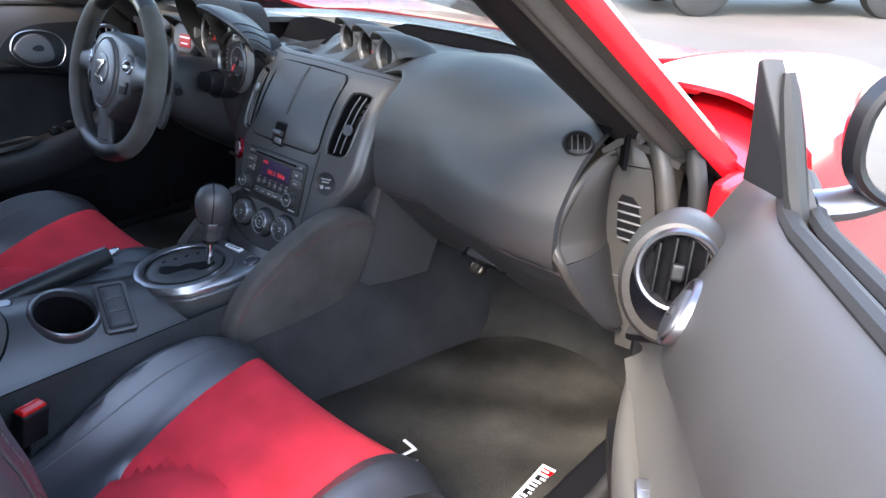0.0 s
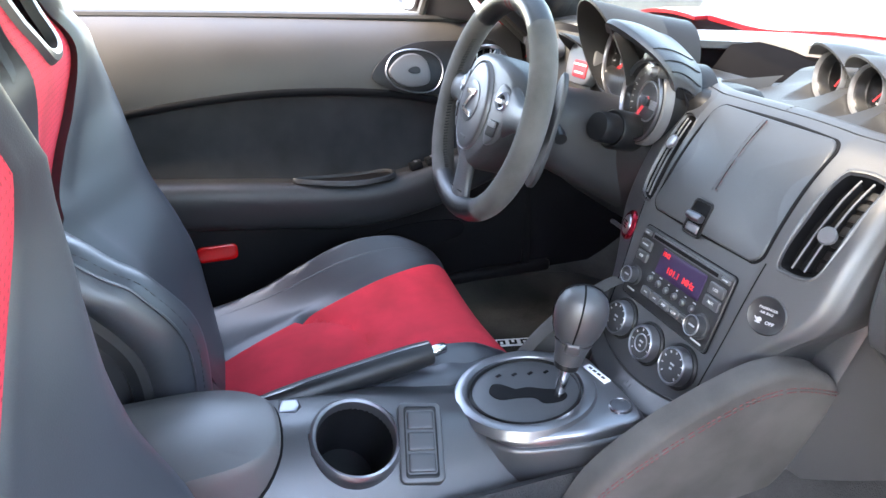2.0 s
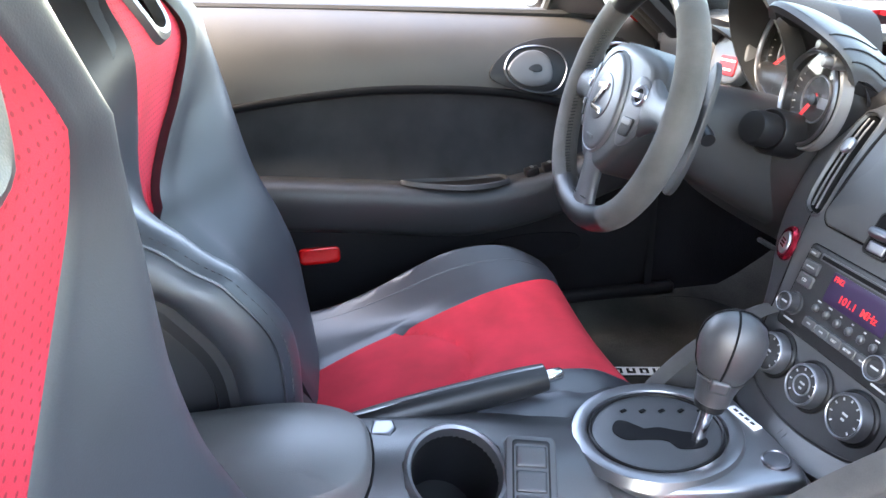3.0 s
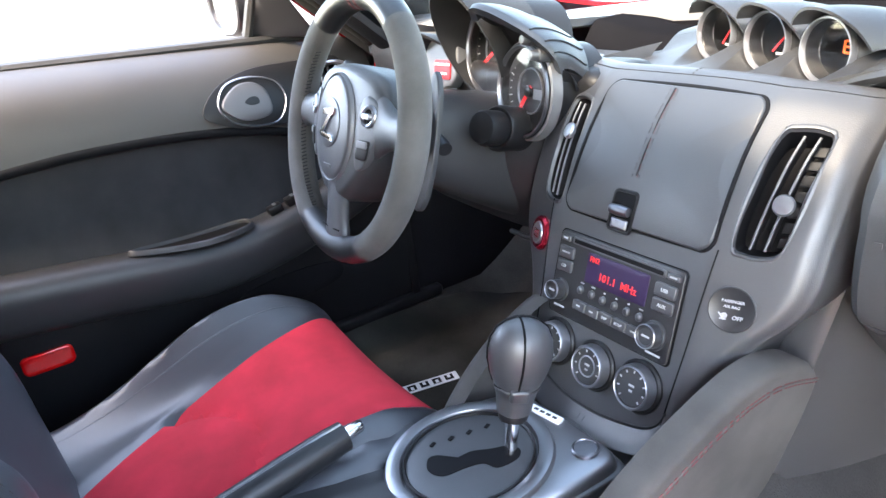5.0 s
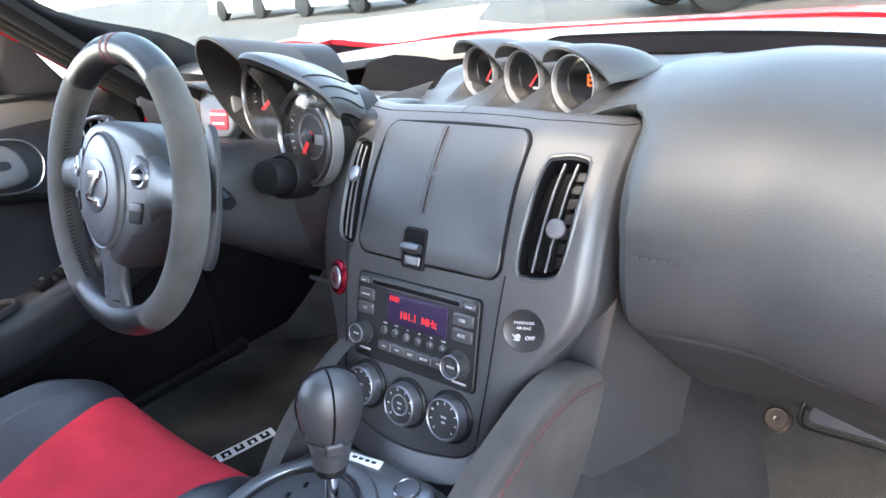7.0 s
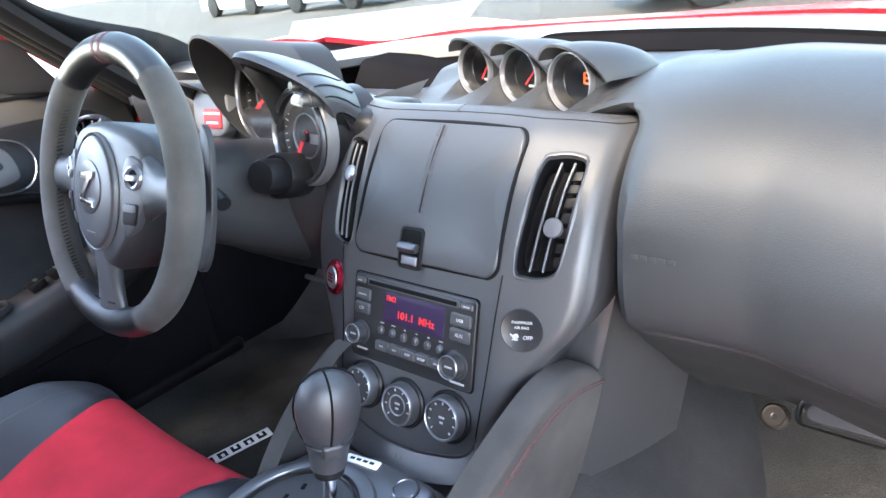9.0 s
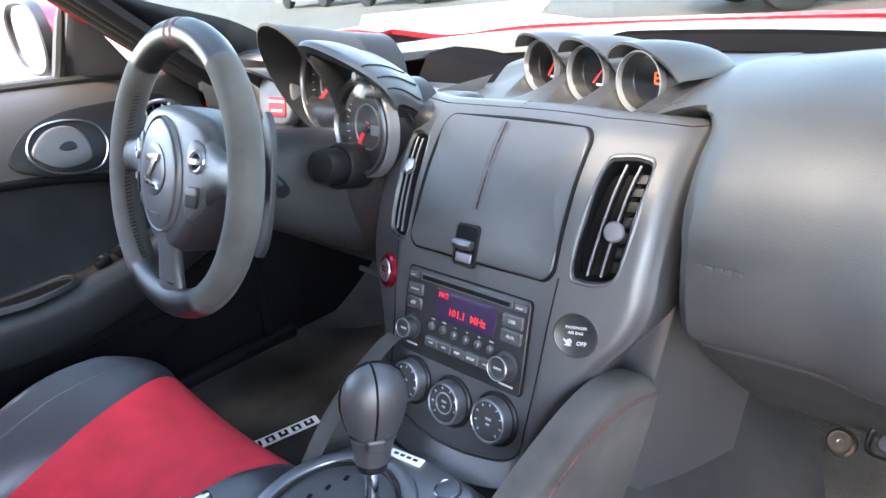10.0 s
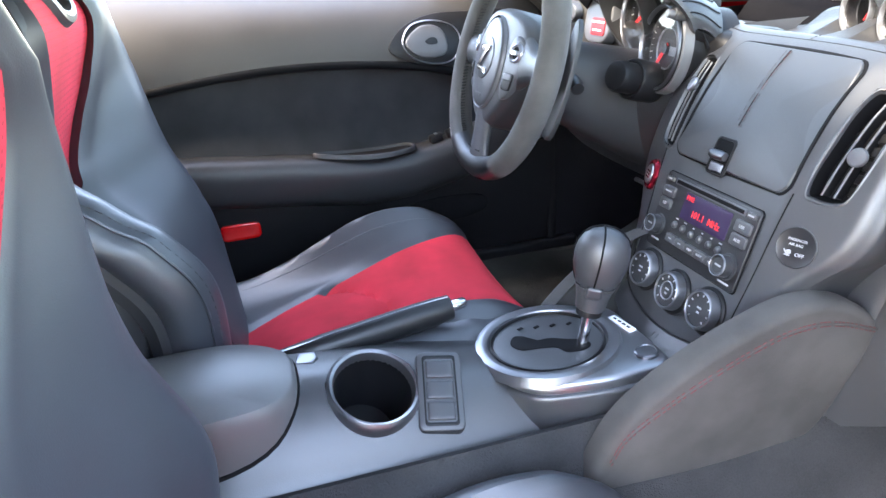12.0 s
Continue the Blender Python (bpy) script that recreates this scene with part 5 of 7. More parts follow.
PADRING = [(0.053 * math.cos(t), 0.070 * math.sin(t) - 0.002) for t in lerp(0, 2 * math.pi, 48)[:-1]]
bm = bmesh.new()
slab(bm, PADRING, dome, 0.020, 0.0310, 0.006)
pad = part("pad", bm, SPOKE, hub, "oval satin grey horn pad")
bm = bmesh.new()
hoop(bm, PADRING, dome, -0.0005, 0.0032, 0.024, 0.0306)
part("pad_rim", bm, SATIN, hub, "silver ring round the horn pad")
bm = bmesh.new()
slab(bm, [(0.031 * math.cos(t), 0.033 * math.sin(t) + 0.004) for t in lerp(0, 2 * math.pi, 36)[:-1]], dome, 0.0300, 0.0322, 0.001)
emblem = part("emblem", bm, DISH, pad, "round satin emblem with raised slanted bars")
for shape in ([(-0.016, 0.022), (0.018, 0.024), (0.016, 0.015), (-0.013, 0.014)], [(0.018, 0.023), (0.008, 0.021), (-0.016, -0.010), (-0.006, -0.009)], [(-0.020, -0.007), (0.018, -0.012), (0.021, -0.019), (-0.013, -0.015)]):
    bm = bmesh.new()
    slab(bm, shape, dome, 0.0315, 0.0355, 0.0009)
    part("raised_bar", bm, CHROME, emblem)
bm = bmesh.new()
slab(bm, round_rect(0.024, 0.005, 0.001, 2), lambda a, b, h: dome(a, b - 0.053, h), 0.0300, 0.0317, 0.0002)
part("print_bar", bm, TRIM, pad)
for side in (-1, 1):
    bm = bmesh.new()
    rows = []
    for s in lerp(0, 1, 12):
        c = V((side * (0.082 + 0.082 * s), 0.012 - 0.004 * s, 0.000 - 0.004 * s))
        h = 0.048 - 0.036 * math.sin(s * 1.9) + 0.020 * s * s
        rows.append([wm @ (c + V((0, h * math.cos(t), 0.013 * math.sin(t)))) for t in lerp(0, 2 * math.pi, 20)[:-1]])
    loft(bm, rows, closed=True, caps=True)
    sp = part("spoke", bm, BAG, wheel, "dark grey side spoke")
    bm = bmesh.new()
    pts = ring_spline([(side * 0.066, 0.040, 0), (side * 0.082, 0.045, 0), (side * 0.102, 0.026, 0), (side * 0.100, 0.000, 0), (side * 0.084, -0.036, 0), (side * 0.064, -0.048, 0), (side * 0.061, -0.010, 0)], 5)
    slab(bm, [(p.x, p.y) for p in pts], dome, 0.020, 0.0285, 0.003)
    sw = part("switch_panel", bm, SPOKE, wheel, "satin grey switch panel")
    bm = bmesh.new()
    hoop(bm, [(side * 0.083 + 0.011 * math.cos(t), 0.022 + 0.013 * math.sin(t)) for t in lerp(0, 2 * math.pi, 24)[:-1]], dome, -0.004, 0.002, 0.0275, 0.0325)
    part("rocker_ring", bm, SILVER, sw)
    bm = bmesh.new()
    slab(bm, [(0.0085 * math.cos(t), 0.0105 * math.sin(t)) for t in lerp(0, 2 * math.pi, 20)[:-1]], lambda a, b, h, side=side: dome(a + side * 0.083, b + 0.022, h), 0.0270, 0.0295, 0.001)
    part("rocker_well", bm, DEEP, sw)
    bm = bmesh.new()
    slab(bm, round_rect(0.013, 0.007, 0.002, 3), lambda a, b, h, side=side: dome(a + side * 0.083, b + 0.022, h), 0.0280, 0.0345, 0.001)
    part("rocker", bm, SILVER, sw)
    bm = bmesh.new()
    slab(bm, round_rect(0.022, 0.026, 0.004, 3), lambda a, b, h, side=side: dome(a * 0.9 + side * (0.078 + 0.2 * b), b - 0.021, h), 0.0270, 0.0305, 0.001)
    bt = part("button", bm, BLACK, sw)
    bm = bmesh.new()
    slab(bm, round_rect(0.019, 0.009, 0.002, 3), lambda a, b, h, side=side: dome(a * 0.9 + side * 0.079, b - 0.014, h), 0.0300, 0.0325, 0.001)
    part("button_bar", bm, SATIN, bt)
bm = bmesh.new()
rows = []
for s in lerp(0, 1, 12):
    c = V((0, -0.072 - 0.090 * s, 0.008 - 0.008 * s))
    w = 0.030 - 0.010 * math.sin(s * 2.2) + 0.016 * s * s
    rows.append([wm @ (c + V((w * math.cos(t), 0, 0.012 * math.sin(t)))) for t in lerp(0, 2 * math.pi, 20)[:-1]])
loft(bm, rows, closed=True, caps=True)
part("lower_spoke", bm, SPOKE, wheel, "satin grey lower spoke")
bm = bmesh.new()
tube(bm, [wm @ V((x, -0.140 + 2.0 * x * x, 0.0125)) for x in lerp(-0.026, 0.026, 10)], 0.0011, 6)
part("spoke_joint", bm, DEEP, wheel)

# ---- centre console ----
console = thing("centre_console", "dark grey plastic centre console between the seats", "centre console", (0, -0.4, 0.35))
CTOP = curve_at([(-1.0, 0.628), (-0.60, 0.626), (-0.45, 0.612), (-0.32, 0.588), (-0.20, 0.566), (-0.08, 0.560), (0.06, 0.600)])


def console_at(u, y):
    """u from -1 (driver's foot of the side) over the top to 1 (passenger's)."""
    k = abs(u)
    w = 0.112 + 0.020 * max(0, (y + 0.3))
    top = CTOP(y)
    fall = 8.5 if u > 0 else 2.5
    if k < 0.6:
        x = 0.096 * k / 0.6
        z = top - fall * x * x
    elif k < 0.74:
        a = (k - 0.6) / 0.14 * math.pi / 2
        x = 0.096 + (w - 0.096) * math.sin(a)
        z = top - fall * 0.096**2 - 0.040 * (1 - math.cos(a)) - 0.010 * math.sin(a)
    else:
        x = w + 0.030 * (k - 0.74) / 0.26
        z = top - fall * 0.096**2 - 0.050 - 0.20 * (k - 0.74) / 0.26
    return V((math.copysign(x, u), y, z))


CUP = V((0.027, -0.464, 0.594))
cm = Matrix.Translation(CUP) @ Euler((radians(-10), radians(24), 0)).to_matrix().to_4x4()
bm = sheet(console_at, lerp(-1, 1, 90), lerp(-1.0, 0.06, 110), 0.004)
inner = cm.inverted()
away = [f for f in bm.faces if (inner @ f.calc_center_median()).xy.length < 0.0535 and abs((inner @ f.calc_center_median()).z) < 0.05]
bmesh.ops.delete(bm, geom=away, context="FACES")
part("shell", bm, TRIM, console, "dark grey console shell")
# padded lid of the storage box
bm = bmesh.new()
lid_out = ring_spline([(-0.092, -0.98, 0), (-0.094, -0.75, 0), (-0.088, -0.62, 0), (-0.055, -0.560, 0), (0.0, -0.547, 0), (0.050, -0.558, 0), (0.080, -0.61, 0), (0.088, -0.75, 0), (0.088, -0.98, 0)], 5)


def lid_foot(a, b):
    return CTOP(b) - (8.5 if a > 0 else 2.5) * a * a - 0.003


def lid_at(a, b, h):
    crown = 0.020 * (1 - (a / 0.1) ** 2) - 0.016 * max(0, (b + 0.66) / 0.11) ** 2
    k = h / 0.026
    return V((a, b, lid_foot(a, b) * (1 - k) + (0.628 + crown) * k))


slab(bm, [(p.x, p.y) for p in lid_out], lid_at, 0.0, 0.026, 0.012)
arm = part("armrest_lid", bm, ARM, console, "grey padded armrest lid")
bm = bmesh.new()
hoop(bm, [(p.x, p.y) for p in lid_out], lambda a, b, h: V((a, b, lid_foot(a, b) + h)), -0.001, 0.003, 0.0, 0.0055)
part("lid_gap", bm, DEEP, console)
bm = bmesh.new()
slab(bm, [(-0.020, -0.010), (0.008, -0.016), (0.014, 0.006), (0.0, 0.014), (-0.016, 0.012)], lambda a, b, h: V((a - 0.030, b - 0.532, 0.610 + h)), 0.0, 0.012, 0.004)
part("lid_catch", bm, GUN, console, "small silver lid catch")

# cup holder
bm = bmesh.new()
lathe(bm, cm, [(0.0575, -0.032), (0.0572, 0.002), (0.0560, 0.0085), (0.0525, 0.0118), (0.0490, 0.0100), (0.0470, 0.004), (0.0462, -0.012)], 56, caps=False)
cup = part("cup_holder", bm, POLISH, console, "round cup holder with a glossy dark rim")
bm = bmesh.new()
loft(bm, [[cm @ V((r * math.cos(t), r * math.sin(t), h)) for t in lerp(0, 2 * math.pi, 40)[:-1]] for r, h in ((0.0474, 0.003), (0.0455, -0.012), (0.0430, -0.070), (0.0400, -0.088), (0.001, -0.090))], closed=True)
part("well", bm, BLACK, cup, "deep black well")
# switch panel beside it
swm = Matrix.Translation((0.045, -0.388, 0.586)) @ Euler((radians(-9), radians(36), radians(-14))).to_matrix().to_4x4()
bm = bmesh.new()
slab(bm, round_rect(0.098, 0.054, 0.008), on(swm), -0.02, 0.004, 0.003)
swp = part("switch_panel", bm, TRIM, console, "three seat heater switches")
bm = bmesh.new()
hoop(bm, round_rect(0.082, 0.038, 0.004), on(swm), -0.003, 0.0030, 0.0036, 0.0046)
part("switch_frame", bm, BLACK, swp)
for k in range(3):
    bm = bmesh.new()
    slab(bm, round_rect(0.0225, 0.033, 0.002, 3), on(swm @ pose(-0.0255 + 0.0255 * k, 0, 0)), 0.002, 0.0066, 0.003)
    part("switch", bm, PANEL, swp)

# knee pads either side of the stack
PAD_EDGE = [(p.x, p.y) for p in ring_spline([(-0.250, 0.492, 0), (-0.240, 0.535, 0), (-0.212, 0.590, 0), (-0.145, 0.645, 0), (-0.065, 0.684, 0), (-0.010, 0.694, 0), (0.045, 0.680, 0), (0.088, 0.648, 0), (0.095, 0.618, 0), (0.084, 0.560, 0), (0.058, 0.488, 0), (0.020, 0.470, 0), (-0.10, 0.468, 0), (-0.20, 0.474, 0), (-0.244, 0.478, 0)], 5)]
for side in (1, -1):

    def pad_at(y, z, h, side=side):
        return V((side * ((0.147 if side > 0 else 0.078) + 0.20 * (z - 0.49) + h), y, z - (0.0 if side > 0 else 0.022)))

    bm = bmesh.new()
    slab(bm, PAD_EDGE, pad_at, -0.022, 0.0135, 0.016, steps=7)
    pad_ob = part("knee_pad", bm, SUEDE, console, "grey suede knee pad with red double stitching")
    for off in (0.0, 0.0065):
        line = spline([(y + 0.4 * off, z - off, 0) for y, z in ((-0.232, 0.530), (-0.212, 0.570), (-0.140, 0.621), (-0.062, 0.660), (-0.012, 0.669), (0.030, 0.662), (0.085, 0.640))], 8)
        bm = bmesh.new()
        stitches(bm, [pad_at(p.x, p.y, 0.0141) for p in line], 0.0045, 0.0022, 0.0007)
        part("double_stitching", bm, STITCH, pad_ob)
    bm = bmesh.new()
    line = spline([(-0.230, 0.527, 0), (-0.210, 0.567, 0), (-0.138, 0.618, 0), (-0.060, 0.657, 0), (-0.010, 0.666, 0), (0.032, 0.659, 0), (0.087, 0.637, 0)], 8)
    tube(bm, [pad_at(p.x, p.y, 0.0131) for p in line], 0.0013, 6)
    part("seam", bm, SUEDE, pad_ob)

    # plain trim plate ahead of the pad, its rear edge rounded over
    def plate_at(u, v, side=side):
        a = V((0.200, 0.110, 0.740)).lerp(V((0.150, 0.072, 0.482)), v)
        b = V((0.240, 0.290, 0.720)).lerp(V((0.222, 0.206, 0.500)), v)
        p = a.lerp(b, max(0.0, u))
        if u < 0:
            k = -u
            p = p + V((-0.006 * k**2 - 0.024 * max(0.0, k - 0.4), -0.010 * math.sin(min(1.0, k) * 1.57), 0))
        else:
            p.x += 0.006 * math.sin(math.pi * u)
        return V((side * p.x, p.y, p.z))

    part("side_plate", sheet(plate_at, [-1.5, -1, -0.75, -0.5, -0.25, 0] + lerp(0.05, 1, 12), lerp(0, 1, 10), 0.010), TRIM, console, "plain grey footwell plate with a rounded edge")

    def tunnel_at(y, v, side=side):
        foot = 0.236 + 0.19 * max(0.0, y + 0.13) * (1 if y < 0.32 else 1.0)
        x = 0.118 + (foot - 0.118) * v**1.1 + 0.05 * max(0.0, y) * (1 - v)
        return V((side * x, y * 1.0, 0.55 - 0.225 * v))

    bm = sheet(lambda y, v: tunnel_at(min(y, 0.295 + 0.30 * (1 - v)), v), lerp(-0.95, 0.62, 44), lerp(0, 1, 14), 0.012)
    # Driver's side uses the near-black carpet: footwell shade put into its colour.
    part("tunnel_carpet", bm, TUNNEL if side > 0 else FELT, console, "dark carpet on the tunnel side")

# ---- gear selector ----
shifter = thing("gear_selector", "automatic gear selector with leather knob and polished ring", "gear selector", (0, -0.2, 0.56))
gp = Matrix.Translation((0.0, -0.208, 0.584)) @ Euler((radians(3), 0, 0)).to_matrix().to_4x4()
ring = [(0.094 * math.cos(t), 0.104 * math.sin(t)) for t in lerp(0, 2 * math.pi, 56)[:-1]]
shape = ring_spline([(-0.090, 0.02, 0), (-0.070, -0.070, 0), (0.0, -0.104, 0), (0.070, -0.075, 0), (0.096, -0.005, 0), (0.104, 0.055, 0), (0.100, 0.094, 0), (0.060, 0.100, 0), (0.0, 0.098, 0), (-0.060, 0.088, 0)], 6)
bm = bmesh.new()
slab(bm, [(p.x * 1.06, p.y * 1.06) for p in shape], on(gp), -0.062, -0.010, 0.006)
part("plinth", bm, TRIM, shifter, "grey egg-shaped plinth")
bm = bmesh.new()
slab(bm, [(p.x, p.y) for p in shape], on(gp), -0.020, 0.004, 0.011)
part("bezel", bm, POLISH, shifter, "polished dark metal bezel")
bm = bmesh.new()
hoop(bm, [(a * 0.86 - 0.006, b * 0.82 - 0.020) for a, b in ring], on(gp), -0.012, 0.013, -0.002, 0.0115)
part("ring", bm, POLISH, shifter, "wide polished ring")
bm = bmesh.new()
hoop(bm, [(a * 0.745 - 0.006, b * 0.705 - 0.020) for a, b in ring], on(gp), -0.003, 0.002, 0.003, 0.0095)
part("inner_ring", bm, BLACK, shifter, "black inner lip")
bm = bmesh.new()
slab(bm, [(a * 0.745 - 0.006, b * 0.705 - 0.020) for a, b in ring], on(gp), 0.0, 0.0058, 0.002)
plate = part("gate_plate", bm, PANEL, shifter, "dark grey shift gate plate")
bm = bmesh.new()
gate = ring_spline([(-0.034, -0.056, 0), (-0.018, -0.066, 0), (0.000, -0.058, 0), (0.006, -0.035, 0), (0.014, -0.016, 0), (0.030, -0.008, 0), (0.034, 0.014, 0), (0.026, 0.026, 0), (0.012, 0.022, 0), (0.002, 0.004, 0), (-0.010, -0.014, 0), (-0.014, -0.034, 0), (-0.030, -0.044, 0)], 5)
slab(bm, [(p.x, p.y) for p in gate], on(gp), 0.0055, 0.0068, 0.0003)
part("gate_slot", bm, DEEP, plate)
for k in range(5):
    bm = bmesh.new()
    block(bm, gp @ pose(-0.050 + 0.006 * k, -0.040 + 0.021 * k, 0.0066, 0, 0, 20), (0.0045, 0.0075, 0.001), 0.0003)
    part("position_mark", bm, DEEP, plate)
bm = bmesh.new()
lathe(bm, gp @ pose(0.072, 0.077, 0.004), [(0.0150, -0.002), (0.0150, 0.003), (0.0130, 0.0042), (0.0120, 0.003), (0.001, 0.0034)], 28)
part("lock_button", bm, GUN, shifter, "round cap on the bezel")
bm = bmesh.new()
slab(bm, round_rect(0.046, 0.011, 0.001, 2), on(gp @ pose(-0.002, 0.085, 0, 0, 0, 9)), 0.003, 0.0058, 0.0004)
lab = part("label", bm, WHITE, shifter, "white sticker with printed bars")
for k in range(4):
    bm = bmesh.new()
    block(bm, gp @ pose(-0.016 + 0.009 * k, 0.083 + 0.0014 * k, 0.0060, 0, 0, 9), (0.006, 0.0035, 0.0005))
    part("print_bar", bm, RUBBER, lab)
# lever
foot = gp @ V((0.020, 0.016, 0.004))
KB, KT = V((0.0205, -0.184, 0.632)), V((0.0300, -0.163, 0.748))
bm = bmesh.new()
tube(bm, [foot, foot.lerp(KB, 0.5), KB + (KT - KB) * 0.08], 0.0072, 16)
part("shaft", bm, CHROME, shifter, "polished shaft")
km = look(KB, KB - (KT - KB))
bm = bmesh.new()
lathe(bm, km, [(0.0095, 0.0), (0.0150, 0.001), (0.0158, 0.006), (0.0150, 0.0085)], 28, 0.95, 1.05)
part("collar", bm, BLACK, shifter, "black lever collar")
bm = bmesh.new()
lathe(bm, km, [(0.0130, 0.007), (0.0168, 0.010), (0.0182, 0.024), (0.0206, 0.036), (0.0226, 0.0405), (0.0222, 0.0418), (0.0208, 0.0424), (0.0222, 0.0440), (0.0268, 0.056), (0.0298, 0.070), (0.0305, 0.082), (0.0288, 0.095), (0.0240, 0.106), (0.0160, 0.113), (0.008, 0.1165), (0.001, 0.1175)], 36, 0.95, 1.10)
knob = part("knob", bm, KNOB, shifter, "black leather selector knob with seams")
bm = bmesh.new()
block(bm, km @ pose(-0.0195, 0.002, 0.040, 0, -8, 0), (0.011, 0.020, 0.016), 0.004, 3)
part("release_button", bm, KNOB, knob, "small thumb release button")
bm = bmesh.new()
tube(bm, [km @ V((0.0214 * 0.95 * math.cos(t), 0.0214 * 1.10 * math.sin(t), 0.0412 - 0.006 * math.cos(t))) for t in lerp(0, 2 * math.pi, 30)[:-1]], 0.0013, 6, closed=True)
part("band_seam", bm, DEEP, knob)
bm = bmesh.new()
prof = [(0.0226, 0.044), (0.0268, 0.056), (0.0299, 0.070), (0.0306, 0.082), (0.0289, 0.095), (0.0241, 0.1062), (0.0162, 0.1134), (0.008, 0.1169), (0.0, 0.1179)]
arc = [km @ V((0.006, -r * 1.10, h)) for r, h in prof] + [km @ V((0.006, r * 1.10, h)) for r, h in reversed(prof)]
tube(bm, arc, 0.0012, 6)
arc = [km @ V((r * 0.952, 0.004, h)) for r, h in prof] + [km @ V((-r * 0.952, 0.004, h)) for r, h in reversed(prof)]
tube(bm, arc, 0.0012, 6)
part("knob_seam", bm, DEEP, knob)

# ---- handbrake ----
brake = thing("handbrake", "black leather handbrake lever with a chrome button", "handbrake", (-0.09, -0.45, 0.56))
h0, h1 = V((-0.072, -0.580, 0.598)), V((-0.100, -0.330, 0.615))
d = (h1 - h0).normalized()
bm = bmesh.new()
tube(bm, [h0 + (h1 - h0) * k for k in lerp(0, 1, 10)], [0.013, 0.0150, 0.0165, 0.0175, 0.0178, 0.018, 0.0182, 0.0185, 0.0185, 0.0182, 0.0165], 18, flat=1.05)
part("grip", bm, GRIP, brake, "black leather grip")
# Thin bright line along the top of the grip.
bm = bmesh.new()
tube(bm, [h0 + (h1 - h0) * k + V((0.002, 0, 0.0158 + 0.0018 * k)) for k in lerp(0.02, 0.99, 10)], [0.0010] + [0.0022] * 9 + [0.0012], 8)
part("top_strip", bm, SILVER, brake, "bright strip along the grip")
bm = bmesh.new()
tube(bm, [h1 - d * 0.004, h1 + d * 0.010, h1 + d * 0.0205, h1 + d * 0.0235], [0.0082, 0.0082, 0.0078, 0.006], 18)
part("release_button", bm, CHROME, brake, "chrome release button")
bm = bmesh.new()
rows = []
for s in lerp(0, 1, 30):
    c = V((-0.092 - 0.012 * s, -0.60 + 0.36 * s, 0.556 + 0.010 * math.sin(math.pi * s) + 0.0016 * math.sin(s * 40)))
    rows.append([c + V(((0.038 - 0.006 * s) * math.cos(t) + 0.0014 * math.sin(5 * t + 9 * s), 0, (0.032 - 0.008 * s) * math.sin(t))) for t in lerp(0, 2 * math.pi, 28)[:-1]])
loft(bm, rows, closed=True, caps=True)
part("gaiter", bm, LEATHER, brake, "black leather gaiter")




# ---- bucket seats ----
PERF = suede("perforated_red_suede", (0.52, 0.016, 0.036), 0.35, (0.65, 0.027, 0.058))
pn, pl = PERF.node_tree.nodes, PERF.node_tree.links
dots = pn.new("ShaderNodeTexVoronoi")
dots.voronoi_dimensions = "2D"
dots.inputs["Scale"].default_value, dots.inputs["Randomness"].default_value = 120.0, 0.0
twist = pn.new("ShaderNodeMapping")
twist.inputs["Rotation"].default_value = (radians(90), radians(45), 0)
pc = pn.new("ShaderNodeTexCoord")
pl.new(pc.outputs["Object"], twist.inputs["Vector"])
pl.new(twist.outputs["Vector"], dots.inputs["Vector"])
hole = pn.new("ShaderNodeMath")
hole.operation, hole.inputs[1].default_value = "LESS_THAN", 0.17
pl.new(dots.outputs["Distance"], hole.inputs[0])
blend = pn.new("ShaderNodeMix")
blend.data_type = "RGBA"
blend.inputs[7].default_value = (0.22, 0.006, 0.016, 1)
base = pn["Principled BSDF"].inputs["Base Color"]
pl.new(base.links[0].from_socket, blend.inputs[6])
pl.new(hole.outputs[0], blend.inputs[0])
pl.new(blend.outputs[2], base)


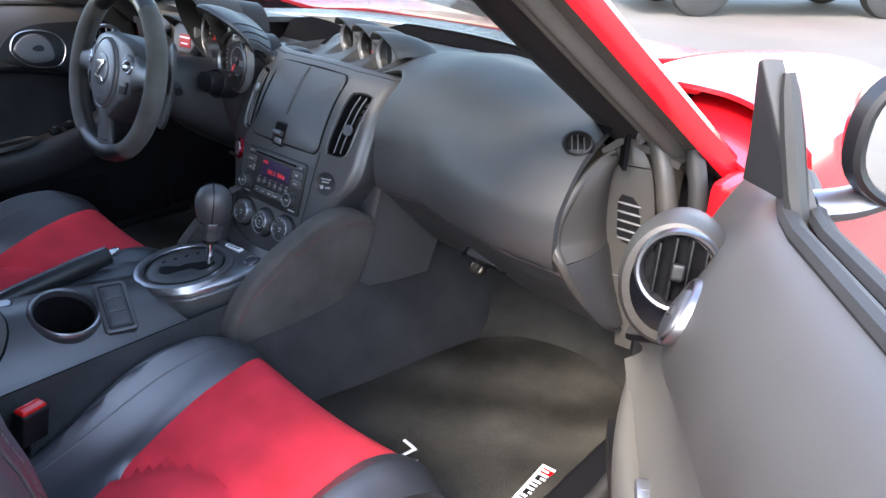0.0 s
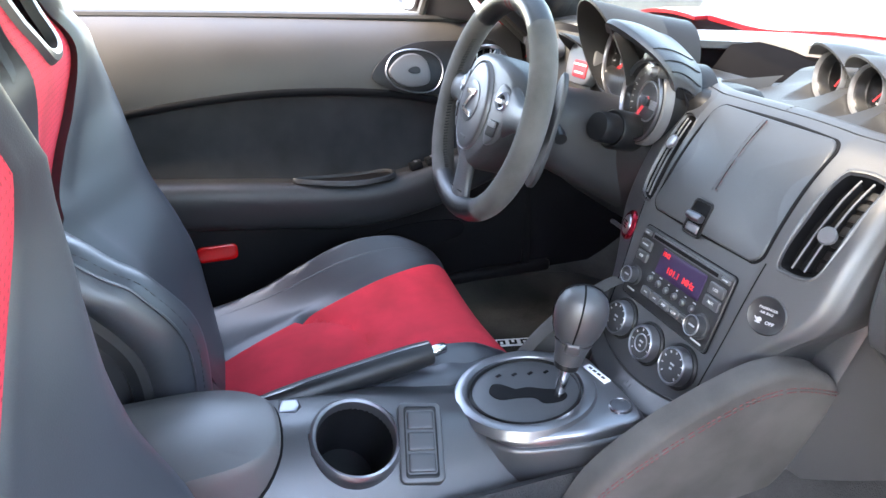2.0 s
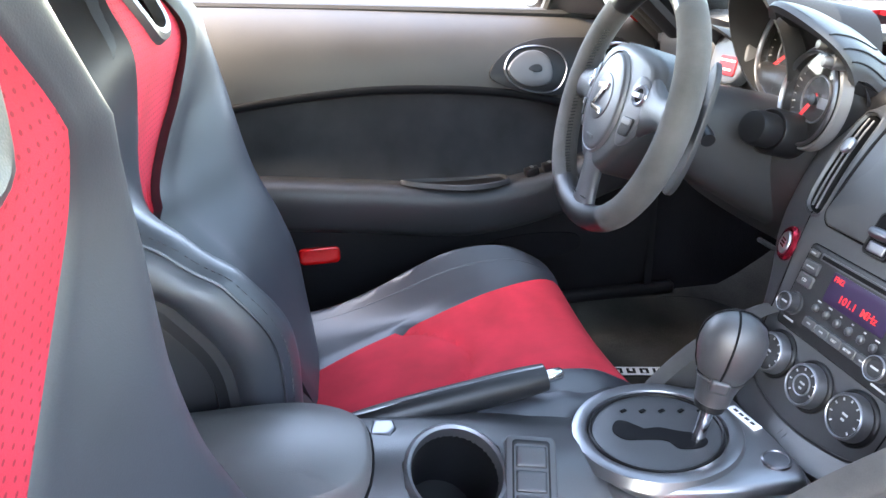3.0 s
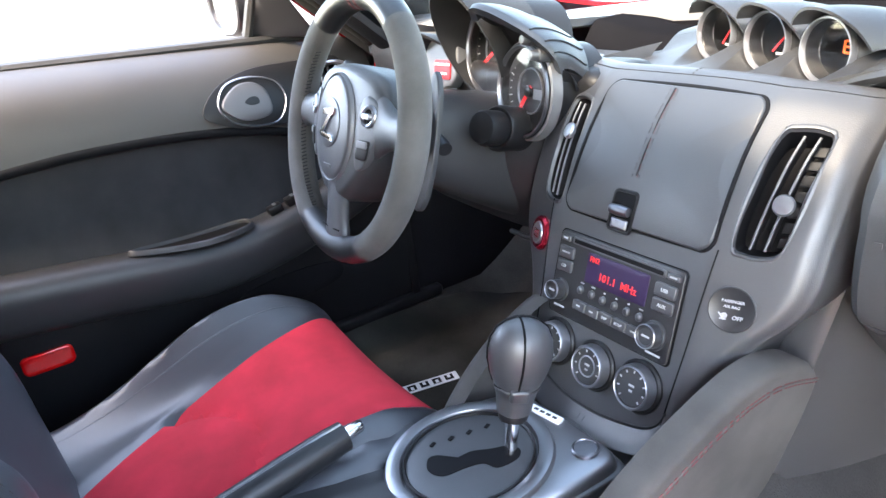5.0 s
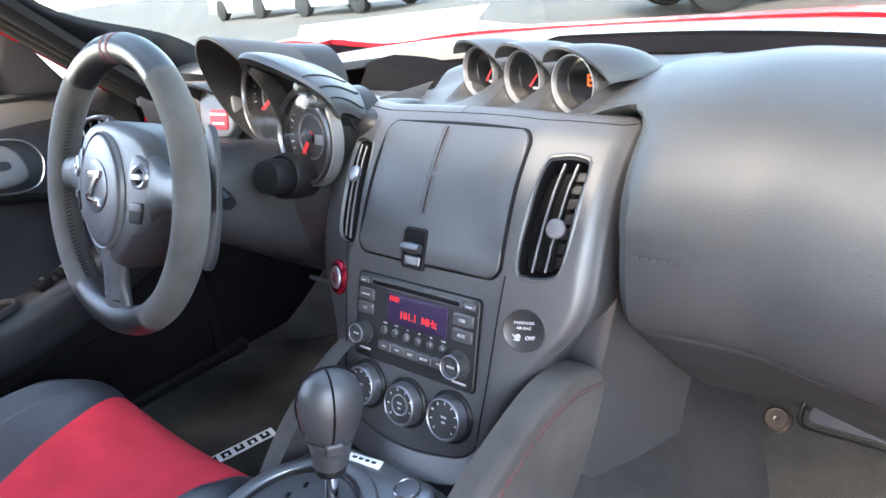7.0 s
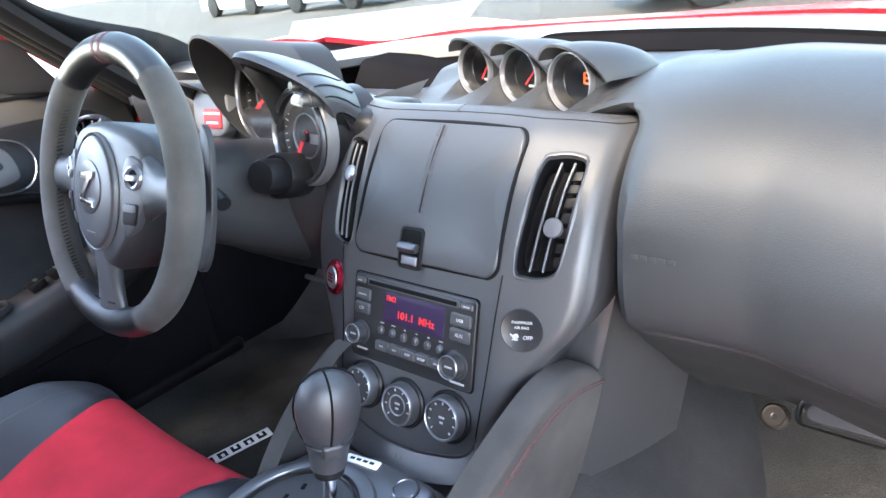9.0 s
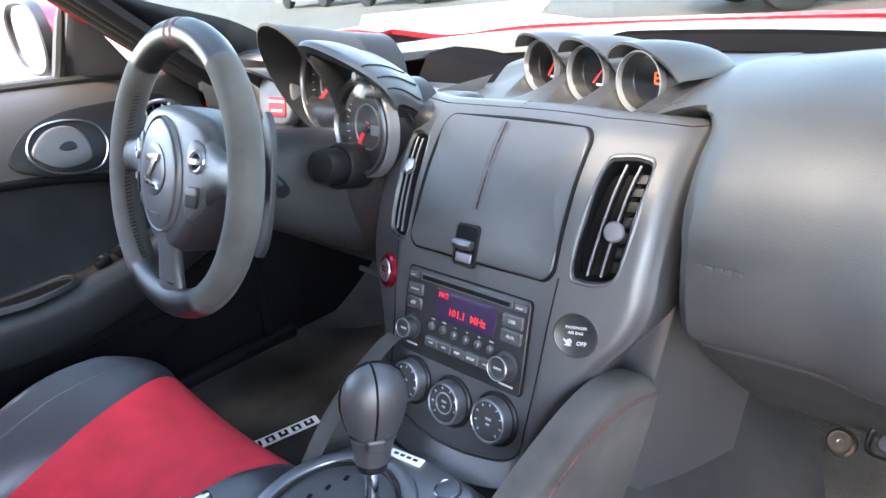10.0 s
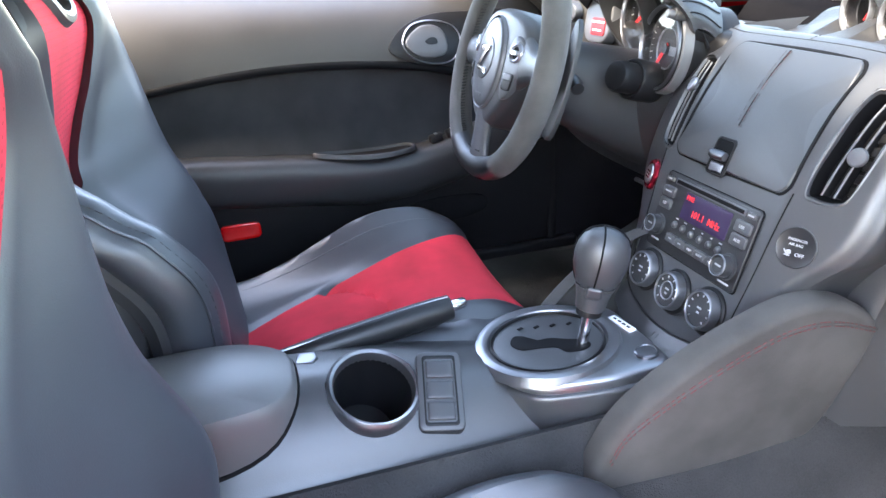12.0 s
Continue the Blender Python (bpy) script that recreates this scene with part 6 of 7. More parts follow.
def make_seat(side, seat_x, slide, drop, lean, foot):
    """One bucket seat; local x grows towards the car's middle line."""
    inward = -side

    def P(x, y, z):
        return V((side * seat_x + inward * x, y + slide, z + drop))

    seat = thing("bucket_seat", "black leather bucket seat with red suede inserts", "seat", (side * seat_x, -0.45 + slide, FLOOR), "pair of bucket seats")
    # cushion: red middle between raised black bolsters
    spread_at = curve_at([(-0.70, 0.035), (-0.66, 0.047), (-0.58, 0.086), (-0.455, 0.128), (-0.335, 0.150), (-0.25, 0.157), (-0.20, 0.170), (-0.155, 0.190)])
    base = curve_at([(-0.70, 0.474), (-0.60, 0.478), (-0.45, 0.503), (-0.30, 0.540), (-0.22, 0.545), (-0.17, 0.520), (-0.155, 0.47)])

    def cushion(x, y):
        z = base(y)
        k = max(0.0, (abs(x) - 0.150) / 0.065)
        lift = 0.068 * min(1, k) ** 1.4 * (0.30 + 0.70 * math.exp(-(((y + 0.37) / 0.15) ** 2))) * min(1, max(0, (-0.155 - y) / 0.10)) ** 0.6
        fall = 4.5 * max(0, abs(x) - 0.215) ** 1.6
        crown = -0.012 * math.cos(min(1, abs(x) / 0.155) * math.pi / 2)
        r = math.hypot(x, y + 0.50)
        crease = -0.013 * math.exp(-(((r - 0.125) / 0.009) ** 2)) * (abs(x) < 0.135) * (y > -0.47)
        crease += 0.014 * math.exp(-((r / 0.10) ** 4))
        return z + lift - fall + crown + crease

    ys = lerp(-0.70, -0.155, 40)
    bm = sheet(lambda u, y: P(u * spread_at(y), y, cushion(u * spread_at(y), y)), lerp(-1, 1, 22), ys, 0.03)
    part("cushion_insert", bm, RED, seat, "red suede cushion insert")
    for s in (-1, 1):
        edge = lambda u, y: spread_at(y) - 0.002 + (0.264 - spread_at(y)) * u
        bm = sheet(lambda u, y: P(s * edge(u, y), y, cushion(s * edge(u, y), y) + 0.006 * min(1.0, u / 0.12) - 0.002), lerp(0, 1, 22), ys, 0.03)
        part("cushion_bolster", bm, LEATHER, seat, "black leather cushion bolster")
        bm = bmesh.new()
        tube(bm, [P(s * 0.197, y, cushion(s * 0.197, y) + 0.002) for y in lerp(-0.66, -0.20, 30)], 0.0022, 6)
        part("piping", bm, LEATHER, seat)
        bm = bmesh.new()
        stitches(bm, [P(s * 0.205, y, cushion(s * 0.205, y) + 0.0028) for y in lerp(-0.66, -0.20, 30)], 0.005, 0.003, 0.0007)
        part("seam_stitching", bm, GREYTHREAD, seat)
    bm = bmesh.new()
    slab(bm, [(-0.21, -0.68), (0.21, -0.68), (0.225, -0.30), (0.20, -0.19), (-0.20, -0.19), (-0.225, -0.30)], lambda a, b, h: P(a, b, h), FLOOR + 0.04, 0.445, 0.02)
    part("seat_base", bm, BLACK, seat, "black seat base")

    # backrest, leaning back
    lean = radians(lean)
    foot_x, foot_y, foot_z = foot

    def B(x, up, out):
        if x < 0:
            x *= 1 - 0.17 * max(0.0, min(1.0, (0.46 - up) / 0.22))
            out *= 1 - 0.36 * max(0.0, min(1.0, (0.40 - up) / 0.20))
        up *= 0.91
        return V((side * foot_x + inward * x, foot_y - up * math.sin(lean) + out * math.cos(lean), foot_z + up * math.cos(lean) + out * math.sin(lean)))

    half = curve_at([(-0.06, 0.205), (0.10, 0.206), (0.25, 0.214), (0.38, 0.213), (0.48, 0.212), (0.58, 0.176), (0.68, 0.130), (0.76, 0.108), (0.80, 0.085)])
    wing = curve_at([(-0.06, 0.005), (0.05, 0.049), (0.18, 0.088), (0.30, 0.064), (0.42, 0.044), (0.55, 0.024), (0.68, 0.018), (0.80, 0.012)])
    insert = curve_at([(-0.06, 0.0012), (0.10, 0.0012), (0.26, 0.0012), (0.31, 0.003), (0.345, 0.026), (0.38, 0.056), (0.42, 0.090), (0.48, 0.128), (0.52, 0.142), (0.57, 0.132), (0.61, 0.104), (0.65, 0.076), (0.70, 0.066), (0.80, 0.05)])

    HEAD = curve_at([(-0.06, 0.0), (0.16, -0.010), (0.30, -0.052), (0.36, -0.045), (0.42, -0.012), (0.48, 0.030), (0.55, 0.070), (0.62, 0.068), (0.80, 0.066)])

    def red_half(up):
        return insert(up - (0.03 if side < 0 else 0.0)) * (1 - 0.12 * max(0.0, min(1.0, (0.53 - up) / 0.10)) * (side < 0))

    def front(x, up):
        w, i = half(up), red_half(up)
        k = max(0.0, min(1.0, (abs(x) - i) / max(0.02, w - i - 0.02)))
        over = max(0.0, (abs(x) - (w - 0.050)) / 0.050)
        lumbar = 0.016 * math.exp(-(((up - 0.16) / 0.12) ** 2))
        head = -0.05 * max(0, (up - 0.72) / 0.08) ** 2 + 0.066 * max(0.0, min(1.0, (up - 0.30) / 0.26)) ** 1.5
        slim = 1 - 1.15 * max(0.0, min(1.0, (up - 0.28) / 0.14)) if side < 0 and x > 0 else 1.0
        rise = k * k * (3 - 2 * k) * 0.6 + 0.4 * k
        if side < 0:
            sunk = HEAD(up) - 0.05 * max(0, (up - 0.72) / 0.08) ** 2
            return slim * wing(up) * rise + lumbar * (1 - k) + sunk + (head - sunk - (0.034 * max(0.0, min(1.0, (up - 0.34) / 0.10)) if x > 0 else 0.0)) * rise - 0.034 * over**2.2
        return slim * wing(up) * rise + lumbar * (1 - k) + head - 0.034 * over**2.2

    ups = lerp(-0.06, 0.80, 72)
    HOLE = (0.560, 0.70, 0.046, 0.066)

    def in_hole(x, up):
        lo, hi, w0, w1 = HOLE
        return lo < up < hi and abs(x) < w0 + (w1 - w0) * (up - lo) / (hi - lo) - 0.006

    bm = bmesh.new()
    us = lerp(-1, 1, 40)
    grid = [[bm.verts.new(B(u * red_half(up), up, front(u * red_half(up), up))) for up in ups] for u in us]
    for a in range(len(us) - 1):
        for b in range(len(ups) - 1):
            um, pm = (us[a] + us[a + 1]) / 2, (ups[b] + ups[b + 1]) / 2
            if not in_hole(um * red_half(pm), pm):
                bm.faces.new((grid[a][b], grid[a + 1][b], grid[a + 1][b + 1], grid[a][b + 1]))
    part("back_insert", bm, PERF, seat, "perforated red suede backrest insert")
    for s in (-1, 1):

        def bolster(u, up, s=s):
            i, w = red_half(up) - 0.002, half(up)
            x = i + (w - i) * min(u, 1.0)
            if u <= 1:
                return B(s * x, up, front(s * x, up) - 0.0015 + 0.0045 * min(1.0, u / 0.07))
            k = u - 1
            return B(s * (w + 0.012 * math.sin(math.pi * min(1, k)) - 0.012 * k), up, front(s * w, up) + 0.003 - 0.055 * k)

        bm = sheet(bolster, lerp(0, 1, 14) + lerp(1.15, 2.0, 6), ups, 0.02)
        part("back_bolster", bm, LEATHER, seat, "black leather backrest bolster")
        bm = bmesh.new()
        tube(bm, [bolster(0.965, up) + V((0, 0, 0.001)) for up in ups[2:-2]], 0.0022, 6)
        part("piping", bm, LEATHER, seat)
        bm = bmesh.new()
        stitches(bm, [bolster(0.92, up) for up in ups[2:-2]], 0.005, 0.003, 0.0009)
        part("seam_stitching", bm, GREYTHREAD, seat)
    # framed opening under the head rest
    lo, hi, w0, w1 = HOLE
    frame_pts = ring_spline([(-w0 + 0.02, lo, 0), (w0 - 0.02, lo, 0), (w0 + 0.004, lo + 0.03, 0), (w1, hi - 0.02, 0), (w1 - 0.02, hi, 0), (-w1 + 0.02, hi, 0), (-w1, hi - 0.02, 0), (-w0 - 0.004, lo + 0.03, 0)], 4)
    bm = bmesh.new()
    hoop(bm, [(p.x, p.y) for p in frame_pts], lambda a, b, h: B(a, b, front(a, b) + h), -0.012, 0.013, -0.004, 0.011)
    hf = part("opening_frame", bm, TRIM, seat, "grey plastic frame round the harness opening")
    bm = bmesh.new()
    slab(bm, [(p.x, p.y) for p in frame_pts], lambda a, b, h: B(a, b, front(a, b) * 0.6 - 0.05 + h), -0.02, 0.0, 0.002)
    part("opening_back", bm, BAG, hf)
    # hard shell behind
    bm = sheet(lambda u, up: B(u * (half(up) - 0.004), up, front(half(up), up) - 0.055 - 0.035 * (1 - u * u)), lerp(-1, 1, 16), ups, 0.012)
    part("back_shell", bm, BLACK, seat, "hard black seat shell")
    bm = bmesh.new()
    loft(bm, [[B(s_ * (half(up) - 0.004), up, o) for o in (front(half(up), up) - 0.04, front(half(up), up) - 0.06)] for s_ in (1,) for up in ups])
    loft(bm, [[B(-(half(up) - 0.004), up, o) for o in (front(half(up), up) - 0.04, front(half(up), up) - 0.06)] for up in ups])
    part("back_side", bm, DARKTRIM, seat, "black side panel of the backrest")
    # moulded side panel between the backrest and the console
    bm = bmesh.new()
    slab(bm, [(p.x, p.y) for p in ring_spline([(-0.93, 0.45, 0), (-0.66, 0.45, 0), (-0.60, 0.50, 0), (-0.62, 0.57, 0), (-0.70, 0.66, 0), (-0.78, 0.74, 0), (-0.90, 0.76, 0)], 5)], lambda a, b, h: V((side * foot_x + inward * (0.155 + h), a + slide, b + drop)), -0.02, 0.022, 0.014)
    part("side_panel", bm, DARKTRIM, seat, "dark moulded side panel of the seat")
    return seat


make_seat(-1, 0.350, 0.0, 0.0, 19, (0.325, -0.655, 0.514))
make_seat(1, 0.405, -0.050, -0.045, 7, (0.360, -0.693, 0.50))


# ---- floor mats ----
MAT = material("mat_pile", (0.026, 0.0257, 0.0235), 0.95, vary=0.3, grain=500, bump=1.0, blotch=6, spread=0.04, second=(0.062, 0.060, 0.053), depth=0.002, spec=0.08)


# the brushed pile lies in alternating bands
mn, ml = MAT.node_tree.nodes, MAT.node_tree.links
band = mn.new("ShaderNodeTexWave")
band.inputs["Scale"].default_value, band.inputs["Distortion"].default_value, band.inputs["Detail"].default_value, band.inputs["Detail Scale"].default_value = 1.7, 6.0, 3.0, 0.9
turn = mn.new("ShaderNodeMapping")
turn.inputs["Rotation"].default_value = (0, 0, radians(62))
mc_ = mn.new("ShaderNodeTexCoord")
ml.new(mc_.outputs["Object"], turn.inputs["Vector"])
ml.new(turn.outputs["Vector"], band.inputs["Vector"])
shade = mn.new("ShaderNodeMapRange")
shade.inputs["To Min"].default_value, shade.inputs["To Max"].default_value = 0.72, 1.22
ml.new(band.outputs["Fac"], shade.inputs["Value"])
gain = mn.new("ShaderNodeVectorMath")
gain.operation = "SCALE"
mbase = mn["Principled BSDF"].inputs["Base Color"]
ml.new(mbase.links[0].from_socket, gain.inputs[0])
ml.new(shade.outputs["Result"], gain.inputs["Scale"])
ml.new(gain.outputs[0], mbase)


def make_mat(side, label):
    mat = thing("floor_mat", label, "mat", (side * 0.45, 0.1, FLOOR), "pair of floor mats")
    outline = [(p.x, p.y) for p in ring_spline([(side * 0.252, -0.17, 0), (side * 0.262, 0.0, 0), (side * 0.30, 0.20, 0), (side * 0.335, 0.29, 0), (side * 0.42, 0.33, 0), (side * 0.58, 0.34, 0), (side * 0.70, 0.28, 0), (side * 0.735, 0.12, 0), (side * 0.72, -0.16, 0), (side * 0.50, -0.20, 0)], 6)]
    bm = bmesh.new()
    slab(bm, outline, lambda a, b, h: floor_at(a, b) * 1.0 + V((0, 0, h)), 0.0, 0.009, 0.005)
    part("carpet", bm, MAT, mat)
    bm = bmesh.new()
    hoop(bm, outline, lambda a, b, h: floor_at(a, b) + V((0, 0, h)), -0.005, 0.001, 0.001, 0.0098)
    part("binding", bm, MAT, mat, "bound grey edge")
    return mat


def mat_plate(mat, p, q, wide, colours):
    """A sewn badge between two floor points, with upright bars across it."""
    p, q = V(p), V(q)
    d = (q - p)
    side = V((-d.y, d.x, 0)).normalized()
    m = Matrix.Translation((p + q) / 2) @ Matrix.Rotation(math.atan2(d.y, d.x), 4, "Z")
    bm = bmesh.new()
    slab(bm, round_rect(d.length, wide, 0.002, 2), on(m), 0.0, 0.0016, 0.0004)
    plate_ob = part("badge", bm, WHITE, mat, "white woven badge with dark bars")
    n = len(colours)
    for k, c in enumerate(colours):
        bm = bmesh.new()
        x = d.length * ((k + 0.5) / n - 0.5) * 0.92
        block(bm, m @ pose(x, 0, 0.0017), (d.length / n * 0.62, wide * 0.62, 0.0008))
        part("badge_bar", bm, c, plate_ob)
        bm = bmesh.new()
        block(bm, m @ pose(x, 0.1 * wide * (-1) ** k, 0.0022), (d.length / n * 0.22, wide * 0.34, 0.0006))
        part("badge_gap", bm, WHITE, plate_ob)


driver_mat = make_mat(-1, "dark grey carpet mat with a white badge in the driver's footwell")
mat_plate(driver_mat, (-0.511, -0.096, 0.3405), (-0.480, 0.036, 0.3405), 0.028, [DEEP] * 5)
passenger_mat = make_mat(1, "dark grey carpet mat with pale emblem in the passenger's footwell")
mat_plate(passenger_mat, (0.700, -0.080, 0.358), (0.690, 0.026, 0.358), 0.034, [DEEP, DEEP, DEEP, DEEP, REDLENS])
for a0, b0, a1, b1 in ((0.446, -0.086, 0.480, -0.090), (0.476, -0.092, 0.470, -0.132), (0.466, -0.132, 0.502, -0.108)):
    bm = bmesh.new()
    tube(bm, [(a0, b0, 0.344), ((a0 + a1) / 2, (b0 + b1) / 2, 0.3445), (a1, b1, 0.344)], 0.0035, 6, flat=0.5)
    part("emblem_bar", bm, WHITE, passenger_mat, "pale slanted emblem bar")

# ---- belt buckle beside the passenger seat ----
buckle = thing("belt_buckle", "black seat belt buckle with a red release button", "belt buckle", (0.165, -0.58, 0.45))
bkm = pose(0.168, -0.585, 0.520, -8, 10, 20)
bm = bmesh.new()
block(bm, bkm, (0.026, 0.046, 0.056), 0.005, 3)
part("body", bm, BLACK, buckle)
bm = bmesh.new()
block(bm, bkm @ pose(0, 0, 0.027), (0.019, 0.040, 0.012), 0.003, 3)
part("release_button", bm, REDLENS, buckle, "red release button")
bm = bmesh.new()
tube(bm, [bkm @ V((0, 0, -0.02)), bkm @ V((0.004, -0.004, -0.09)), bkm @ V((0.010, -0.010, -0.16))], 0.012, 10, flat=0.5)
part("strap", bm, RUBBER, buckle, "black stalk strap")


# ---- doors ----
def door_panel(side, m, opened):
    """A door in the car's own lines, then turned by m."""
    word = "open" if opened else "closed"
    door = thing("%s_door" % ("passenger" if side > 0 else "driver"), "%s car door with grey trim panel and suede inlay" % word, "door", m @ V((side * 0.80, -0.45, 0.36)), "two doors")
    BELT = curve_at([(-1.12, 1.045), (-0.5, 1.008), (0.0, 0.975), (0.10, 0.968)])
    LINE = curve_at([(-1.12, 0.800), (-0.80, 0.846), (-0.60, 0.868), (-0.42, 0.872), (-0.20, 0.850), (-0.05, 0.805), (0.10, 0.72)])
    ARM = curve_at([(-1.12, 0.735), (-0.75, 0.722), (-0.50, 0.695), (-0.30, 0.672), (-0.15, 0.690), (0.0, 0.735), (0.10, 0.76)] if not opened else [(-1.12, 0.735), (-0.75, 0.722), (-0.50, 0.690), (-0.30, 0.660), (-0.15, 0.662), (0.0, 0.672), (0.10, 0.68)])

    set_back = 0.042 if opened else 0.0

    def W(x, y, z):
        return m @ V((side * (x + set_back * ease((y + 0.17) / 0.22) * ease((z - 0.70) / 0.14)), y, z))

    ys = lerp(-1.10, 0.10, 48)
    # upper panel rolls from the window line down to the crease
    bm = sheet(lambda y, v: W(0.800 - 0.075 * math.sin(v * 1.5) ** 0.8 + 0.02 * (y + 0.5) * (1 - v), y, BELT(y) - (BELT(y) - LINE(y)) * v + 0.010 * math.sin(math.pi * v)), ys, lerp(0, 1, 14), 0.01)
    # Open door's copy carries sunlight in its colour, the driver's copy shade.
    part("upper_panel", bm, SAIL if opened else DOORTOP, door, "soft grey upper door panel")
    bm = bmesh.new()
    tube(bm, [W(0.732, y, LINE(y) - 0.004) for y in ys], 0.005 if opened else 0.010, 10)
    part("crease", bm, DEEP, door, "dark groove under the upper panel")
    # suede inlay
    bm = sheet(lambda y, v: W(0.742 + 0.016 * math.sin(math.pi * v) - 0.010 * v, y, LINE(y) - 0.008 - (LINE(y) - 0.008 - ARM(y)) * v), ys, lerp(0, 1, 10), 0.01)
    # Same suede both sides: sunlit colour on the open door, shaded on the driver's.
    part("inlay", bm, SUNLITSUEDE if opened else SHADEDSUEDE, door, "brushed grey suede door inlay")
    # arm rest shelf and lower panel
    arm = spline([(0.735, 0, 0.002), (0.690, 0, 0.004), (0.670, 0, -0.012), (0.668, 0, -0.045), (0.682, 0, -0.085), (0.715, 0, -0.105)], 4)
    bm = sheet(lambda y, k: W(arm[int(k)].x + (0.042 if opened else 0.0) * (0.76 - arm[int(k)].x) / 0.09 + 0.03 * max(0, (y + 0.1) / 0.2) ** 2, y, ARM(y) + arm[int(k)].z), ys, range(len(arm)), 0.012)
    # Arm rest coloured pale for the sun when open, dark for shade when closed.
    part("arm_rest", bm, SUNLITSUEDE if opened else DARKTRIM, door, "padded grey arm rest")
    bm = sheet(lambda y, v: W(0.722 + 0.010 * v + 0.03 * v * v, y, (ARM(y) - 0.102) * (1 - v) + 0.36 * v), ys, lerp(0, 1, 10), 0.012)
    # Lower panel blackened: shade low in the footwell is put into its colour.
    part("lower_panel", bm, BLACK, door, "dark grey lower door panel")
    bm = bmesh.new()
    tube(bm, [W(0.721, y, ARM(y) - 0.103) for y in lerp(-1.1, -0.30, 24)], 0.0022, 6)
    # Seam drawn in lighter grey: the highlight along it is put into the colour.
    part("panel_gap_glint", bm, TRIM, door)
    # pull cup and window switches
    pc = spline([(0.688, -0.415, 0), (0.680, -0.33, 0), (0.680, -0.27, 0), (0.692, -0.225, 0)], 6)
    bm = bmesh.new()
    shape = ring_spline([(-0.115, 0.006, 0), (-0.04, 0.024, 0), (0.07, 0.026, 0), (0.085, 0.0, 0), (0.06, -0.022, 0), (-0.02, -0.020, 0)], 5)
    slab(bm, [(p.x, p.y) for p in shape], lambda a, b, h: W(0.700 - b + 0.0 * h, -0.315 + a, ARM(-0.315 + a) + 0.004 + h), 0.0, 0.006, 0.001)
    pull = part("pull_cup", bm, DEEP, door, "pull cup sunk in the arm rest")
    bm = bmesh.new()
    hoop(bm, [(p.x, p.y) for p in shape], lambda a, b, h: W(0.700 - b, -0.315 + a, ARM(-0.315 + a) + 0.006 + h), -0.002, 0.008, 0.0, 0.010)
    part("pull_rim", bm, DARKTRIM, pull)
    for k in range(2):
        bm = bmesh.new()
        y = -0.175 + 0.036 * k
        block(bm, m @ pose(side * (0.736 if opened else 0.698), y, ARM(y) + 0.012, 12, 0, 0), (0.022, 0.028, 0.016), 0.004)
        ws_ = part("window_switch", bm, SILVER if opened else BLACK, door, "satin silver window switch" if opened else "black window switch")
        bm = bmesh.new()
        block(bm, m @ pose(side * (0.736 if opened else 0.698), y, ARM(y) + 0.021, 12, 0, 0), (0.012, 0.006, 0.001))
        part("print_bar", bm, SILVER, ws_)
    # inner handle in its oval bowl
    hc = (-0.128, 0.888) if opened else (-0.160, 0.890)

    def bowl(a, b, h):
        y, z = hc[0] + a, hc[1] + b
        v = max(0.0, min(1.0, (BELT(y) - z) / (BELT(y) - LINE(y))))
        return W(0.797 - 0.075 * math.sin(v * 1.5) ** 0.8 + 0.02 * (y + 0.5) * (1 - v) - h, y, z)

    oval = [(p.x * (0.58 if opened else 1), p.y * (0.70 if opened else 1)) for p in ring_spline([(-0.062, 0.004, 0), (-0.040, 0.034, 0), (0.005, 0.040, 0), (0.050, 0.026, 0), (0.062, -0.004, 0), (0.040, -0.038, 0), (0.0, -0.042, 0), (-0.045, -0.026, 0)], 6)]
    if not opened:
        bm = bmesh.new()
        brow_shape = ring_spline([(-0.092, -0.004, 0), (-0.055, 0.034, 0), (0.010, 0.052, 0), (0.10, 0.050, 0), (0.19, 0.044, 0), (0.20, 0.0, 0), (0.18, -0.045, 0), (0.10, -0.052, 0), (0.0, -0.046, 0), (-0.060, -0.030, 0)], 5)
        slab(bm, [(p.x, p.y) for p in brow_shape], bowl, -0.006, 0.0052, 0.001)
        part("handle_panel", bm, BLACK, door, "dark recessed panel round the handle and outlet")
    bm = bmesh.new()
    hoop(bm, oval, bowl, -0.0020, 0.0028, -0.004, 0.0085)
    hb = part("handle_bezel", bm, GUN if opened else SILVER, door, "satin silver handle surround")
    bm = bmesh.new()
    slab(bm, oval, bowl, -0.004, 0.0062, 0.001)
    part("bowl", bm, BLACK, hb, "dark dish")
    bm = bmesh.new()
    lever = [((p.x - 0.006) * (0.58 if opened else 1), p.y * (0.70 if opened else 1)) for p in ring_spline([(-0.056, 0.002, 0), (-0.020, 0.032, 0), (0.022, 0.034, 0), (0.046, 0.012, 0), (0.040, -0.028, 0), (-0.020, -0.030, 0)], 6)]
    slab(bm, [(a * 0.86 - 0.004, b * 0.92) for a, b in lever], bowl, 0.0, 0.012, 0.004)
    lv = part("inner_handle", bm, DISH if opened else SPOKE, door, "satin silver door release")
    bm = bmesh.new()
    slab(bm, [(a * 0.26, b * 0.20 + 0.002) for a, b in lever], bowl, 0.0100, 0.0128, 0.0006)
    part("lock_rim", bm, BLACK, lv)
    # round air outlet ahead of the handle
    vc = V((0.745, -0.060, 0.896)) if opened else V((0.738, 0.004, 0.888))
    vm_ = look(V((side * vc.x, vc.y, vc.z)), V((side * vc.x, vc.y, vc.z)) + V((side * (0.25 if opened else 0.8), 0.95 if opened else 0.55, -0.25 if opened else -0.10)))
    vm_ = m @ vm_
    bm = bmesh.new()
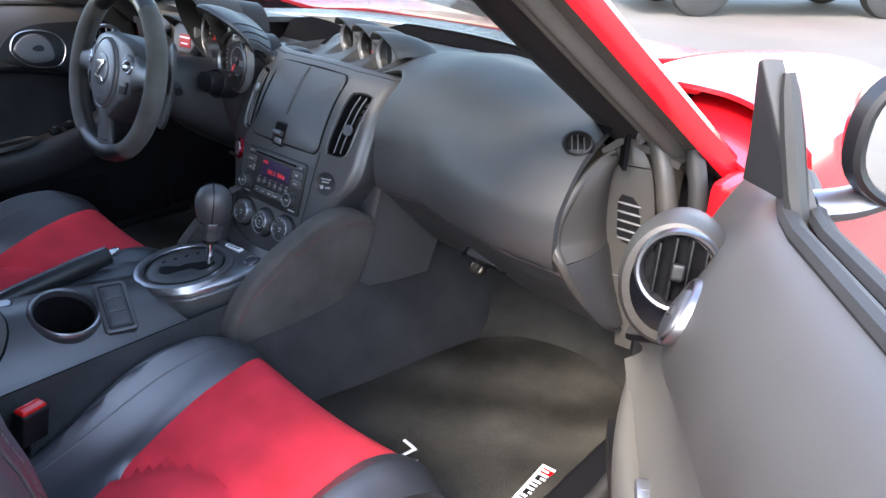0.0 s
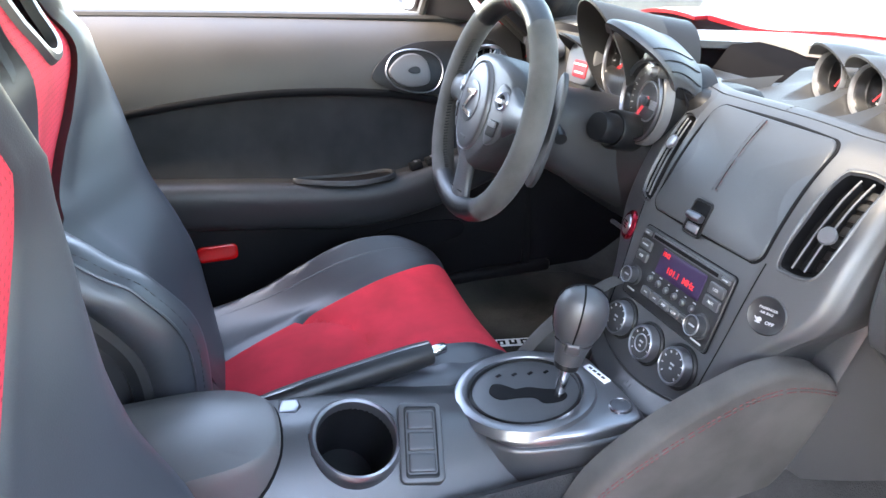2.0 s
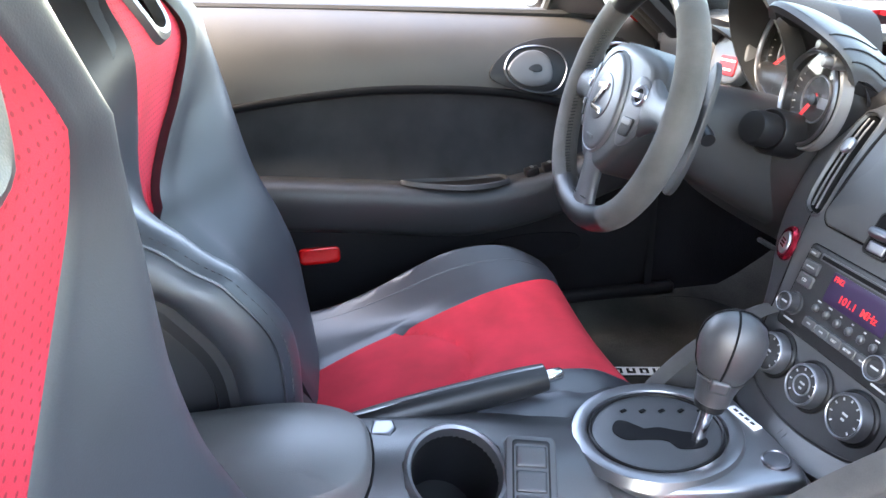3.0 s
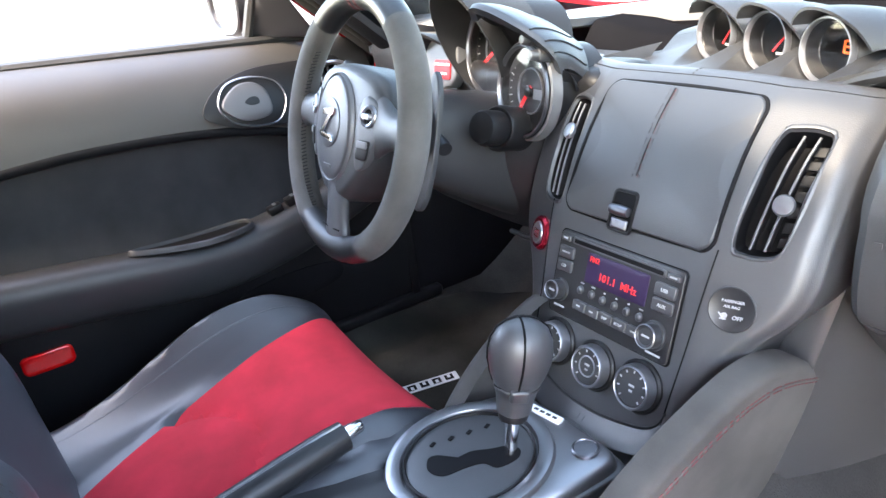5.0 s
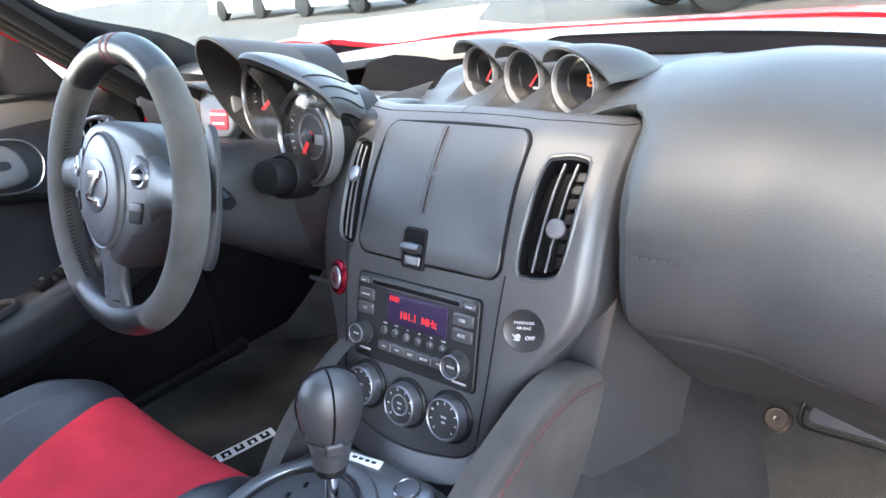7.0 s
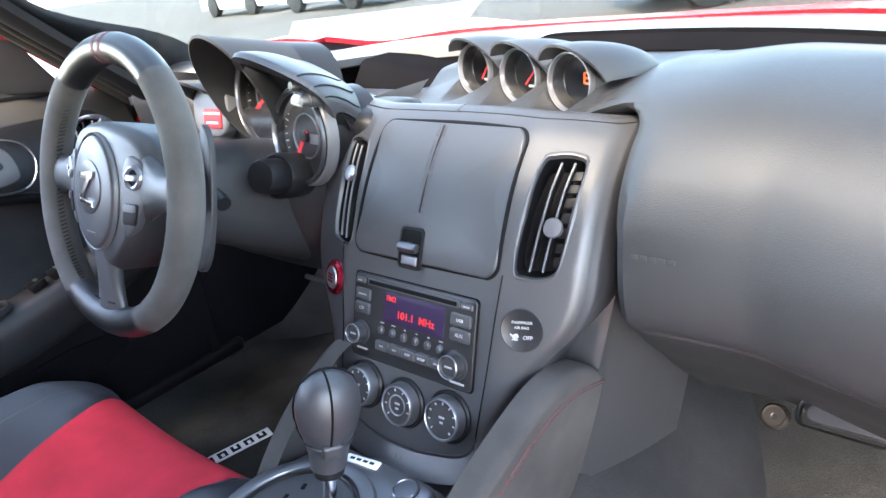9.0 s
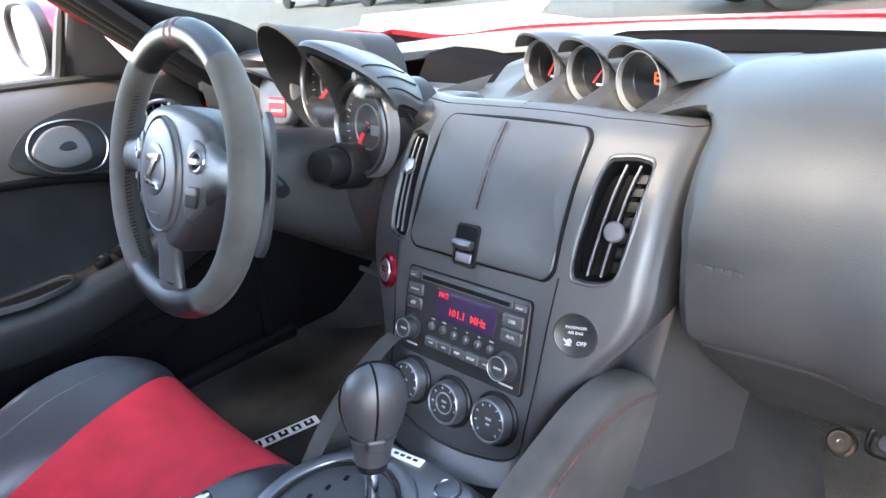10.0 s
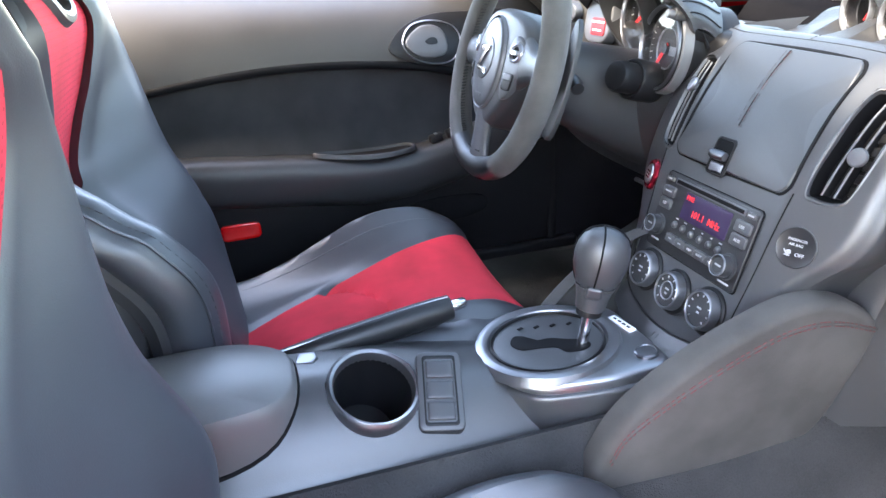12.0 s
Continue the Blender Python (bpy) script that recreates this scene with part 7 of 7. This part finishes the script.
    lathe(bm, vm_, [(0.0425, -0.03), (0.043, 0.002), (0.0405, 0.006), (0.0375, 0.005), (0.0355, 0.0), (0.0345, -0.012)], 40)
    if opened:
        pod_bm = bmesh.new()
        lathe(pod_bm, vm_ @ pose(-0.004, -0.016, 0), [(0.046, -0.150), (0.056, -0.090), (0.058, -0.050), (0.056, -0.022), (0.050, -0.008), (0.0415, -0.004)], 40, 1.0, 1.25, caps=False)
        # Pod coloured darker than the panel, offsetting the light on its upturned face.
        part("outlet_pod", pod_bm, CAP, door, "rounded grey end of the door panel")
    vent = part("air_outlet", bm, GUN if opened else SILVER, door, "round silver-ringed air outlet")
    bm = bmesh.new()
    lathe(bm, vm_, [(0.0345, -0.010), (0.001, -0.010)], 32)
    part("well", bm, DEEP, vent)
    for k in range(4):
        bm = bmesh.new()
        x = -0.0225 + 0.015 * k
        block(bm, vm_ @ pose(x, 0, 0.0, 0, 20, 0), (0.0022, 2 * math.sqrt(0.034**2 - x * x), 0.012), 0.0008)
        part("slat", bm, BLACK if opened or k % 2 else SILVER, vent)
    for k in () if opened else (-1, 0, 1):
        bm = bmesh.new()
        block(bm, vm_ @ pose(0, 0.016 * k, -0.004), (2 * math.sqrt(0.034**2 - (0.016 * k) ** 2), 0.002, 0.008), 0.0006)
        part("slat", bm, BLACK, vent)
    bm = bmesh.new()
    slab(bm, round_rect(0.014, 0.018, 0.003), on(vm_), 0.006, 0.014, 0.003)
    part("vent_tab", bm, BLACK if opened else GUN, vent)
    # map pocket and courtesy lamp
    bm = bmesh.new()
    shape = ring_spline([(-0.10, 0.016, 0), (0.0, 0.030, 0), (0.10, 0.020, 0), (0.10, -0.016, 0), (0.0, -0.030, 0), (-0.09, -0.016, 0)], 5)
    slab(bm, [(p.x, p.y) for p in shape], lambda a, b, h: W(0.724 - h, -0.17 + a, 0.525 + b), -0.002, 0.003, 0.001)
    part("map_pocket", bm, DEEP, door, "dark map pocket opening")
    bm = bmesh.new()
    slab(bm, round_rect(0.096, 0.040, 0.012), lambda a, b, h: W(0.732 - h, -0.600 + a, 0.549 + b), -0.004, 0.003, 0.001)
    lamp_base = part("lamp_socket", bm, DEEP, door)
    bm = bmesh.new()
    slab(bm, round_rect(0.082, 0.036, 0.010), lambda a, b, h: W(0.732 - h, -0.604 + a, 0.549 + b), 0.0, 0.012, 0.006)
    part("courtesy_lamp", bm, REDLENS, lamp_base, "red courtesy lamp lens")
    # outer skin, window seal, glass and mirror
    bm = sheet(lambda y, v: W(0.835 + 0.055 * math.sin(min(1, v * 1.6) * 1.57) - 0.02 * v, y, BELT(y) - 0.005 - (BELT(y) - 0.34) * v), lerp(-1.10, 0.13, 30), lerp(0, 1, 14), 0.006)
    part("outer_skin", bm, PAINT, door, "glossy red outer door skin")
    bm = bmesh.new()
    for x in (0.808, 0.832):
        tube(bm, [W(x, y, BELT(y) + 0.002) for y in lerp(-1.10, 0.02, 24)], 0.009, 8)
    part("window_seal", bm, RUBBER, door, "black rubber window seal")
    bm = bmesh.new()
    block(bm, m @ pose(side * 0.80, -1.105, 0.68), (0.13, 0.02, 0.68), 0.005)
    part("door_end", bm, PAINT, door)
    bm = bmesh.new()
    block(bm, m @ pose(side * 0.80, 0.11, 0.60), (0.12, 0.02, 0.46), 0.005)
    part("door_front", bm, BLACK, door)
    # triangular sail and mirror
    tri = [(-0.112, -0.004), (-0.05, -0.008), (0.005, -0.012), (-0.022, 0.034), (-0.050, 0.084), (-0.076, 0.134), (-0.082, 0.136), (-0.098, 0.06)]
    bm = bmesh.new()
    slab(bm, tri, lambda a, b, h: W(0.820 - h - 0.42 * (a + 0.115) - b * 0.30, a, BELT(a) + 0.88 * b + 0.010), -0.012, 0.006, 0.004)
    part("sail_trim", bm, DARKTRIM, door, "triangular sail trim at the mirror")
    for k in range(1):
        bm = bmesh.new()
        tube(bm, [W(0.816 + 0.018 * k - 0.27 * b, -0.120 - 0.004 * k + 0.26 * max(0.0, b), BELT(-0.12) + b) for b in lerp(-0.01, 0.118 - 0.008 * k, 8)], [0.010] * 6 + [0.009, 0.008, 0.005], 8)
        part("sail_seal", bm, RUBBER, door, "black rubber glass run")
    mc = m @ V((side * 0.955, -0.085, 1.055))
    rot = m.to_3x3().to_4x4()
    bm = bmesh.new()
    rows = []
    for s in lerp(0, 1, 10):
        w = 0.100 * math.sqrt(max(0.02, 1 - s**2.4))
        h = 0.066 * math.sqrt(max(0.02, 1 - s**2.4))
        rows.append([Matrix.Translation(mc) @ rot @ V((w * math.copysign(abs(math.cos(t)) ** 0.75, math.cos(t)), 0.105 * s - 0.02, h * math.copysign(abs(math.sin(t)) ** 0.75, math.sin(t)))) for t in lerp(0, 2 * math.pi, 32)[:-1]])
    loft(bm, rows, closed=True, caps=True)
    mir = part("mirror", bm, PAINT, door, "red door mirror with dark surround")
    bm = bmesh.new()
    sh = [(0.098 * math.copysign(abs(math.cos(t)) ** 0.75, math.cos(t)), 0.064 * math.copysign(abs(math.sin(t)) ** 0.75, math.sin(t))) for t in lerp(0, 2 * math.pi, 40)[:-1]]
    mm = Matrix.Translation(mc) @ rot @ pose(0, -0.020, 0, 90, 0, 0)
    hoop(bm, sh, on(mm), -0.010, 0.006, -0.012, 0.008)
    part("mirror_surround", bm, BLACK, mir)
    bm = bmesh.new()
    slab(bm, [(a * 0.92, b * 0.92) for a, b in sh], on(mm), -0.002, 0.002, 0.0005)
    mat = MIRROR
    part("mirror_glass", bm, mat, mir, "mirror glass")
    bm = bmesh.new()
    tube(bm, spline([m @ V((side * 0.84, -0.09, 0.985)), m @ V((side * 0.88, -0.085, 0.992)), m @ V((side * 0.94, -0.075, 1.02))], 4), 0.020, 12, flat=0.7)
    part("mirror_foot", bm, GUN, mir, "dark mirror foot")
    return door


MIRROR = material("mirror_glass", (0.9, 0.9, 0.9), 0.03, 1.0, vary=0.01, bump=0.0, spread=0.01)
door_panel(-1, Matrix.Identity(4), False)
HINGE = V((0.830, 0.111, 0))
door_panel(1, Matrix.Translation(HINGE) @ Matrix.Rotation(radians(34), 4, "Z") @ Matrix.Translation(V((-0.825, -0.22, 0))), True)


# ---- outside ----
GROUND = material("dusty_asphalt", (0.080, 0.072, 0.059), 0.92, vary=0.2, grain=60, bump=0.5, blotch=0.5, spread=0.05, depth=0.003, second=(0.105, 0.095, 0.078))
PAD = material("white_concrete", (0.30, 0.30, 0.29), 0.85, vary=0.1, grain=50, bump=0.4, blotch=1.2, spread=0.05, depth=0.003)
bm = bmesh.new()
bmesh.ops.create_grid(bm, x_segments=30, y_segments=30, size=700)
tagged(part("ground", bm, GROUND), "pale dusty sunlit forecourt", "ground", kind="structure")
bm = bmesh.new()
corners = [(-6.1, 4.3), (-4.4, 5.0), (-9.0, 12.0), (-13.5, 10.5)]
loft(bm, [[V((x, y, 0.005)) for x, y in corners[:2]], [V((x, y, 0.005)) for x, y in (corners[3], corners[2])]])
tagged(part("concrete_pad", bm, PAD), "white concrete strip set in the forecourt", "pavement", kind="structure")


def parked(name, label, m, paint, length, tall, wheel_r, base, category="car"):
    """A parked vehicle; local x runs along it, z up."""
    car = thing(name, label, category, m.translation)
    side_line = curve_at([(-0.5 * length, 0.62 * tall), (-0.46 * length, 0.70 * tall), (-0.30 * length, 0.72 * tall), (-0.22 * length, 0.98 * tall), (0.10 * length, tall), (0.24 * length, 0.70 * tall), (0.44 * length, 0.62 * tall), (0.5 * length, 0.50 * tall)])
    rows = []
    for x in lerp(-0.5 * length, 0.5 * length, 40):
        top, low, w = side_line(x), wheel_r * 0.75, 0.88
        for wx in (-base / 2, base / 2):
            d = abs(x - wx)
            if d < wheel_r * 1.22:
                low = max(low, wheel_r + math.sqrt((wheel_r * 1.22) ** 2 - d * d) - 0.02)
        ring = [(-w, low), (-w * 1.02, low + (top - low) * 0.3), (-w, min(top, 0.66 * tall) - 0.02), (-w * (0.74 if top > 0.8 * tall else 0.92), top - 0.03), (0, top), (w * (0.74 if top > 0.8 * tall else 0.92), top - 0.03), (w, min(top, 0.66 * tall) - 0.02), (w * 1.02, low + (top - low) * 0.3), (w, low)]
        rows.append([m @ V((x, y, z)) for y, z in ring])
    bm = bmesh.new()
    loft(bm, rows, closed=True, caps=True)
    part("body", bm, paint, car, angle=50)
    for s in (-1, 1):
        bm = bmesh.new()
        sheet(lambda u, v: m @ V((length * (-0.20 + 0.36 * u), s * (0.885 - 0.16 * v), tall * (0.68 + 0.24 * v))), lerp(0, 1, 8), lerp(0, 1, 3), 0.01, bm=bm)
        part("window", bm, BLACK, car)
        for wx in (-base / 2, base / 2):
            wmx = m @ pose(wx, s * 0.80, wheel_r, 90 * s, 0, 0)
            bm = bmesh.new()
            lathe(bm, wmx, [(wheel_r * 0.62, 0.10), (wheel_r * 0.68, 0.115), (wheel_r * 0.92, 0.11), (wheel_r, 0.07), (wheel_r, -0.10), (wheel_r * 0.9, -0.12)], 36)
            wh = part("wheel", bm, RUBBER, car, "black tyre on a bright rim")
            bm = bmesh.new()
            lathe(bm, wmx, [(wheel_r * 0.66, 0.112), (wheel_r * 0.60, 0.095), (wheel_r * 0.22, 0.085), (wheel_r * 0.18, 0.10), (0.001, 0.105)], 32)
            part("rim", bm, SILVER, wh)
            for q in range(6):
                bm = bmesh.new()
                t = q * math.pi / 3
                lathe(bm, wmx @ pose(wheel_r * 0.42 * math.cos(t), wheel_r * 0.42 * math.sin(t), 0.086), [(wheel_r * 0.10, 0), (wheel_r * 0.10, 0.006), (0.001, 0.006)], 12)
                part("rim_hole", bm, DEEP, wh)
    return car


PALE = material("white_car_paint", (0.78, 0.78, 0.77), 0.3, vary=0.03, bump=0.02, coat=0.8)
GREYCAR = material("silver_car_paint", (0.45, 0.46, 0.47), 0.3, 0.5, vary=0.03, bump=0.02, coat=0.8)
w0, w1 = V((-2.82, 8.40, 0)), V((-1.05, 10.20, 0))
ang = math.degrees(math.atan2((w1 - w0).y, (w1 - w0).x))
mid = (w0 + w1) / 2
tm = pose(mid.x, mid.y, 0, 0, 0, ang) @ pose(0, 0.86, 0)
parked("off_road_truck", "red off-road truck with chrome wheels, parked across the forecourt", tm, PAINT, 4.2, 1.85, 0.40, 2.52, "truck")
parked("parked_car", "white car parked at the far side of the forecourt", pose(-20.5, 14.6, 0, 0, 0, -8), PALE, 4.5, 1.45, 0.33, 2.7)
parked("parked_car", "silver car parked at the far side of the forecourt", pose(-14.6, 13.4, 0, 0, 0, -8), GREYCAR, 4.5, 1.45, 0.33, 2.7)
# translucent notice on the windscreen
FILM = material("grey_notice_film", (0.42, 0.42, 0.42), 0.6, vary=0.15, grain=40, bump=0.05, blotch=20)
FILM.node_tree.nodes["Principled BSDF"].inputs["Alpha"].default_value = 0.45
notice = thing("window_notice", "pale translucent printed notice stuck inside the windscreen", "sticker", screen(0.55, 0.5))
bm = sheet(lambda u, v: screen(u, v) - V((0, 0.004, 0.008)), lerp(0.24, 0.86, 10), lerp(0.30, 0.75, 8), 0.0006)
part("film", bm, FILM, notice)
SMEAR = material("faint_print", (0.20, 0.20, 0.20), 0.7, vary=0.1, bump=0.05)
SMEAR.node_tree.nodes["Principled BSDF"].inputs["Alpha"].default_value = 0.30
for k in range(4):
    bm = sheet(lambda u, v: screen(u, v + 0.012 * math.sin(9 * u + k)) - V((0, 0.005, 0.010)), lerp(0.40 + 0.03 * (k % 2), 0.70 - 0.07 * (k % 3), 12), lerp(0.44 + 0.05 * k, 0.452 + 0.05 * k, 2), 0.0005)
    part("print_bar", bm, SMEAR, notice)
